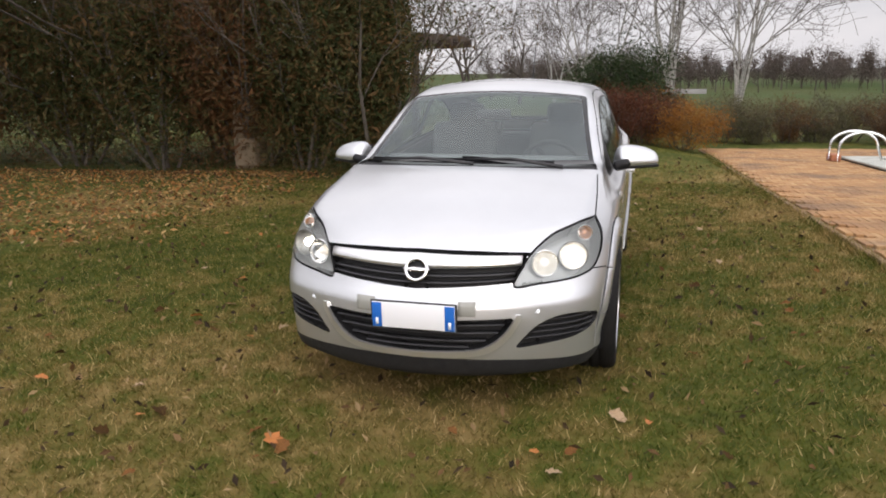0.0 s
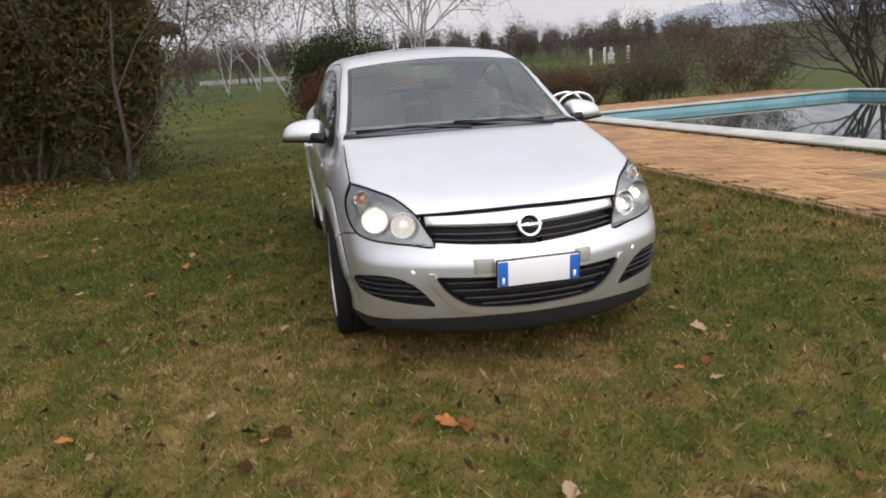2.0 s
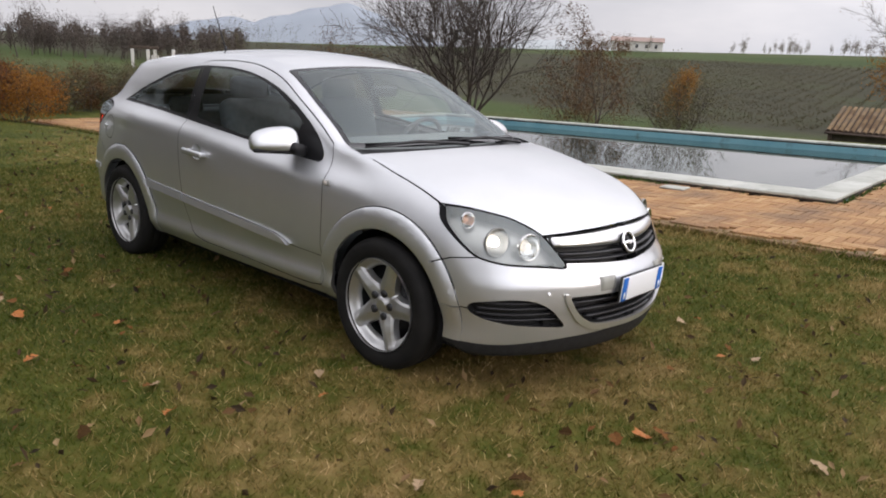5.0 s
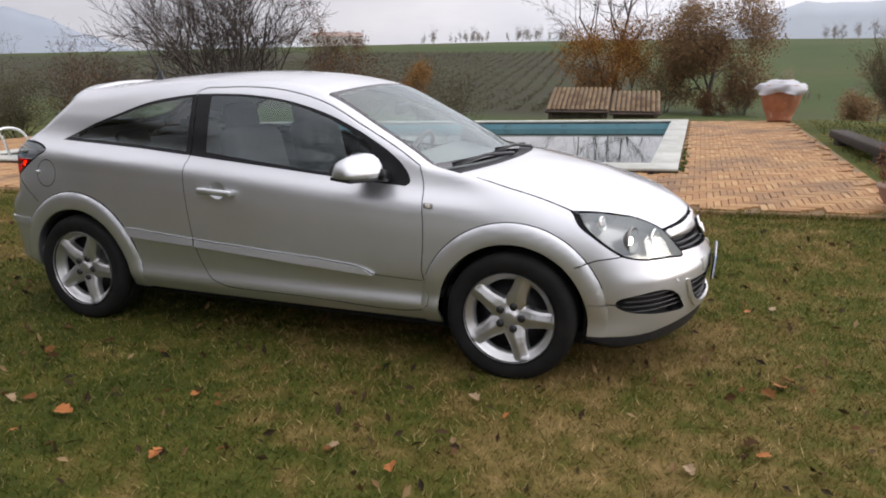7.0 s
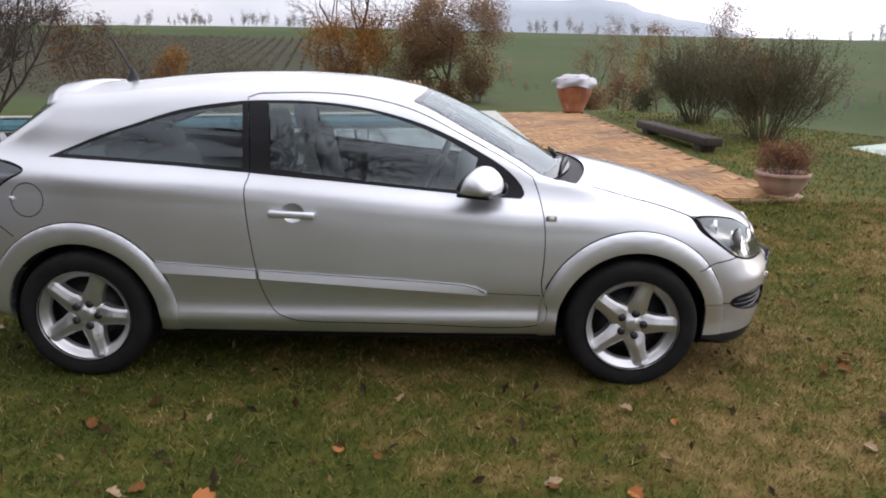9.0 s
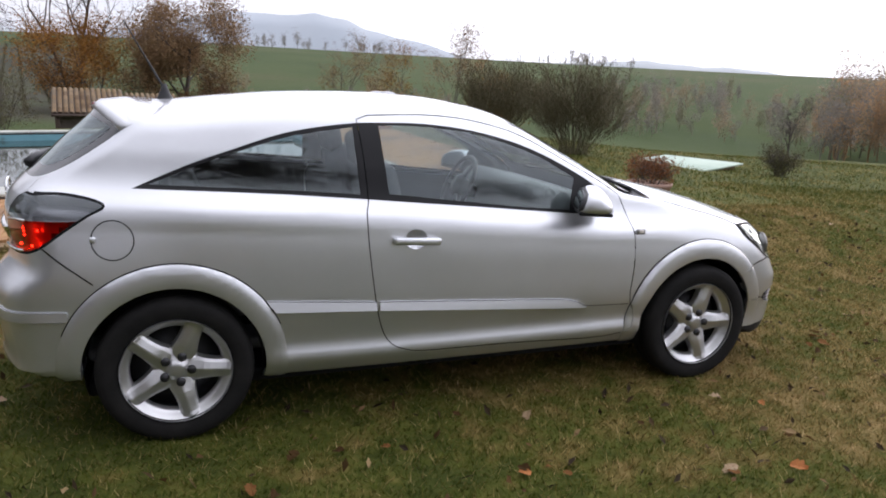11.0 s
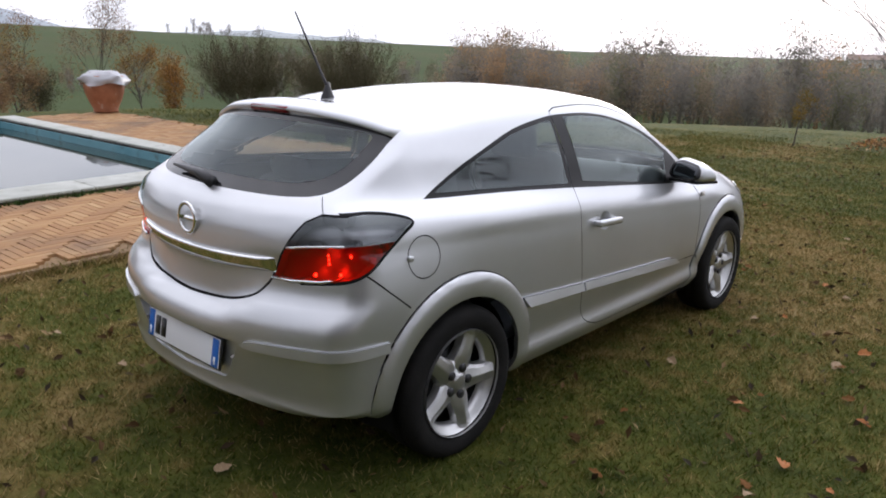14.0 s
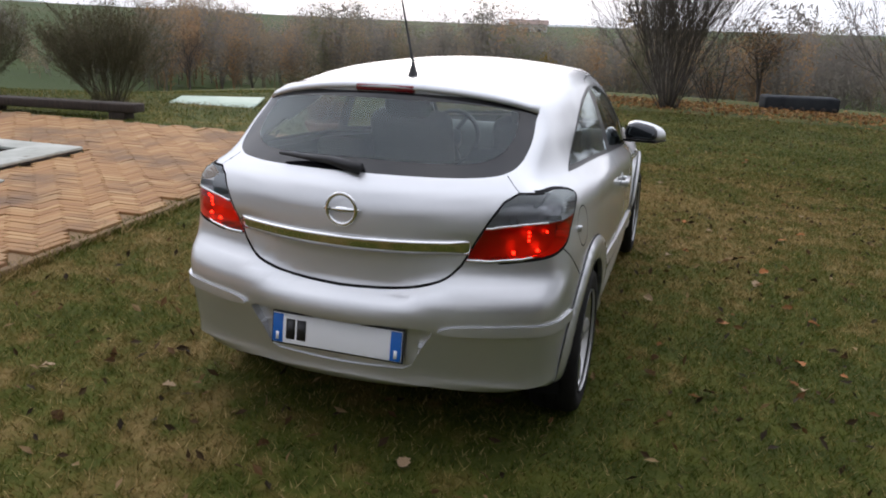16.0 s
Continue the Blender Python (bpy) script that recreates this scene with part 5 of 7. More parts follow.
for a in (0, 120, 240):
    part("steering_spoke", boxed((0.14, 0.03, 0.015), pose(0, 0, 0, 0, 0, a + 90) @ Matrix.Translation((0.1, 0, 0)), 0.005), BLACK_PLASTIC, steer)


def seat(x, y, w, back):
    low = 0.10 if back else 0.0
    st = part("seat", boxed((0.50, w, 0.16), Matrix.Translation((x, y, 0.55)) @ pose(0, 0, 0, 0, -8, 0), 0.06, 4), CLOTH, car, "dark grey cloth seat")
    part("backrest", boxed((0.15, w, 0.62 - low), Matrix.Translation((x - 0.30, y, 0.84 - low)) @ pose(0, 0, 0, 0, -18 if back else -14, 0), 0.065, 4), CLOTH, st)
    return st


for y in (-0.36, 0.36):
    st = seat(-0.02, y, 0.48, False)
    part("headrest", boxed((0.10, 0.26, 0.17), Matrix.Translation((-0.44, y, 1.19)) @ pose(0, 0, 0, 0, -10, 0), 0.045, 4), CLOTH, st)
    for d in (-0.06, 0.06):
        part("headrest_bar", tube(bmesh.new(), [(-0.42, y + d, 1.05), (-0.435, y + d, 1.15)], 0.006, 6), CHROME, st)
bench_seat = seat(-0.88, 0, 1.2, True)
for y in (-0.36, 0.36):
    part("headrest", boxed((0.09, 0.24, 0.12), Matrix.Translation((-1.25, y, 1.035)) @ pose(0, 0, 0, 0, -14, 0), 0.04, 4), CLOTH, bench_seat)
part("parcel_shelf", boxed((0.38, 1.1, 0.03), Matrix.Translation((-1.54, 0, 0.965)), 0.01), CLOTH_DARK, car)
part("tail_lining", boxed((0.05, 0.95, 0.55), Matrix.Translation((-1.80, 0, 0.72)) @ pose(0, 0, 0, 0, -8, 0), 0.02), CLOTH_DARK, car)
part("rear_view_mirror", boxed((0.03, 0.22, 0.06), Matrix.Translation((0.42, 0, 1.235)) @ pose(0, 0, 0, 0, 10, 8), 0.014, 3), BLACK_PLASTIC, car)
roof_in = [f for f in hatch.take("shell") if f[:, 2].min() > 1.15 and f.mean(0)[0] < 0.6 and f.mean(0)[0] > -1.55]
put("headlining", panel_mesh("headlining", roof_in, CLOTH_PALE, push=-0.03), car, "pale grey headlining")
low_in = [f for f in hatch.take("shell", "door") if 0.3 < f[:, 2].mean() < 1.12 and -1.7 < f.mean(0)[0] < 0.85 and abs(f.mean(0)[1]) > 0.6]
for left in (False, True):
    put("door_lining", panel_mesh("door_lining", low_in, CLOTH_DARK, push=-0.04, both=False, left=left), car, "dark inner lining")

# wipers and aerial
for s, a, b in ((-1, (1.045, 0.50, 1.005), (0.985, -0.06, 1.030)), (1, (1.065, 0.02, 1.015), (0.93, -0.60, 1.012))):
    wp = part("wiper", tube(bmesh.new(), [a, ((a[0] + b[0]) / 2 - 0.0, (a[1] + b[1]) / 2, (a[2] + b[2]) / 2 + 0.022), b], [0.011, 0.009, 0.006], 6), BLACK_PLASTIC, car, "black wiper at rest", Matrix.Translation((0.022, 0, -0.016)))
    part("wiper_blade", tube(bmesh.new(), [(a[0] - 0.03, a[1] - 0.05, a[2] + 0.02), (b[0], b[1], b[2] + 0.012)], 0.007, 6), RUBBER, wp)
rw = bmesh.new()
tube(rw, [(-1.905, -0.03, 1.085), (-1.885, 0.10, 1.105), (-1.865, 0.32, 1.112)], [0.024, 0.018, 0.006], 8)
part("rear_wiper", rw, BLACK_PLASTIC, car, "black rear wiper lying flat")
ant = part("aerial", lathe(bmesh.new(), [(0.030, 0.0), (0.026, 0.012), (0.013, 0.045), (0.008, 0.072), (0.0, 0.074)], 16, Matrix.Translation((-1.31, 0, 1.382)) @ Matrix.Diagonal((1.3, 0.7, 1, 1))), BLACK_PLASTIC, car, "black whip aerial on the roof")
part("aerial_rod", tube(bmesh.new(), [(-1.315, 0, 1.44), (-1.475, 0, 1.735)], [0.0062, 0.0032], 6), BLACK_PLASTIC, ant)
# roof spoiler: a shelf over the rear window
sp = bmesh.new()
prof = [(-1.40, 0.004), (-1.52, 0.010), (-1.62, 0.000), (-1.66, -0.022), (-1.635, -0.036), (-1.56, -0.036)]
rows = []
for y in np.linspace(-0.580, 0.580, 33):
    rows.append([sp.verts.new((x + 0.03 + (0.42 * y * y if x < -1.45 else 0.1 * y * y), y, float(TOP(-1.45)) - 0.17 * y * y + dz - 0.02 * (abs(y) / 0.580) ** 6)) for x, dz in prof])
for a, b in zip(rows, rows[1:]):
    for k in range(6):
        sp.faces.new([a[k], a[(k + 1) % 6], b[(k + 1) % 6], b[k]])
sp.faces.new(rows[0][::-1]), sp.faces.new(rows[-1])
bmesh.ops.recalc_face_normals(sp, faces=sp.faces)
part("roof_spoiler", sp, PAINT, shell)


# ---- terrace and pool ----
BRICKS = material("terrace_brick", (0.42, 0.24, 0.12), 0.85)
bt = BRICKS.node_tree
bb = bt.nodes["Principled BSDF"]
oi, ge = bt.nodes.new("ShaderNodeObjectInfo"), bt.nodes.new("ShaderNodeNewGeometry")
addn = bt.nodes.new("ShaderNodeMath")
addn.operation = "ADD"
bt.links.new(oi.outputs["Random"], addn.inputs[0])
bt.links.new(ge.outputs["Random Per Island"], addn.inputs[1])
frac = bt.nodes.new("ShaderNodeMath")
frac.operation = "FRACT"
bt.links.new(addn.outputs["Value"], frac.inputs[0])
br = bt.nodes.new("ShaderNodeValToRGB")
for p, c in ((0.0, (0.29, 0.146, 0.058)), (0.35, (0.345, 0.183, 0.074)), (0.7, (0.38, 0.212, 0.088)), (1.0, (0.44, 0.272, 0.125))):
    e = br.color_ramp.elements[0] if p == 0 else br.color_ramp.elements[-1] if p == 1 else br.color_ramp.elements.new(p)
    e.position, e.color = p, (*c, 1)
bt.links.new(frac.outputs["Value"], br.inputs["Fac"])
bn = bt.nodes.new("ShaderNodeTexNoise")
bn.inputs["Scale"].default_value, bn.inputs["Detail"].default_value = 1.3, 6
bt.links.new(ge.outputs["Position"], bn.inputs["Vector"])
dirt = mix_colors(bt, map_range(bt, bn.outputs["Fac"], 0.42, 0.75), br.outputs["Color"], (0.17, 0.10, 0.055))
bt.links.new(dirt, bb.inputs["Base Color"])
bfine = bt.nodes.new("ShaderNodeTexNoise")
bfine.inputs["Scale"].default_value = 90
bt.links.new(ge.outputs["Position"], bfine.inputs["Vector"])
bbp = bt.nodes.new("ShaderNodeBump")
bbp.inputs["Strength"].default_value, bbp.inputs["Distance"].default_value = 0.4, 0.004
bt.links.new(bfine.outputs["Fac"], bbp.inputs["Height"])
bt.links.new(bbp.outputs["Normal"], bb.inputs["Normal"])
MORTAR = vary(material("mortar", (0.13, 0.10, 0.06), 0.95), [(0.15, 0.10, 0.052), (0.27, 0.17, 0.085)], 3, bump=0.4, bump_scale=60)
COPING = vary(material("pale_coping", (0.55, 0.55, 0.52), 0.8), [(0.34, 0.345, 0.30), (0.52, 0.525, 0.48)], 2.2, bump=0.25, bump_scale=50, second=(7, (0.2, 0.19, 0.15), 0.6, 0.8))
POOL_BLUE = vary(material("pool_blue", (0.16, 0.36, 0.42), 0.5), [(0.12, 0.31, 0.37), (0.21, 0.42, 0.47)], 1.4, second=(5, (0.10, 0.16, 0.15), 0.6, 0.8))
WATER = material("pool_water", (0.02, 0.035, 0.03), 0.03, Specular_IOR_Level=0.7, IOR=1.33)
STEEL = material("polished_steel", (0.75, 0.75, 0.74), 0.18, 1.0)
TERRACOTTA = vary(material("terracotta", (0.36, 0.14, 0.07), 0.8), [(0.26, 0.095, 0.045), (0.42, 0.17, 0.085)], 5, bump=0.15, bump_scale=80, second=(9, (0.42, 0.33, 0.27), 0.62, 0.8))
PALE_CLAY = vary(material("pale_clay", (0.40, 0.25, 0.19), 0.85), [(0.30, 0.18, 0.13), (0.48, 0.33, 0.26)], 7, bump=0.15, bump_scale=80)
PLASTIC = material("white_plastic_sheet", (0.62, 0.63, 0.66), 0.25, Transmission_Weight=0.35)
OLD_WOOD = vary(material("weathered_wood", (0.07, 0.05, 0.035), 0.85), [(0.020, 0.015, 0.012), (0.065, 0.046, 0.034)], 3, bump=0.4, bump_scale=40, stretch=(14, 14, 1.5))
DARK_TIMBER = vary(material("dark_timber", (0.05, 0.035, 0.025), 0.85), [(0.03, 0.02, 0.015), (0.075, 0.05, 0.035)], 4, bump=0.3)

u0, u1, v0, v1 = PATIO
base = bmesh.new()
for a, b, c, d in ((u0, -POOL_L + 0.2, v0, v1), (-0.2, u1, v0, v1), (-POOL_L + 0.2, -0.2, v0, 0.2), (-POOL_L + 0.2, -0.2, POOL_W - 0.2, v1)):
    box(base, (b - a, d - c, 0.30), POOL @ Matrix.Translation(((a + b) / 2, (c + d) / 2, -0.166)))
terrace = tagged(part("terrace", base, MORTAR, smooth=False), "brick-paved terrace round the swimming pool", "terrace", kind="structure")

# herringbone of bricks on edge
BRK, LONG = 0.0625, 4
near_bricks, rest_v, rest_f = [], [], []


def brick_shape(w, h):
    """A brick on edge with worn top edges; its low corner is the origin."""
    g, e = 0.0026, 0.004
    low = [(g, g), (w - g, g), (w - g, h - g), (g, h - g)]
    top = [(g + e, g + e), (w - g - e, g + e), (w - g - e, h - g - e), (g + e, h - g - e)]
    V = [(x, y, -0.03) for x, y in low] + [(x, y, 0.0045) for x, y in low] + [(x, y, 0.0075) for x, y in top]
    F = [(8, 9, 10, 11)] + [(a, (a + 1) % 4, 4 + (a + 1) % 4, 4 + a) for a in range(4)] + [(4 + a, 4 + (a + 1) % 4, 8 + (a + 1) % 4, 8 + a) for a in range(4)]
    return np.array(V), F


shapes = {False: brick_shape(BRK * LONG, BRK), True: brick_shape(BRK, BRK * LONG)}
meshes = {f: raw_mesh("brick", V, F, BRICKS, False) for f, (V, F) in shapes.items()}
rngb = np.random.default_rng(3)
P4 = np.array(POOL)


def lay(i, j, upright):
    u, v = u0 + i * BRK, v0 + j * BRK
    bu, bv = (BRK, BRK * LONG) if upright else (BRK * LONG, BRK)
    ragged = float(rngb.uniform(0, 0.12))
    if u < u0 or v < v0 - 0.01 or u + bu > u1 + 0.02 - ragged or v + bv > v1:
        return
    mu, mv = u + bu / 2, v + bv / 2
    if -POOL_L - 0.02 < mu < 0.02 and -0.02 < mv < POOL_W + 0.02:
        return
    m = Matrix.Translation((u, v, 0.0009 * float(rngb.normal()))) @ pose(0, 0, 0, 0.4 * float(rngb.normal()), 0.4 * float(rngb.normal()), 0.6 * float(rngb.normal()))
    if u > -3.1 and v < v0 + 0.95 and len(near_bricks) < 300:
        near_bricks.append((upright, m))
    else:
        V = shapes[upright][0] @ np.array(m.to_3x3()).T + np.array(m.translation)
        rest_v.append(V @ P4[:3, :3].T + P4[:3, 3])
        rest_f.append(np.array(shapes[upright][1]) + 12 * len(rest_f))


across, along = int((u1 - u0) / BRK), int((v1 - v0) / BRK)
for j in range(-2 * LONG, along + 1):
    for i in range(-2 * LONG, across + 1):
        if (i - j) % (2 * LONG) == 0:
            lay(i, j, False)
        if (j - i + 2 * LONG - 1) % (2 * LONG) == 0:
            lay(i, j, True)
tagged(put("paving", raw_mesh("paving", np.concatenate(rest_v), np.concatenate(rest_f), BRICKS, False), terrace), kind="stuff")
# an earth edge where the lawn meets the bricks
part("edge_course", boxed((u1 - u0, 0.05, 0.12), POOL @ Matrix.Translation(((u0 + u1) / 2, v0 - 0.022, -0.07)), 0.01), MORTAR, terrace)

pool = thing("swimming_pool", "swimming pool with pale coping, blue walls and dark still water", "swimming pool")
T = 0.5


def slab(a, b, c, d, z=0.03):
    stone = part("coping_slab", boxed((b - a - 0.008, d - c - 0.008, 0.034), POOL @ Matrix.Translation(((a + b) / 2, (c + d) / 2, z + 0.013)), 0.010, 2), COPING, pool)
    # dark strip added as the shadow line along the coping's foot
    part("undercut_shade", boxed((b - a, d - c - 0.03, 0.03), POOL @ Matrix.Translation(((a + b) / 2, (c + d) / 2, z - 0.019))), OLD_WOOD, stone, "dark strip standing in for the shade under the slab's edge")
    return stone


for k in range(11):
    a = -POOL_L + k * POOL_L / 11
    slab(a, a + POOL_L / 11, 0, T), slab(a, a + POOL_L / 11, POOL_W - 0.3, POOL_W)
for k in range(6):
    a = T + k * (POOL_W - T - 0.3) / 6
    slab(-0.34, 0, a, a + (POOL_W - T - 0.3) / 6), slab(-POOL_L, -POOL_L + 0.34, a, a + (POOL_W - T - 0.3) / 6)
for nm, size, at in (("pool_wall", (POOL_L, 0.1, 1.5), (-POOL_L / 2, T - 0.03, -0.75)), ("pool_wall", (POOL_L, 0.1, 1.5), (-POOL_L / 2, POOL_W - 0.27, -0.75)), ("pool_wall", (0.1, POOL_W - T - 0.3, 1.5), (-0.31, (POOL_W + T - 0.3) / 2, -0.75)), ("pool_wall", (0.1, POOL_W - T - 0.3, 1.5), (-POOL_L + 0.31, (POOL_W + T - 0.3) / 2, -0.75))):
    part(nm, boxed(size, POOL @ Matrix.Translation(at)), POOL_BLUE, pool, smooth=False)
part("pool_floor", boxed((POOL_L, POOL_W, 0.05), POOL @ Matrix.Translation((-POOL_L / 2, POOL_W / 2, -1.5))), POOL_BLUE, pool)
wb = bmesh.new()
bmesh.ops.create_grid(wb, x_segments=2, y_segments=2, size=0.5)
bmesh.ops.transform(wb, matrix=POOL @ Matrix.Translation((-POOL_L / 2, (POOL_W + T - 0.3) / 2, -0.105)) @ Matrix.Diagonal((POOL_L - 0.66, POOL_W - T - 0.36, 1, 1)), verts=wb.verts)
tagged(part("water", wb, WATER), "still dark water reflecting trees and sky", "water", kind="structure")
# weeds in the joint along the coping
ru = np.random.default_rng(31)
nw = 1500
run = ru.uniform(0, 1, nw)
wu = np.where(run < 0.7, -run * 5.0, 0.02 + 0.05 * ru.uniform(0, 1, nw))
wv_ = np.where(run < 0.7, -0.02 - 0.06 * ru.uniform(0, 1, nw) * (0.3 + np.abs(np.sin(wu * 2.3))), 0.05 + (run - 0.7) * 14)
wk = ru.uniform(0, 1, nw) < np.clip(np.sin(wu * 1.9 + wv_ * 1.3) + 0.35, 0.05, 1)
wbase = np.stack([wu, wv_, np.full(nw, -0.005)], -1)[wk]
wtip = wbase + np.stack([ru.normal(0, 0.03, nw), ru.normal(-0.01, 0.03, nw), ru.uniform(0.015, 0.075, nw)], -1)[wk]
wside = np.stack([ru.normal(0, 0.006, nw), ru.normal(0, 0.006, nw), np.zeros(nw)], -1)[wk]
wall_v = np.stack([wbase - wside, wbase + wside, wtip], 1).reshape(-1, 3) @ P4[:3, :3].T + P4[:3, 3]
WEED = material("weed_green", (0.05, 0.09, 0.02), 0.8, Specular_IOR_Level=0.15)
tagged(put("joint_weeds", raw_mesh("joint_weeds", wall_v, np.arange(len(wall_v)).reshape(-1, 3), WEED, False)), "green weeds growing in the joint along the coping", "weeds", kind="stuff")
ladder = thing("pool_ladder", "polished steel pool ladder with two curved rails", "ladder")
for du in (0.0, 0.52):
    pts = [(-10.42 + du, -0.42, 0.06)] + [(-10.42 + du, -0.42 + 0.0 + 0.36 * (1 - math.cos(t)), 0.30 + 0.25 * math.sin(t)) for t in np.linspace(0, math.pi * 0.92, 12)] + [(-10.42 + du, 0.52, -0.35)]
    part("rail", tube(bmesh.new(), [POOL @ Vector(p) for p in pts], 0.021, 10), STEEL, ladder)
lid = part("skimmer_lid", boxed((0.26, 0.2, 0.02), POOL @ Matrix.Translation((-1.5, -0.3, 0.018)), 0.006), COPING)
tagged(lid, "white skimmer lid lying on the bricks", "lid")
tagged(part("red_block", boxed((0.35, 0.16, 0.12), POOL @ Matrix.Translation((-10.95, -0.2, 0.07)), 0.02), TERRACOTTA), "reddish block beside the pool coping", "block")

# pots
pot = thing("clay_pot", "tall terracotta pot wrapped in white plastic sheet", "pot", Matrix.Translation((3.15, 12.2, 0.40)))
part("pot_body", lathe(bmesh.new(), [(0.0, 0.0), (0.22, 0.0), (0.23, 0.03), (0.22, 0.05), (0.30, 0.22), (0.355, 0.38), (0.375, 0.5), (0.36, 0.56), (0.33, 0.59), (0.36, 0.62), (0.38, 0.64), (0.38, 0.69), (0.34, 0.70), (0.32, 0.63), (0.0, 0.61)], 36), TERRACOTTA, pot)
wrap = bmesh.new()
rw = np.random.default_rng(8)
ringsw = []
for h, r, wob in ((0.53, 0.43, 0.035), (0.60, 0.45, 0.04), (0.67, 0.42, 0.03), (0.71, 0.38, 0.02), (0.73, 0.30, 0.015), (0.76, 0.27, 0.012), (0.785, 0.23, 0.01)):
    ph = rw.uniform(0, 6, 3)
    ringsw.append([wrap.verts.new(((r + wob * (math.sin(5 * a + ph[0]) + 0.6 * math.sin(9 * a + ph[1]))) * math.cos(a), (r + wob * (math.sin(5 * a + ph[0]) + 0.6 * math.sin(9 * a + ph[1]))) * math.sin(a), h + wob * 0.9 * math.sin(4 * a + ph[2]))) for a in np.linspace(0, 2 * math.pi, 49)[:-1]])
for a, b in zip(ringsw, ringsw[1:]):
    for k in range(48):
        wrap.faces.new([a[k], a[(k + 1) % 48], b[(k + 1) % 48], b[k]])
wrap.faces.new(ringsw[-1])
part("plastic_wrap", wrap, PLASTIC, pot, "crumpled white plastic sheet tied over the rim")



# ---- trees, shrubs and leaves ----
def branching(seed, height, stems=1, spread=0.25, levels=3, split=4, ratio=0.6, wiggle=0.18, lift=0.12, radius=None, first=0.35, angle=(25, 50), clear=0.25, foot=0.0):
    """Segments (p, q, r0, r1) of a branching plant that stands at the origin, and the tips of its twigs."""
    rg = np.random.default_rng(seed)
    segs, tips = [], []
    radius = radius or height * 0.022
    work = []
    for k in range(stems):
        a = 2 * math.pi * (k + rg.uniform(0, 0.7)) / stems
        t = spread * (rg.uniform(0.15, 1.0) if stems > 1 else rg.uniform(0, 0.3))
        d = np.array([math.cos(a) * math.sin(t), math.sin(a) * math.sin(t), math.cos(t)])
        work.append((np.array([math.cos(a), math.sin(a), 0]) * foot * rg.uniform(0.2, 1), d, height * rg.uniform(0.75, 1.0) * (0.55 if levels > 1 and stems == 1 else 0.8), radius * rg.uniform(0.7, 1), 0))
    while work:
        p, d, length, r, lev = work.pop()
        n = 5 if lev == 0 else 4 if lev == 1 else 3
        pts = [p]
        for k in range(n):
            d = d + rg.normal(0, wiggle, 3) / math.sqrt(n) + np.array([0, 0, lift])
            d /= np.linalg.norm(d)
            q = pts[-1] + d * length / n
            segs.append((pts[-1], q, r * (1 - 0.62 * k / n), r * (1 - 0.62 * (k + 1) / n)))
            pts.append(q)
        if lev >= levels:
            tips.append(pts[-1]), tips.append(pts[-2])
            continue
        cnt = split + int(rg.integers(0, 2))
        for c in range(cnt):
            f = first + (1 - first) * (c + rg.uniform(0.2, 1)) / cnt if lev else clear + (1 - clear) * (c + rg.uniform(0.2, 1)) / cnt
            f = min(f, 0.999)
            k = int(f * n)
            s = pts[k] + (pts[k + 1] - pts[k]) * (f * n - k)
            ax = pts[k + 1] - pts[k]
            ax /= np.linalg.norm(ax)
            side = np.cross(ax, rg.normal(0, 1, 3))
            side /= np.linalg.norm(side)
            t = radians(rg.uniform(*angle))
            work.append((s, ax * math.cos(t) + side * math.sin(t), length * ratio * rg.uniform(0.75, 1.15), r * (1 - 0.55 * f) * 0.6, lev + 1))
    return segs, np.array(tips)


def twig_arrays(segs, sides=4, thin=0.003):
    p, q = np.array([s[0] for s in segs]), np.array([s[1] for s in segs])
    r0, r1 = np.maximum([s[2] for s in segs], thin), np.maximum([s[3] for s in segs], thin * 0.7)
    t = q - p
    t /= np.linalg.norm(t, axis=1, keepdims=True) + 1e-9
    ref = np.where(np.abs(t[:, 2:3]) < 0.9, [[0, 0, 1.0]], [[1.0, 0, 0]])
    a = np.cross(t, ref)
    a /= np.linalg.norm(a, axis=1, keepdims=True)
    b = np.cross(t, a)
    V = []
    for c, r in ((p, r0), (q, r1)):
        for k in range(sides):
            th = 2 * math.pi * k / sides
            V.append(c + (a * math.cos(th) + b * math.sin(th)) * np.asarray(r)[:, None])
    V = np.stack(V, 1)
    n = len(p)
    F = np.array([[k, (k + 1) % sides, sides + (k + 1) % sides, sides + k] for k in range(sides)])
    return V.reshape(-1, 3), (np.arange(n)[:, None, None] * 2 * sides + F).reshape(-1, 4)


def leaf_arrays(points, size, rg, flat=0.3, corners=4):
    n = len(points)
    nrm = rg.normal(0, 1, (n, 3)) + [0, 0, flat]
    nrm /= np.linalg.norm(nrm, axis=1, keepdims=True)
    a = np.cross(nrm, rg.normal(0, 1, (n, 3)))
    a /= np.linalg.norm(a, axis=1, keepdims=True)
    b = np.cross(nrm, a)
    s = size * rg.uniform(0.6, 1.3, (n, 1))
    pts = np.asarray(points)
    V = np.stack([pts - a * s, pts + b * s * 0.45 + nrm * s * 0.15, pts + a * s, pts - b * s * 0.45 + nrm * s * 0.15], 1)
    return V[:, :corners].reshape(-1, 3), np.arange(n * corners).reshape(-1, corners)


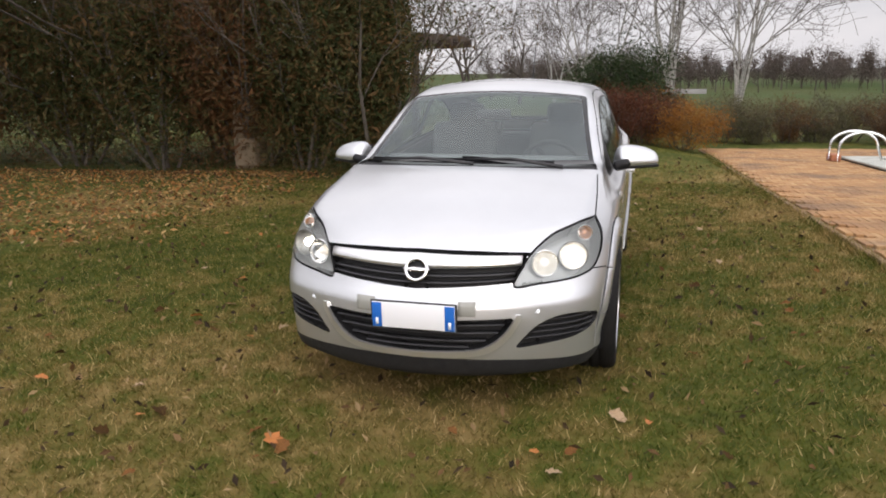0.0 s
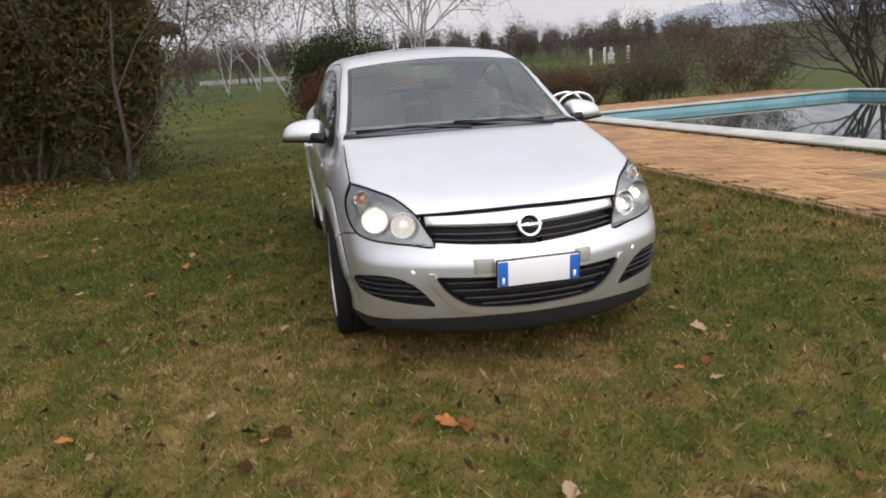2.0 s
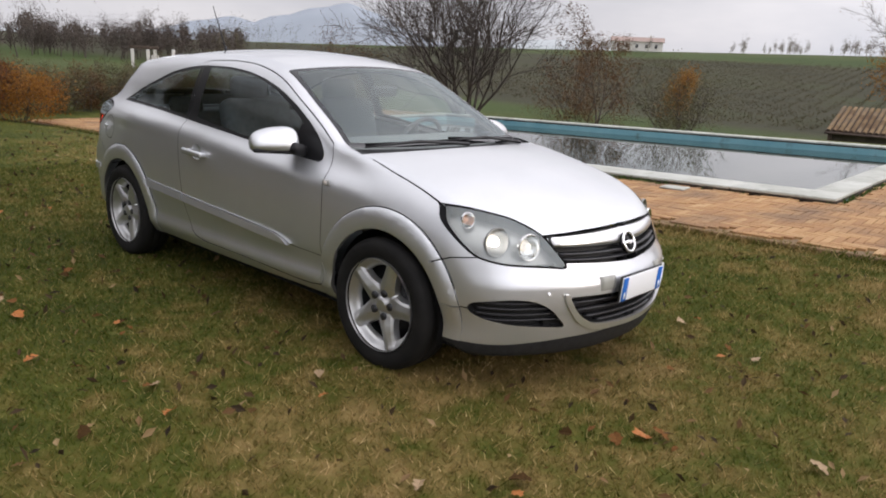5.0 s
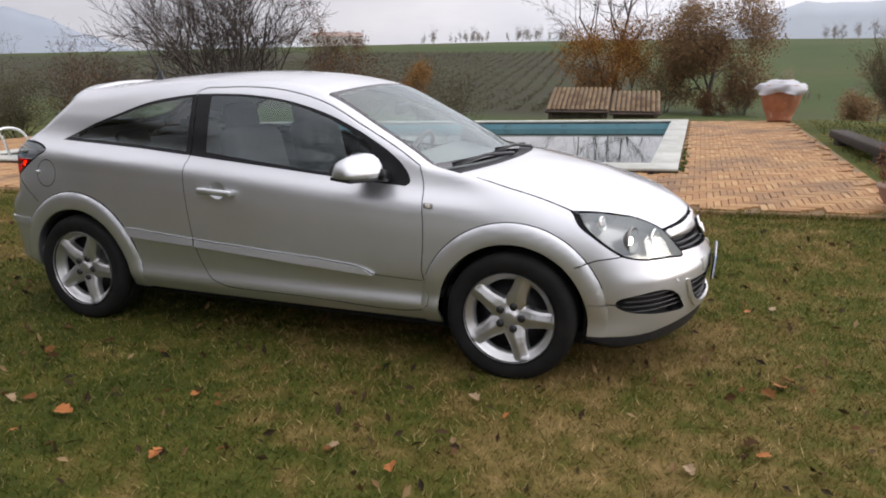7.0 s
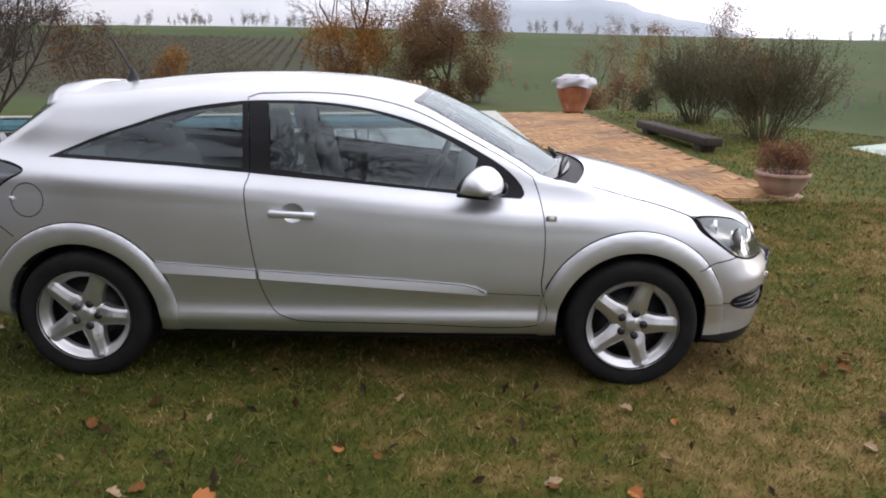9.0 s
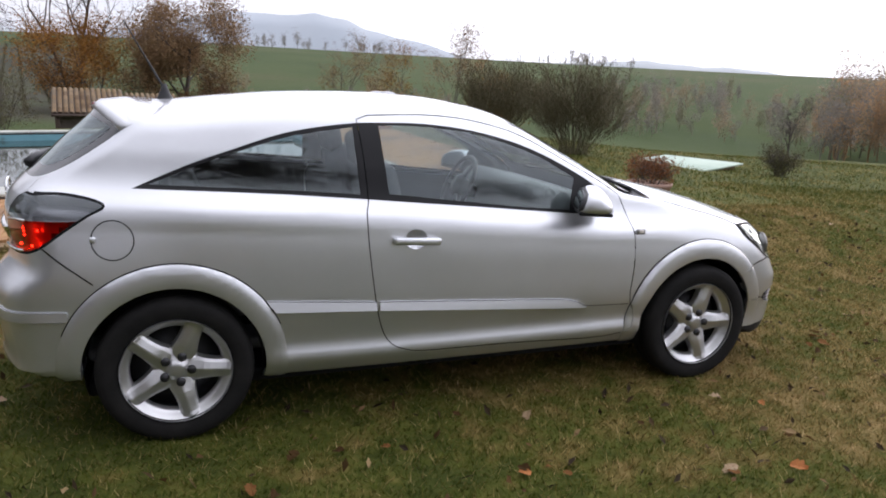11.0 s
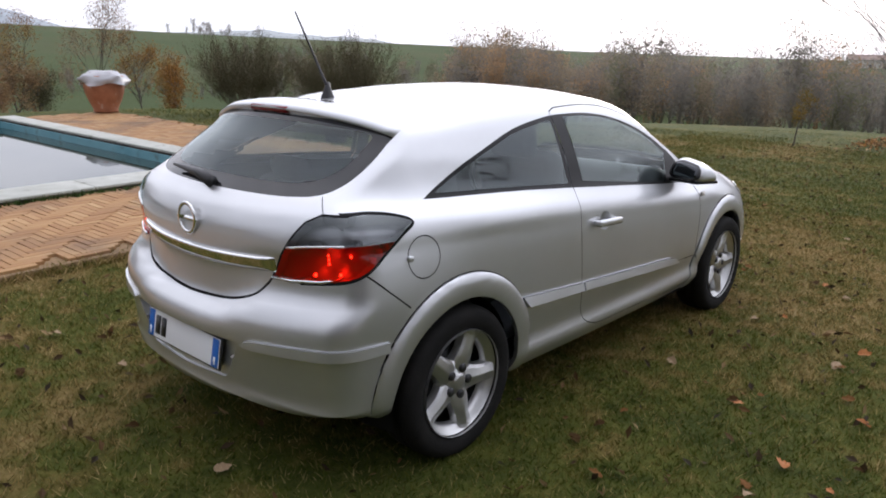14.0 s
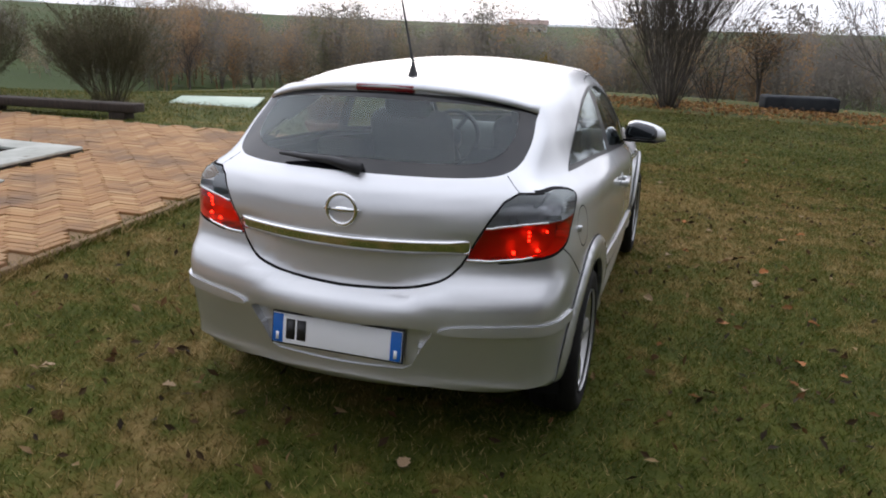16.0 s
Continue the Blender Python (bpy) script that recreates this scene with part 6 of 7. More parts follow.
def leafy(name, colors, through=0.25):
    mt = material(name, colors[0], 0.75, Specular_IOR_Level=0.2)
    nt = mt.node_tree
    g = nt.nodes.new("ShaderNodeNewGeometry")
    rp = nt.nodes.new("ShaderNodeValToRGB")
    el = rp.color_ramp.elements
    el[0].color, el[1].color = (*colors[0], 1), (*colors[-1], 1)
    for k, c in enumerate(colors[1:-1]):
        e = el.new((k + 1) / (len(colors) - 1))
        e.color = (*c, 1)
    nt.links.new(g.outputs["Random Per Island"], rp.inputs["Fac"])
    bsdf, out = nt.nodes["Principled BSDF"], nt.nodes["Material Output"]
    nt.links.new(rp.outputs["Color"], bsdf.inputs["Base Color"])
    back, mixs = nt.nodes.new("ShaderNodeBsdfTranslucent"), nt.nodes.new("ShaderNodeMixShader")
    mixs.inputs["Fac"].default_value = through
    nt.links.new(rp.outputs["Color"], back.inputs["Color"])
    nt.links.new(bsdf.outputs["BSDF"], mixs.inputs[1])
    nt.links.new(back.outputs["BSDF"], mixs.inputs[2])
    nt.links.new(mixs.outputs["Shader"], out.inputs["Surface"])
    return mt


BARK = vary(material("grey_bark", (0.1, 0.085, 0.07), 0.9), [(0.06, 0.05, 0.042), (0.14, 0.12, 0.10)], 6, bump=0.3)
BARK_DARK = vary(material("dark_bark", (0.06, 0.048, 0.04), 0.9), [(0.035, 0.028, 0.024), (0.085, 0.068, 0.055)], 6, bump=0.3)
BIRCH = vary(material("birch_bark", (0.45, 0.44, 0.41), 0.8), [(0.08, 0.072, 0.065), (0.30, 0.29, 0.265), (0.42, 0.40, 0.37)], 5, stretch=(1, 1, 3))
TWIG_OLIVE = leafy("olive_twigs", [(0.115, 0.10, 0.062), (0.17, 0.14, 0.09), (0.125, 0.12, 0.065)])
TWIG_DARK = leafy("dark_purple_twigs", [(0.085, 0.070, 0.064), (0.12, 0.095, 0.082), (0.10, 0.088, 0.07)], 0.4)
TWIG_VINE = leafy("vine_twigs", [(0.06, 0.052, 0.032), (0.095, 0.078, 0.045), (0.055, 0.062, 0.03)], 0.3)
LEAF_DARK = leafy("dark_evergreen_leaves", [(0.024, 0.036, 0.010), (0.045, 0.052, 0.016), (0.085, 0.068, 0.024), (0.14, 0.076, 0.030)])
LEAF_GREEN = leafy("green_leaves", [(0.014, 0.028, 0.010), (0.026, 0.045, 0.014), (0.045, 0.058, 0.02)])
LEAF_RUST = leafy("rusty_leaves", [(0.075, 0.036, 0.016), (0.15, 0.070, 0.028), (0.085, 0.062, 0.026)])
LEAF_RED = leafy("red_brown_leaves", [(0.065, 0.020, 0.012), (0.12, 0.036, 0.016), (0.085, 0.045, 0.022)])
LEAF_ORANGE = leafy("orange_leaves", [(0.20, 0.080, 0.016), (0.32, 0.145, 0.028), (0.20, 0.11, 0.028)])
# browns lightened to take in the haze over the distant oak
LEAF_BROWN = leafy("brown_leaves", [(0.19, 0.115, 0.058), (0.28, 0.17, 0.085), (0.23, 0.155, 0.085)])
LEAF_YELLOW = leafy("yellow_leaves", [(0.20, 0.14, 0.03), (0.28, 0.18, 0.04), (0.16, 0.13, 0.04)])
LEAF_OLIVE = leafy("olive_leaves", [(0.075, 0.075, 0.038), (0.11, 0.105, 0.050), (0.135, 0.11, 0.062)])


def plant(name, label, category, x, y, segs, tips, bark, leaf=None, leaves=0, leaf_size=0.05, scatter=0.15, seed=1, z=None, group="", sides=4, thin=0.003, volume=None, turn=0, core=None, twigs=None):
    rg = np.random.default_rng(seed + 100)
    ob = thing(name, label, category, Matrix.Translation((x, y, gz(x, y) if z is None else z)) @ pose(0, 0, 0, 0, 0, turn), group)
    thick = 0.34 * max(sg[2] for sg in segs) if leaf is None else 0.0
    put("trunk", raw_mesh("trunk", *twig_arrays([sg for sg in segs if sg[2] > thick], sides, thin), bark), ob)
    if thick:
        put("crown", raw_mesh("crown", *twig_arrays([sg for sg in segs if sg[2] <= thick], 3, thin), twigs or bark), ob)
    if leaf is not None and leaves:
        pts = tips[rg.integers(0, len(tips), leaves)] + scatter * np.clip(rg.normal(0, 1, (leaves, 3)), -1.4, 1.4)
        if volume is not None:
            extra = volume(rg)
            pts = np.concatenate([pts, extra])
        pts = pts[pts[:, 2] > 0.02]
        size = np.full((len(pts), 1), leaf_size)
        if core:
            n, r, h = core
            c = rg.normal(0, 1, (n, 3))
            c *= rg.uniform(0, 1, (n, 1)) ** 0.4 / np.linalg.norm(c, axis=1, keepdims=True)
            pts = np.concatenate([pts, c * [0.8 * r, 0.8 * r, 0.42 * h] + [0, 0, 0.46 * h]])
            size = np.concatenate([size, np.full((n, 1), leaf_size * 2.3)])
        put("foliage", raw_mesh("foliage", *leaf_arrays(pts, size * 1.3, rg, corners=3), leaf, False), ob)
    return ob


def dome(n, rx, ry, h, low=0.05, hollow=0.5):
    """Points in lumpy clumps under a rounded crown."""
    def f(rg):
        k = max(8, n // 130)
        c = rg.normal(0, 1, (k, 3))
        c /= np.linalg.norm(c, axis=1, keepdims=True)
        c *= rg.uniform(hollow, 1.0, (k, 1))
        c = c * [rx, ry, h / 2] + [0, 0, h / 2]
        p = c[rg.integers(0, k, n)] + np.clip(rg.normal(0, 1, (n, 3)), -1.5, 1.5) * [rx * 0.16, ry * 0.16, h * 0.09]
        return p[p[:, 2] > low]
    return f


def skirted(n, r, h):
    """A crown that comes down to the ground."""
    top = dome(n * 2 // 3, r, r, h, 0.03, 0.5)

    def f(rg):
        m = n // 3
        a, d = rg.uniform(0, 2 * math.pi, m), 0.86 * r * (0.45 + 0.55 * np.sqrt(rg.uniform(0, 1, m))) * (0.9 + 0.1 * np.sin(7 * rg.uniform(0, 1, m)))
        d *= 1 + 0.10 * np.sin(5 * a + h) + 0.07 * np.sin(11 * a)
        return np.concatenate([top(rg), np.stack([d * np.cos(a), d * np.sin(a), 0.04 + rg.uniform(0, 1, m) ** 1.2 * h * 0.55], -1)])
    return f


# the tall mixed hedge beside the lawn
HEDGE = [(-7.1, -9.6, 1.9, 4.4, LEAF_DARK, 30), (-6.9, -7.6, 1.7, 4.8, LEAF_DARK, 31), (-7.3, -5.9, 1.8, 4.3, LEAF_RUST, 32), (-7.0, -4.7, 1.25, 4.0, LEAF_DARK, 33), (-8.2, -4.3, 1.35, 4.8, LEAF_DARK, 34),
         (-9.7, -5.6, 2.0, 5.2, LEAF_RUST, 35), (-10.0, -8.2, 2.2, 5.6, LEAF_DARK, 36), (-6.6, -12.0, 2.2, 4.6, LEAF_RUST, 37), (-6.9, -15.0, 2.4, 5.0, LEAF_DARK, 39), (-6.1, -3.35, 1.0, 3.7, LEAF_DARK, 40), (-8.6, -10.8, 2.2, 5.2, LEAF_RUST, 41), (-8.5, -6.9, 1.8, 5.2, LEAF_RUST, 42), (-8.3, -13.6, 2.4, 5.4, LEAF_DARK, 43)]
for x, y, r, h, leaf, sd in HEDGE:
    h *= 1.18
    segs, tips = branching(sd, h * 0.92, 6, 0.6, 3, 3, 0.55, 0.25, 0.06, 0.045, clear=0.08, foot=0.35)
    dark = leaf is LEAF_DARK
    plant("hedge_shrub", "tall dark evergreen shrub in a dense hedge" if dark else "tall rusty-brown shrub in a dense hedge", "shrub", x, y, segs, tips, BARK, leaf, 6500, 0.032, 0.26, sd, group="hedge beside the lawn", sides=3, volume=skirted(12500 if dark else 10500, r, h), core=(8000, r, h))
# red-brown shrub, its orange neighbour and the evergreen behind them
for nm, lab, x, y, r, h, leaf, sd in (("red_shrub", "low red-brown autumn shrub at the end of the lawn", -11.4, 0.15, 1.0, 1.3, LEAF_RED, 50), ("red_shrub", "low red-brown autumn shrub at the end of the lawn", -11.7, 1.0, 0.85, 1.2, LEAF_RED, 51), ("orange_shrub", "low orange-yellow autumn shrub beside the red one", -11.5, 1.8, 0.8, 1.05, LEAF_ORANGE, 52)):
    segs, tips = branching(sd, h * 0.95, 16, 0.9, 2, 4, 0.5, 0.2, 0.05, 0.012, clear=0.1, foot=0.3)
    plant(nm, lab, "shrub", x, y, segs, tips, BARK_DARK, leaf, 5200, 0.022, 0.12, sd, sides=3, volume=dome(5200, r, r, h, 0.02, 0.4))
segs, tips = branching(60, 2.0, 9, 0.7, 3, 4, 0.5, 0.2, 0.05, 0.03, clear=0.1, foot=0.3)
plant("evergreen_bush", "rounded dark green evergreen bush behind the red shrubs", "bush", -13.6, 0.45, segs, tips, BARK_DARK, LEAF_GREEN, 9000, 0.034, 0.2, 60, sides=3, volume=skirted(17000, 1.4, 2.1), core=(1500, 1.4, 2.1))
# bare many-stemmed tree behind the pool
segs, tips = branching(71, 4.6, 13, 0.85, 3, 7, 0.52, 0.22, 0.05, 0.06, clear=0.25, foot=0.15, angle=(20, 52))
plant("bare_tree", "leafless many-stemmed tree behind the pool", "tree", -10.2, 12.9, segs, tips, BARK_DARK, sides=4, thin=0.005)
for k, (x, y, h, sd) in enumerate(((-12.6, 10.4, 2.3, 72), (-14.2, 8.6, 1.4, 73), (-13.6, 11.8, 2.1, 74), (-15.5, 6.9, 1.05, 75), (-15.6, 5.2, 1.0, 76), (-14.6, 3.6, 0.95, 77), (-7.6, 14.6, 2.2, 78), (-5.2, 15.6, 1.9, 79), (-16.5, 10.5, 2.4, 80), (-15.2, 4.4, 0.95, 81), (-15.0, 2.9, 1.0, 82), (-16.2, 6.0, 1.1, 83), (-15.2, 7.7, 1.2, 84), (-15.8, 9.4, 1.4, 85), (-14.8, 10.0, 1.6, 86), (-16.6, 1.6, 1.0, 87), (-17.0, 3.4, 1.1, 88), (-17.4, 7.4, 1.3, 89))):
    segs, tips = branching(sd, h, 13, 0.85, 2, 5, 0.55, 0.2, 0.05, 0.014, clear=0.15, foot=0.35)
    plant("scrub_bush", "twiggy brown scrub bush with few leaves beyond the pool", "bush", x, y, segs, tips, BARK_DARK, LEAF_RUST if k % 3 == 0 else LEAF_OLIVE, 4200, 0.024, 0.09, sd, group="scrub behind the pool", sides=3, volume=dome(3000, h * 0.42, h * 0.42, h * 0.6, 0.02, 0.2))
# two rounded broom-like bushes by the log bench
for x, y, h, sd in ((5.26, 10.55, 1.42, 90), (5.5, 7.8, 1.46, 91)):
    segs, tips = branching(sd, h * 1.02, 78, 0.84, 2, 6, 0.46, 0.14, 0.05, 0.008, clear=0.22, angle=(8, 28), foot=0.25)
    plant("broom_bush", "rounded broom-like bush of fine upright twigs", "bush", x, y, segs, tips, TWIG_OLIVE, LEAF_OLIVE, 17000, 0.016, 0.09, sd, group="bushes by the bench", sides=3, thin=0.003)
# small shrub and sapling on the lawn
segs, tips = branching(95, 0.5, 20, 0.7, 2, 4, 0.5, 0.2, 0.05, 0.008, clear=0.1, foot=0.1)
plant("small_shrub", "small dark round shrub on the lawn", "shrub", 8.5, 6.0, segs, tips, BARK_DARK, LEAF_OLIVE, 1800, 0.02, 0.06, 95, sides=3, volume=dome(700, 0.25, 0.25, 0.5, 0.02, 0.2))
segs, tips = branching(96, 1.7, 1, 0.1, 2, 4, 0.42, 0.12, 0.1, 0.02, clear=0.35)
plant("sapling", "slender young tree with a few yellow leaves", "tree", 12.6, 2.2, segs, tips, BARK, LEAF_YELLOW, 420, 0.03, 0.07, 96)
# large many-stemmed shrubs at the far end of the lawn
for x, y, h, n, sp, sd, leaf, lv in ((14.4, -0.55, 4.9, 62, 0.56, 101, None, 0), (16.4, -6.2, 4.4, 22, 0.75, 102, LEAF_ORANGE, 500), (18.6, -9.5, 4.2, 20, 0.7, 103, LEAF_BROWN, 900)):
    segs, tips = branching(sd, h, n, sp, 2, 7, 0.42, 0.14, 0.04, 0.019, clear=0.22, angle=(8, 30), foot=0.22)
    plant("stool_shrub", "large leafless shrub of many upright stems", "shrub", x, y, segs, tips, BARK, leaf, lv, 0.045, 0.15, sd, group="shrubs at the end of the lawn", sides=3, thin=0.005)
segs, tips = branching(104, 1.9, 3, 0.4, 4, 4, 0.58, 0.25, 0.03, 0.06, clear=0.3)
plant("crooked_tree", "small dark crooked tree with withered leaves", "tree", 19.6, -2.9, segs, tips, BARK_DARK, LEAF_BROWN, 700, 0.06, 0.12, 104)
segs, tips = branching(105, 2.2, 14, 0.8, 2, 4, 0.5, 0.2, 0.03, 0.015, clear=0.1, foot=0.3)
plant("yellow_shrub", "low shrub with yellowing leaves", "shrub", 17.8, -1.6, segs, tips, BARK_DARK, LEAF_OLIVE, 1600, 0.035, 0.15, 105, sides=3)
segs, tips = branching(107, 2.0, 2, 0.3, 4, 4, 0.56, 0.25, 0.04, 0.05, clear=0.3)
plant("old_fruit_tree", "small bare spreading fruit tree on the slope", "tree", 19.5, 16.8, segs, tips, BARK_DARK)
# oak with brown leaves, bare tree and orange tree below the terrace
segs, tips = branching(110, 13.0, 1, 0.1, 4, 5, 0.62, 0.2, 0.02, 0.34, clear=0.08, angle=(34, 78))
plant("oak_tree", "broad oak holding thin brown autumn leaves", "tree", 0.3, 70.0, segs, tips, BARK_DARK, LEAF_BROWN, 34000, 0.125, 0.55, 110, thin=0.012)
segs, tips = branching(111, 15.0, 2, 0.4, 4, 4, 0.6, 0.2, 0.06, 0.26, clear=0.3)
plant("bare_tree", "tall leafless tree below the terrace", "tree", -9.6, 76.0, segs, tips, BARK_DARK, LEAF_BROWN, 1500, 0.07, 0.4, 111, thin=0.014)
segs, tips = branching(112, 8.6, 2, 0.35, 3, 5, 0.6, 0.2, 0.06, 0.13, clear=0.12, angle=(30, 60))
plant("orange_tree", "small tree in full orange autumn leaf", "tree", -7.6, 72.0, segs, tips, BARK_DARK, LEAF_ORANGE, 15000, 0.11, 0.6, 112, thin=0.012)
for x, y, h, leaf, sd in ((9.7, 36.5, 3.0, LEAF_BROWN, 113), (17.2, 44.0, 6.6, LEAF_BROWN, 114), (16.4, 53.0, 6.8, LEAF_ORANGE, 115), (13.0, 62.0, 7.2, LEAF_BROWN, 116), (15.0, 31.0, 3.0, LEAF_ORANGE, 117), (21.0, 46.5, 6.0, LEAF_ORANGE, 118), (-14.5, 27.0, 4.6, LEAF_RUST, 119), (-12.0, 30.0, 2.4, LEAF_ORANGE, 120), (7.5, 33.0, 1.8, LEAF_BROWN, 125), (11.5, 39.0, 2.2, LEAF_OLIVE, 126)):
    segs, tips = branching(sd, h, 2, 0.25, 3, 5, 0.5, 0.2, 0.07, 0.07, clear=0.15)
    plant("field_tree", "thin autumn tree on the grassy slope", "tree", x, y, segs, tips, BARK, leaf, 4200, 0.055, 0.24, sd, group="trees on the slope", sides=3, thin=0.007)
# undergrowth round the oak
for x, y, r, h, sd in ((-3.6, 70.5, 2.4, 4.6, 121), (3.4, 71.0, 2.2, 3.4, 122), (-10.5, 74.0, 2.6, 4.2, 123), (0.6, 68.0, 1.8, 2.2, 124)):
    segs, tips = branching(sd, h, 8, 0.7, 2, 4, 0.55, 0.2, 0.05, 0.05, clear=0.15, foot=0.5)
    plant("scrub_bush", "brown scrub bush beneath the trees on the slope", "bush", x, y, segs, tips, BARK_DARK, LEAF_RUST, 1800, 0.08, 0.4, sd, group="scrub under the oak", sides=3, thin=0.012, volume=dome(2600, r, r, h, 0.05, 0.3))
# birches and bare trees beyond the lawn
for x, y, h, n, sd in ((-25.5, 2.0, 11.0, 6, 130), (-27.5, -0.8, 10.0, 4, 131), (-37.0, -2.2, 7.5, 2, 132), (-39.0, -4.0, 7.0, 2, 133), (-24.0, 4.2, 10.0, 5, 134)):
    segs, tips = branching(sd, h, n, 0.46, 3, 6, 0.52, 0.22, 0.03, 0.075, clear=0.22, angle=(28, 58))
    plant("birch", "pale-stemmed leafless birch tree beyond the lawn", "tree", x, y, segs, tips, BIRCH, group="birches beyond the lawn", thin=0.008, twigs=BARK, sides=3)
bare = []
for sd in (140, 141, 142):
    segs, tips = branching(sd, 8.0, 1, 0.15, 3, 5, 0.6, 0.2, 0.05, 0.17, clear=0.28, angle=(25, 58))
    k = sd - 140
    bare.append(plant("bare_tree", "leafless spreading tree in a far row", "tree", (-34, -40, -46)[k], (-8, -6.2, -10.5)[k], segs, tips, BARK_DARK, sides=3, thin=0.012, group="bare trees beyond the lawn"))
rt = np.random.default_rng(9)
for k in range(30):
    x, y = (-52 - rt.uniform(0, 25), -16 + k * 1.25 + rt.uniform(-1, 1)) if k < 16 else (-95 - rt.uniform(0, 18), 6 + (k - 16) * 3.4 + rt.uniform(-1.2, 1.2))
    copy_thing(bare[k % 3], Matrix.Translation((x, y, gz(x, y))) @ pose(0, 0, 0, 0, 0, rt.uniform(0, 360)) @ Matrix.Diagonal((0.7, 0.7, 0.68, 1)))

for x, y, h, sd in ((-0.6, -8.6, 11.0, 145), (-9.5, -18.0, 9.0, 146), (7.0, -10.5, 9.0, 147)):
    segs, tips = branching(sd, h, 1, 0.15, 3, 8, 0.6, 0.22, 0.05, 0.26, clear=0.28, angle=(28, 58))
    plant("bare_tree", "leafless tree across the lawn, mirrored in the car windows", "tree", x, y, segs, tips, BARK_DARK, sides=3, thin=0.016)
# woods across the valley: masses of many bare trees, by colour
# all but the dark kind are paled, so the colour carries the valley haze
WOODS = {"grey": leafy("hazed_grey_twigs", [(0.20, 0.185, 0.165), (0.27, 0.24, 0.205), (0.23, 0.22, 0.185)], 0.5),
         "tan": leafy("hazed_tan_twigs", [(0.27, 0.215, 0.155), (0.36, 0.28, 0.19), (0.24, 0.205, 0.15)], 0.5),
         "orange": leafy("hazed_orange_leaves", [(0.36, 0.23, 0.13), (0.46, 0.30, 0.17), (0.30, 0.215, 0.14)], 0.5),
         "olive": leafy("hazed_olive_leaves", [(0.17, 0.18, 0.11), (0.22, 0.22, 0.135), (0.25, 0.22, 0.15)], 0.5),
         "dark": TWIG_DARK}
protos = []
for sd in (150, 151, 152, 153, 154, 155):
    narrow = sd % 2
    segs, tips = branching(sd, 12.5, 1, 0.12, 2, 8, 0.34 if narrow else 0.46, 0.15, 0.08, 0.11, clear=0.12, angle=(14, 40) if narrow else (22, 56))
    tv, tf = twig_arrays([sg for sg in segs if sg[2] > 0.026], 3, 0.03)
    tf = np.concatenate([tf[:, :3], tf[:, [0, 2, 3]]])
    rp = np.random.default_rng(sd)
    kinds = []
    for n, size in ((600, 0.26), (340, 0.37)):
        pts = tips[rp.integers(0, len(tips), n)] + 0.55 * np.clip(rp.normal(0, 1, (n, 3)), -1.6, 1.6)
        edge = pts[:, 2] / pts[:, 2].max()
        lv, lf = leaf_arrays(pts, (size * np.where(edge > 0.72, 0.5, 1.0))[:, None], rp, 0.0, corners=3)
        kinds.append((np.concatenate([tv, lv]), np.concatenate([tf, lf + len(tv)])))
    protos.append(kinds)
grove = collections.defaultdict(lambda: ([], [], [0]))


def stand(x, y, scale, kind, far=False):
    V, F = protos[int(rt.integers(0, 6))][1 if far else 0]
    a = rt.uniform(0, 6.28)
    R = np.array([[math.cos(a), -math.sin(a), 0], [math.sin(a), math.cos(a), 0], [0, 0, 1]])
    gv_, gf_, off = grove[kind]
    gv_.append((V @ R.T) * [scale, scale, scale * rt.uniform(0.85, 1.2)] + [x, y, gz(x, y) - 0.2])
    gf_.append(F + off[0])
    off[0] += len(V)


def raise_woods(name, label, kinds):
    for kind in kinds:
        gv_, gf_, off = grove.pop(kind)
        tagged(put(name, raw_mesh(name, np.concatenate(gv_), np.concatenate(gf_), WOODS[kind], False)), label.format(kind), "woods", kind="stuff")


def pick(**shares):
    return str(rt.choice(list(shares), p=list(shares.values())))


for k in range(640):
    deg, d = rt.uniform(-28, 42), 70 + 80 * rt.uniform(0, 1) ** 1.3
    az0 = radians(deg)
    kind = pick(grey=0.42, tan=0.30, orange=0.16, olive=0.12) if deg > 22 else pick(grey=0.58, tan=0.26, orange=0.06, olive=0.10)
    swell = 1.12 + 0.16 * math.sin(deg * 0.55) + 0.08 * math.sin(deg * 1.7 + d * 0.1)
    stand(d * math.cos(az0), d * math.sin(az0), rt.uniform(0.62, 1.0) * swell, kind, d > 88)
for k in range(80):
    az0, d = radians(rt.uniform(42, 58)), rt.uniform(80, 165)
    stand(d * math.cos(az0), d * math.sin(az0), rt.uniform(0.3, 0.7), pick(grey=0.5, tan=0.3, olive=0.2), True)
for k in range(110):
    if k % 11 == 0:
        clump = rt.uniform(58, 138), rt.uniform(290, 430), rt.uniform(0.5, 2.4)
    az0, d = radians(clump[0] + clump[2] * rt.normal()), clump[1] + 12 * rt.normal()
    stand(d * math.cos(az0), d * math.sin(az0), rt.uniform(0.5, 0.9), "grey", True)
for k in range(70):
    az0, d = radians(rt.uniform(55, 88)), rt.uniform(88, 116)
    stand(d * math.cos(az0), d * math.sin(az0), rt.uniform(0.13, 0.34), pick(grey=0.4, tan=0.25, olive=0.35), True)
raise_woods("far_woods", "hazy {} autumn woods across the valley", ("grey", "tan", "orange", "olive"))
for k in range(340):
    az0, d = radians(rt.uniform(148, 190)), rt.uniform(112, 175)
    stand(d * math.cos(az0), d * math.sin(az0), rt.uniform(0.52, 0.80), "dark", True)
raise_woods("tree_belt", "{} belt of bare trees beyond the far field", ("dark",))
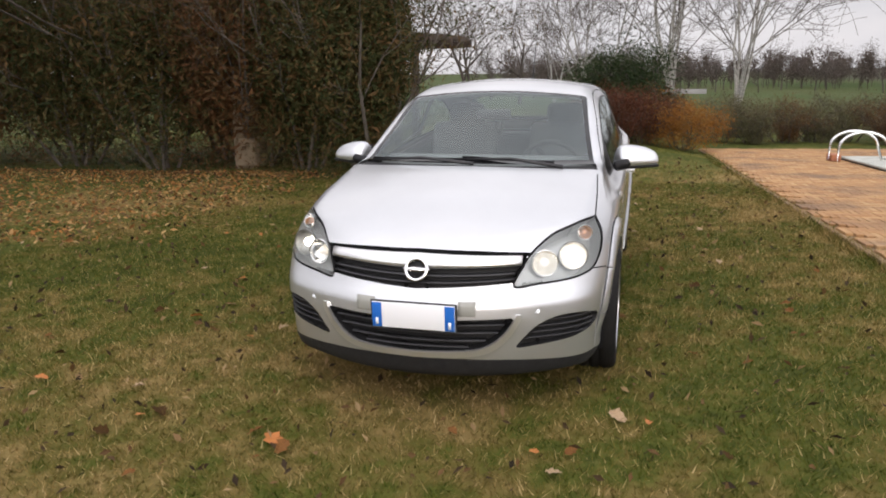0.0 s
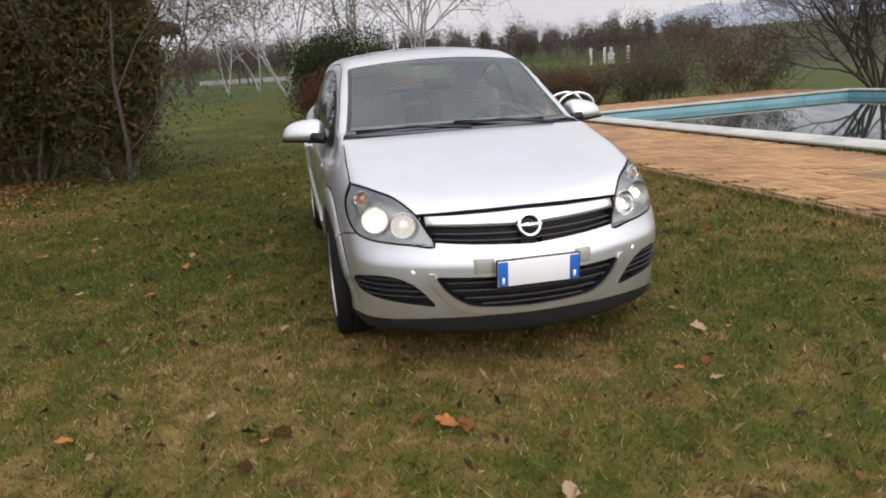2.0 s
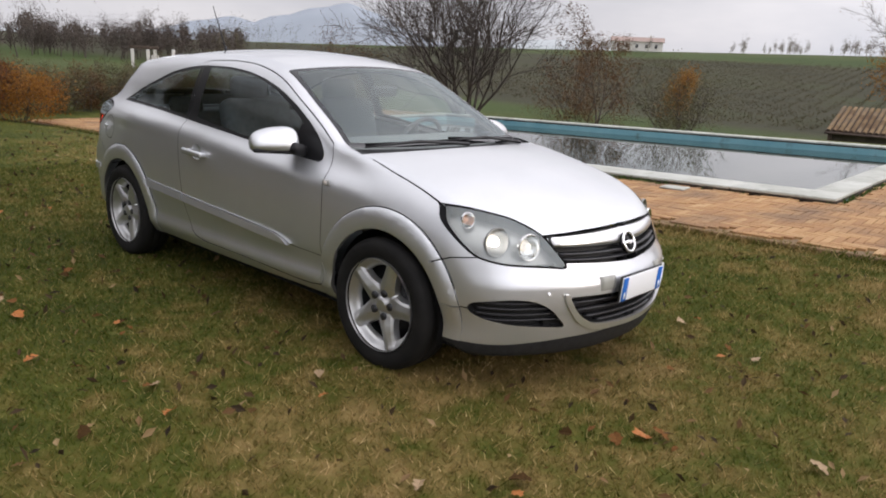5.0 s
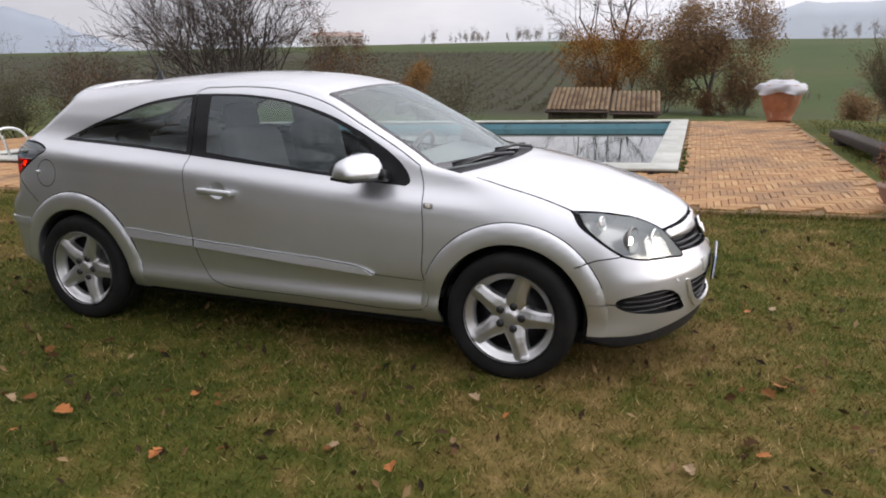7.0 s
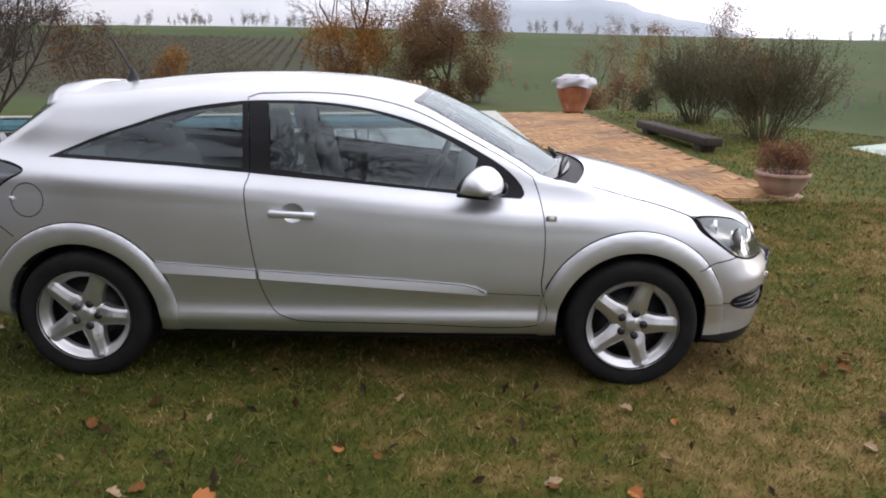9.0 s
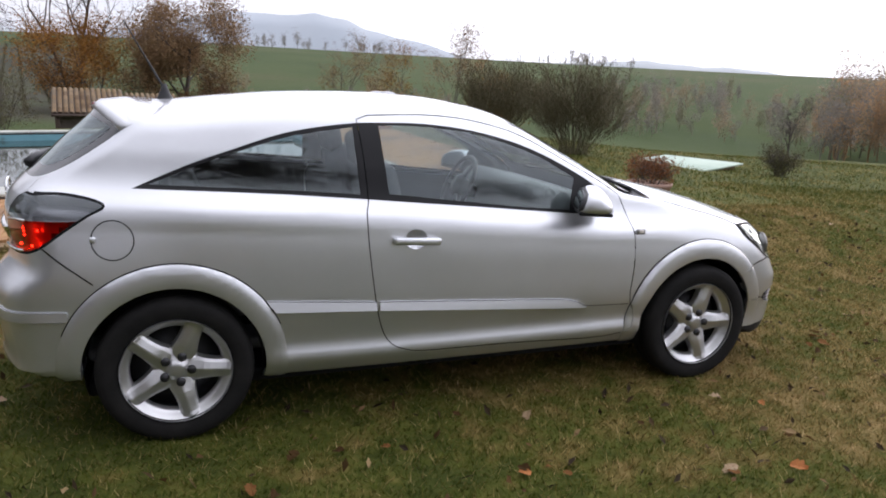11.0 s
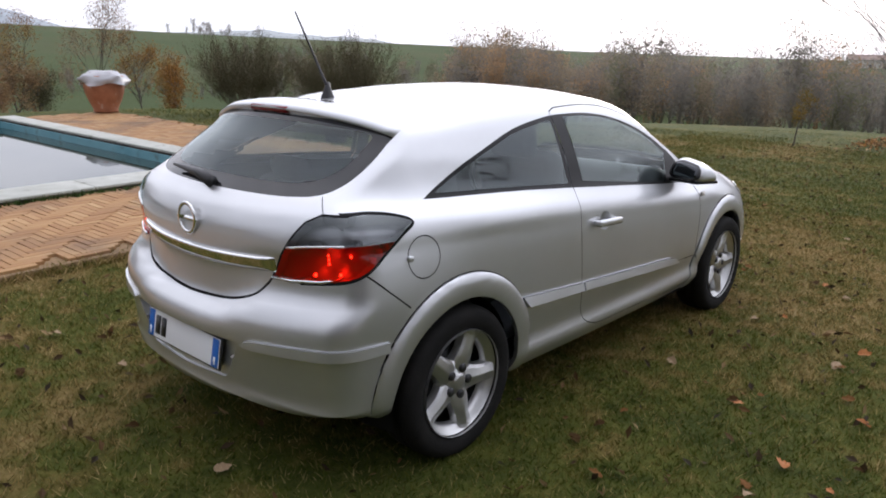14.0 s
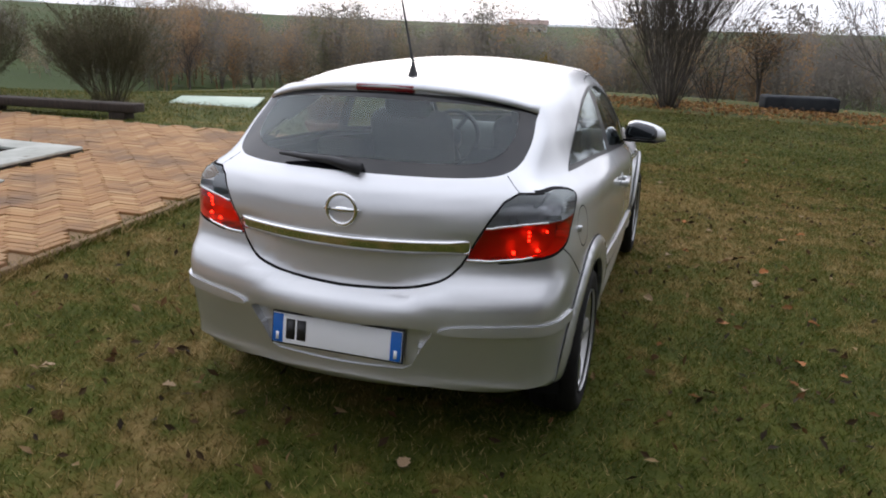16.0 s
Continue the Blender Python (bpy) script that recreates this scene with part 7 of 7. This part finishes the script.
# vine rows on the rising field
vr = np.random.default_rng(12)
vv, vf = [], []
for k in range(31):
    bx = -78 + k * 2.3
    d = np.repeat(np.arange(58, 195, 0.42), 4)
    x, y = bx - 0.16 * (d - 60) + vr.normal(0, 0.10, len(d)), d + vr.uniform(-0.3, 0.3, len(d))
    lp = np.stack([x, y, ground_z(x, y) + 0.1 + np.abs(vr.normal(0, 0.45, len(d)))], -1)
    V, F = leaf_arrays(lp, 0.15, vr, corners=3)
    vv.append(V), vf.append(F + sum(len(a) for a in vv[:-1]))
tagged(put("vine_rows", raw_mesh("vine_rows", np.concatenate(vv), np.concatenate(vf), TWIG_VINE, False)), "rows of bare vines on the rising field", "vineyard", kind="stuff")


# ---- loose things and small buildings ----
def gl(x, y, dz=0.0):
    return Matrix.Translation((x, y, gz(x, y) + dz))


LEAF_RUSSET = leafy("russet_leaves", [(0.16, 0.065, 0.03), (0.26, 0.12, 0.055), (0.20, 0.10, 0.05)])
planter = thing("planter", "wide pale clay bowl with a dried russet plant", "planter", Matrix.Translation((3.66, 2.98, 0.262)) @ Matrix.Diagonal((0.84, 0.84, 0.84, 1)))
part("saucer", lathe(bmesh.new(), [(0.0, 0.0), (0.22, 0.0), (0.25, 0.03), (0.235, 0.035), (0.0, 0.02)], 32), PALE_CLAY, planter)
part("bowl", lathe(bmesh.new(), [(0.0, 0.02), (0.14, 0.02), (0.16, 0.05), (0.22, 0.10), (0.27, 0.18), (0.285, 0.25), (0.30, 0.255), (0.305, 0.29), (0.285, 0.30), (0.265, 0.27), (0.0, 0.25)], 40), PALE_CLAY, planter)
segs, tips = branching(160, 0.34, 34, 0.95, 2, 4, 0.55, 0.25, 0.05, 0.005, clear=0.15, foot=0.14)
shift = [(p + [0, 0, 0.25], q + [0, 0, 0.25], a, b) for p, q, a, b in segs]
put("dry_plant", raw_mesh("dry_plant", *twig_arrays(shift, 3, 0.002), BARK), planter, "dry twiggy stems")
rgp = np.random.default_rng(161)
put("foliage", raw_mesh("foliage", *leaf_arrays(tips[rgp.integers(0, len(tips), 2400)] + rgp.normal(0, 0.035, (2400, 3)) + [0, 0, 0.25], 0.018, rgp), LEAF_RUSSET, False), planter, "withered russet leaves")

bench = thing("log_bench", "low weathered wooden bench of a thick plank on two blocks", "bench")
pa, pb = Vector((3.80, 8.75, 0.50)), Vector((4.06, 6.02, 0.50))
dirn = (pb - pa).normalized()
frame_m = Matrix.Translation((pa + pb) / 2) @ dirn.to_track_quat("X", "Z").to_matrix().to_4x4()
part("plank", boxed(((pb - pa).length, 0.26, 0.12), frame_m @ Matrix.Translation((0, 0, -0.05)), 0.02, 2), OLD_WOOD, bench)
for d in (-1.0, 1.08):
    part("block", boxed((0.26, 0.22, 0.22), frame_m @ Matrix.Translation((d, 0, -0.20)), 0.02), OLD_WOOD, bench)

BOARD = vary(material("pale_green_board", (0.36, 0.46, 0.36), 0.6), [(0.30, 0.40, 0.31), (0.43, 0.52, 0.42)], 2.5)
lidb = thing("well_cover", "pale green flat cover lying on the grass", "cover", Matrix.Translation((7.3, 7.1, gz(7.3, 7.1) - 0.03)) @ pose(0, 0, 0, 0, -2, 24))
part("sheet", boxed((1.6, 1.55, 0.03), Matrix.Translation((0, 0, 0.06)), 0.006), BOARD, lidb)
part("kerb", boxed((1.4, 1.35, 0.1), None, 0.01), MORTAR, lidb)

# shed with a tiled roof below the terrace
TILE = leafy("old_roof_tiles", [(0.16, 0.10, 0.055), (0.24, 0.16, 0.085), (0.30, 0.21, 0.12), (0.20, 0.15, 0.10)])
WALL = vary(material("shed_wall", (0.09, 0.075, 0.06), 0.9), [(0.06, 0.05, 0.04), (0.12, 0.10, 0.08)], 4, bump=0.3)
shed = thing("shed", "low shed with old clay-tiled roofs below the terrace", "shed", Matrix.Translation((-3.2, 32.2, -1.85)) @ pose(0, 0, 0, 0, 0, 6) @ Matrix.Diagonal((1.4, 1.4, 1.4, 1)))
for k, (x0, x1, zt, dep) in enumerate(((-1.95, 0.1, 0.90, 2.0), (0.14, 1.75, 0.85, 1.8))):
    w = x1 - x0
    part("wall", boxed((w - 0.2, dep - 0.3, zt + 0.2), Matrix.Translation(((x0 + x1) / 2, 0, (zt + 0.2) / 2 - 0.1)), 0.01), WALL, shed, smooth=False)
    slope = Matrix.Translation(((x0 + x1) / 2, -dep / 2 - 0.05, zt)) @ pose(0, 0, 0, 17, 0, 0)
    roof = part("roof", boxed((w, dep + 0.2, 0.05), slope @ Matrix.Translation((0, dep / 2, 0)), 0.005), DARK_TIMBER, shed)
    tv, tf, q = [], [], 0
    n = int(w / 0.15)
    for i in range(n):
        for r in range(6):
            sx, sy = -w / 2 + (i + 0.5) * w / n, r * (dep + 0.2) / 6
            pts = []
            for yy in (sy, sy + (dep + 0.2) / 6 + 0.05):
                for a in np.linspace(0, math.pi, 6):
                    lift_t = 0.03 + (0.02 if yy == sy else 0.0)
                    pts.append(slope @ Vector((sx + 0.062 * math.cos(a), yy, lift_t + 0.05 * math.sin(a))))
            tv += [tuple(p) for p in pts]
            tf += [(q + m, q + m + 1, q + 7 + m, q + 6 + m) for m in range(5)]
            q += 12
    tagged(put("roof_tiling", raw_mesh("roof_tiling", tv, tf, TILE, False), roof), kind="stuff")
for x in (-1.8, -0.1, 1.6):
    part("post", boxed((0.12, 0.12, 1.0), Matrix.Translation((x, -1.0, 0.4)), 0.01), DARK_TIMBER, shed)

# farmhouse on the far slope and white house beyond the woods
HOUSE_WALL = vary(material("pale_render", (0.6, 0.58, 0.54), 0.9), [(0.52, 0.50, 0.47), (0.66, 0.64, 0.60)], 0.6)
# roof reds dulled, with the distance haze put into the colour
HOUSE_ROOF = vary(material("haze_tinted_roof", (0.30, 0.22, 0.19), 0.9), [(0.26, 0.19, 0.17), (0.36, 0.27, 0.23)], 0.8)
FIELD_STONE = vary(material("grey_field_wall", (0.24, 0.235, 0.23), 0.9), [(0.20, 0.195, 0.19), (0.29, 0.285, 0.28)], 0.8, bump=0.3)
WINDOW_DARK = material("dark_window", (0.05, 0.05, 0.055), 0.3)


def house(x, y, w, d, h, turn, label, windows, z=None):
    ob = thing("farmhouse", label, "house", Matrix.Translation((x, y, gz(x, y) if z is None else z)) @ pose(0, 0, 0, 0, 0, turn))
    wl = part("wall", boxed((w, d, h), Matrix.Translation((0, 0, h / 2))), HOUSE_WALL, ob, smooth=False)
    rf = bmesh.new()
    prism(rf, [(-d / 2 - 0.5, 0), (d / 2 + 0.5, 0), (0, d * 0.22)], w + 1.0, Matrix.Translation((-w / 2 - 0.5, 0, h)) @ Matrix(((0, 0, 1), (1, 0, 0), (0, 1, 0))).to_4x4())
    part("roof", rf, HOUSE_ROOF, ob, smooth=False)
    part("chimney", boxed((0.8, 0.8, 1.4), Matrix.Translation((w * 0.25, 0, h + d * 0.22))), HOUSE_WALL, ob, smooth=False)
    for k in range(windows):
        part("window", boxed((1.0, 0.1, 1.3), Matrix.Translation((-w / 2 + (k + 0.7) * w / (windows + 0.4), -d / 2 - 0.03, h * 0.52))), WINDOW_DARK, wl)
    return ob


house(-143, 262, 19, 8, 3.4, 28, "long low pale farmhouse on the far slope", 5, 9.2)
house(285, 62, 14, 8, 4.5, -78, "pale house on the hill beyond the woods", 3, 1.0)
tagged(part("field_wall", boxed((0.3, 18, 0.6), gl(-84, -1, 0.2) @ pose(0, 0, 0, 0, 0, 6), 0.02), FIELD_STONE), "low pale wall along the far field road", "wall")

# open concrete frame in the far field
RUIN = vary(material("pale_concrete", (0.5, 0.48, 0.45), 0.9), [(0.42, 0.41, 0.38), (0.56, 0.54, 0.51)], 1.0)
ruin = thing("concrete_frame", "open frame of pale concrete posts with a dark roof beam", "shelter", Matrix.Translation((-67.6, 31.8, gz(-67.6, 31.8) + 0.25)) @ pose(0, 0, 0, 0, 0, 66) @ Matrix.Diagonal((0.58, 0.6, 0.72, 1)))
for x in (-3.0, -0.6, 0.5, 3.4):
    part("post", boxed((0.5, 0.5, 2.5), Matrix.Translation((x, 0, 1.2)), 0.02), RUIN, ruin)
part("beam", boxed((4.6, 0.6, 0.4), Matrix.Translation((-1.2, 0, 2.55)), 0.02), DARK_TIMBER, ruin)
part("low_wall", boxed((1.2, 0.5, 1.6), Matrix.Translation((0.5, 0.1, 0.8)), 0.02), RUIN, ruin)

# pergola and gatepost at the hedge
pergola = thing("pergola", "dark timber pergola half hidden by the hedge", "pergola", Matrix.Translation((-10.6, -4.05, gz(-10.6, -4.05))) @ pose(0, 0, 0, 0, 0, 75))
for x, y in ((0.25, 0.0), (-0.42, 0.3), (-2.4, 0.0), (-2.4, 1.8)):
    part("post", boxed((0.13, 0.13, 2.25), Matrix.Translation((x, y, 1.12)), 0.012), DARK_TIMBER, pergola)
for y in (0.0, 0.9, 1.8):
    part("beam", boxed((3.5, 0.10, 0.16), Matrix.Translation((-1.1, y, 2.28)), 0.012), DARK_TIMBER, pergola)
for k in range(6):
    part("rafter", boxed((0.07, 2.5, 0.11), Matrix.Translation((-2.5 + 0.58 * k, 0.9, 2.41)), 0.01), DARK_TIMBER, pergola)
STONE = vary(material("weathered_brick", (0.36, 0.27, 0.18), 0.9), [(0.15, 0.11, 0.07), (0.27, 0.21, 0.14)], 5, bump=0.4)
gate = thing("gatepost", "weathered brick pillar showing through the hedge", "pillar", gl(-7.15, -5.98))
part("shaft", boxed((0.36, 0.36, 1.35), Matrix.Translation((0, 0, 0.65)), 0.02), STONE, gate)
part("foot", boxed((0.5, 0.42, 0.5), Matrix.Translation((0.05, 0.1, 0.3)), 0.04), STONE, gate)

# covered stack at the end of the lawn
TARP = vary(material("dark_tarpaulin", (0.03, 0.034, 0.04), 0.85, Specular_IOR_Level=0.15), [(0.022, 0.025, 0.03), (0.045, 0.05, 0.055)], 3, bump=0.4, bump_scale=6)
stack = thing("wood_stack", "low log stack under a dark tarpaulin", "stack", gl(16.6, -3.65) @ pose(0, 0, 0, 0, 0, 97))
part("tarpaulin", boxed((1.75, 0.8, 0.34), Matrix.Translation((0, 0, 0.20)), 0.06, 3), TARP, stack)
for k in range(7):
    part("log", lathe(bmesh.new(), [(0.0, -0.42), (0.07, -0.42), (0.07, 0.42), (0.0, 0.42)], 10, Matrix.Translation((-0.75 + 0.25 * k, 0, 0.07)) @ pose(0, 0, 0, 90, 0, 0)), OLD_WOOD, stack)

# ---- fallen leaves ----
FALLEN = {"orange": vary(material("orange_leaf", (0.34, 0.11, 0.022), 0.75), [(0.26, 0.070, 0.016), (0.44, 0.17, 0.035)], 18),
          "brown": vary(material("brown_leaf", (0.14, 0.062, 0.020), 0.9, Specular_IOR_Level=0.1), [(0.085, 0.036, 0.012), (0.20, 0.090, 0.030)], 18),
          "tan": vary(material("tan_leaf", (0.3, 0.2, 0.11), 0.75), [(0.22, 0.14, 0.07), (0.38, 0.27, 0.16)], 18),
          "dark": vary(material("dark_leaf", (0.045, 0.026, 0.012), 0.9, Specular_IOR_Level=0.1), [(0.026, 0.014, 0.005), (0.070, 0.036, 0.012)], 18)}
COLOR_WORDS = {"orange": "curled bright orange fallen leaf on the lawn", "brown": "curled brown fallen leaf on the lawn", "tan": "dry tan fallen leaf on the lawn", "dark": "shrivelled dark fallen leaf on the lawn"}
rl = np.random.default_rng(77)


def leaf_mesh(kind):
    """A lobed leaf, cupped and creased along its rib, with a stalk."""
    bm = bmesh.new()
    n = 18
    cup, twist = rl.uniform(0.15, 0.7), rl.uniform(-0.5, 0.5)
    rib = [bm.verts.new((-0.5 + k / 6, 0, 0.10 * cup * math.sin(math.pi * k / 6))) for k in range(7)]
    for sgn in (-1, 1):
        edge = []
        for k in range(7):
            t = k / 6
            wd = 0.42 * math.sin(math.pi * (0.08 + 0.86 * t)) ** 0.8 * (1 - 0.32 * (k % 2)) * rl.uniform(0.8, 1.15)
            edge.append(bm.verts.new((-0.5 + t + 0.06 * (k % 2), sgn * wd, cup * wd * 0.9 + sgn * twist * wd * t + 0.03 * rl.normal())))
        for k in range(6):
            q = [rib[k], rib[k + 1], edge[k + 1], edge[k]]
            bm.faces.new(q if sgn > 0 else q[::-1])
    me = bpy.data.meshes.new("fallen_leaf")
    bm.normal_update()
    bm.to_mesh(me)
    bm.free()
    me.materials.append(FALLEN[kind])
    return me


LEAF_MESHES = {k: [leaf_mesh(k) for _ in range(5)] for k in FALLEN}


def drop_leaf(x, y, size, kind):
    ob = put("fallen_leaf", LEAF_MESHES[kind][int(rl.integers(0, 5))])
    ob.matrix_basis = Matrix.Translation((x, y, gz(x, y) + 0.022)) @ pose(0, 0, 0, rl.uniform(-22, 22), rl.uniform(-22, 22), rl.uniform(0, 360)) @ Matrix.Diagonal((size, size, size, 1))
    tagged(ob, COLOR_WORDS[kind], "leaf", "fallen leaves on the lawn")


for x, y, sz, kd in ((2.52, -0.49, 0.12, "orange"), (2.57, -0.43, 0.10, "brown"), (2.47, -0.60, 0.09, "brown"), (2.04, 0.85, 0.10, "tan"), (2.39, -1.11, 0.11, "dark"), (2.43, -1.18, 0.07, "orange"), (2.16, -1.96, 0.09, "orange"), (2.44, -2.13, 0.09, "orange"), (3.10, -0.22, 0.10, "tan"),
                     (-0.44, -1.80, 0.10, "orange"), (1.12, -1.745, 0.09, "orange"), (0.2, -1.95, 0.08, "orange"), (-2.07, -0.28, 0.09, "tan"), (0.83, -1.67, 0.09, "tan"), (1.23, -1.09, 0.08, "tan"), (0.22, -1.01, 0.08, "tan"), (-0.88, -1.09, 0.09, "dark"), (-1.91, 0.88, 0.08, "tan"), (-2.0, 1.46, 0.09, "tan"), (1.25, 1.2, 0.07, "orange"), (-0.7, 1.5, 0.09, "tan"), (2.3, 0.2, 0.06, "brown"), (2.4, 0.55, 0.06, "orange")):
    drop_leaf(x, y, sz * 0.78, kd)
count = 0
while count < 285:
    x, y = float(rl.uniform(-6.5, 7.5)), float(rl.uniform(-5.5, 2.4))
    if abs(x) < 2.15 and abs(y) < 0.85:
        continue
    kd = str(rl.choice(["dark", "brown", "tan", "orange"], p=[0.42, 0.32, 0.16, 0.10]))
    drop_leaf(x, y, float(rl.uniform(0.03, 0.068)), kd)
    count += 1


def litter(name, label, n, place, mats, size, flat=2.5):
    x, y = place(n)
    pts = np.stack([x, y, ground_z(x, y) + rl.uniform(0.015, 0.05, len(x))], -1)
    V, F = leaf_arrays(pts, size, rl, flat)
    tagged(put(name, raw_mesh(name, V, F, mats, False)), label, "leaves", kind="stuff")


LITTER = leafy("leaf_litter", [(0.10, 0.05, 0.025), (0.22, 0.10, 0.035), (0.36, 0.16, 0.045), (0.44, 0.29, 0.13), (0.07, 0.038, 0.02)])
DARK_LITTER = leafy("dark_leaf_litter", [(0.020, 0.013, 0.006), (0.034, 0.021, 0.010), (0.060, 0.036, 0.016), (0.13, 0.066, 0.024), (0.32, 0.22, 0.11)])
litter("leaf_litter", "orange and brown leaves thick on the ground before the hedge", 6800, lambda n: (-6.3 + 5.6 * rl.uniform(0, 1, n) ** 1.5, -4.2 - 6.3 * rl.uniform(0, 1, n) ** 1.1 + rl.normal(0, 0.45, n)), LITTER, 0.036)
litter("leaf_litter", "sparse dark leaves scattered over the lawn", 1700, lambda n: (rl.uniform(5.6, 14, n), rl.uniform(-7, 2.3, n)), DARK_LITTER, 0.030, 2.2)
litter("leaf_litter", "sparse dark leaves scattered over the lawn", 1700, lambda n: (rl.uniform(1.5, 5.6, n), rl.uniform(-7, 2.3, n)), DARK_LITTER, 0.024, 1.6)
litter("leaf_litter", "sparse dark leaves scattered over the lawn", 2700, lambda n: (rl.uniform(-9, 1.5, n), rl.uniform(-6.5, 2.3, n)), DARK_LITTER, 0.028, 1.4)
litter("leaf_litter", "brown leaves lying under the shrubs", 5200, lambda n: (rl.normal(15.2, 0.9, n) - 0.02, rl.uniform(-9, 1.5, n)), LITTER, 0.05)

# ---- near bricks of the terrace, one by one ----
for flip, m in near_bricks:
    ob = new("brick", meshes[flip])
    ob.parent = terrace
    ob.matrix_basis = POOL @ m
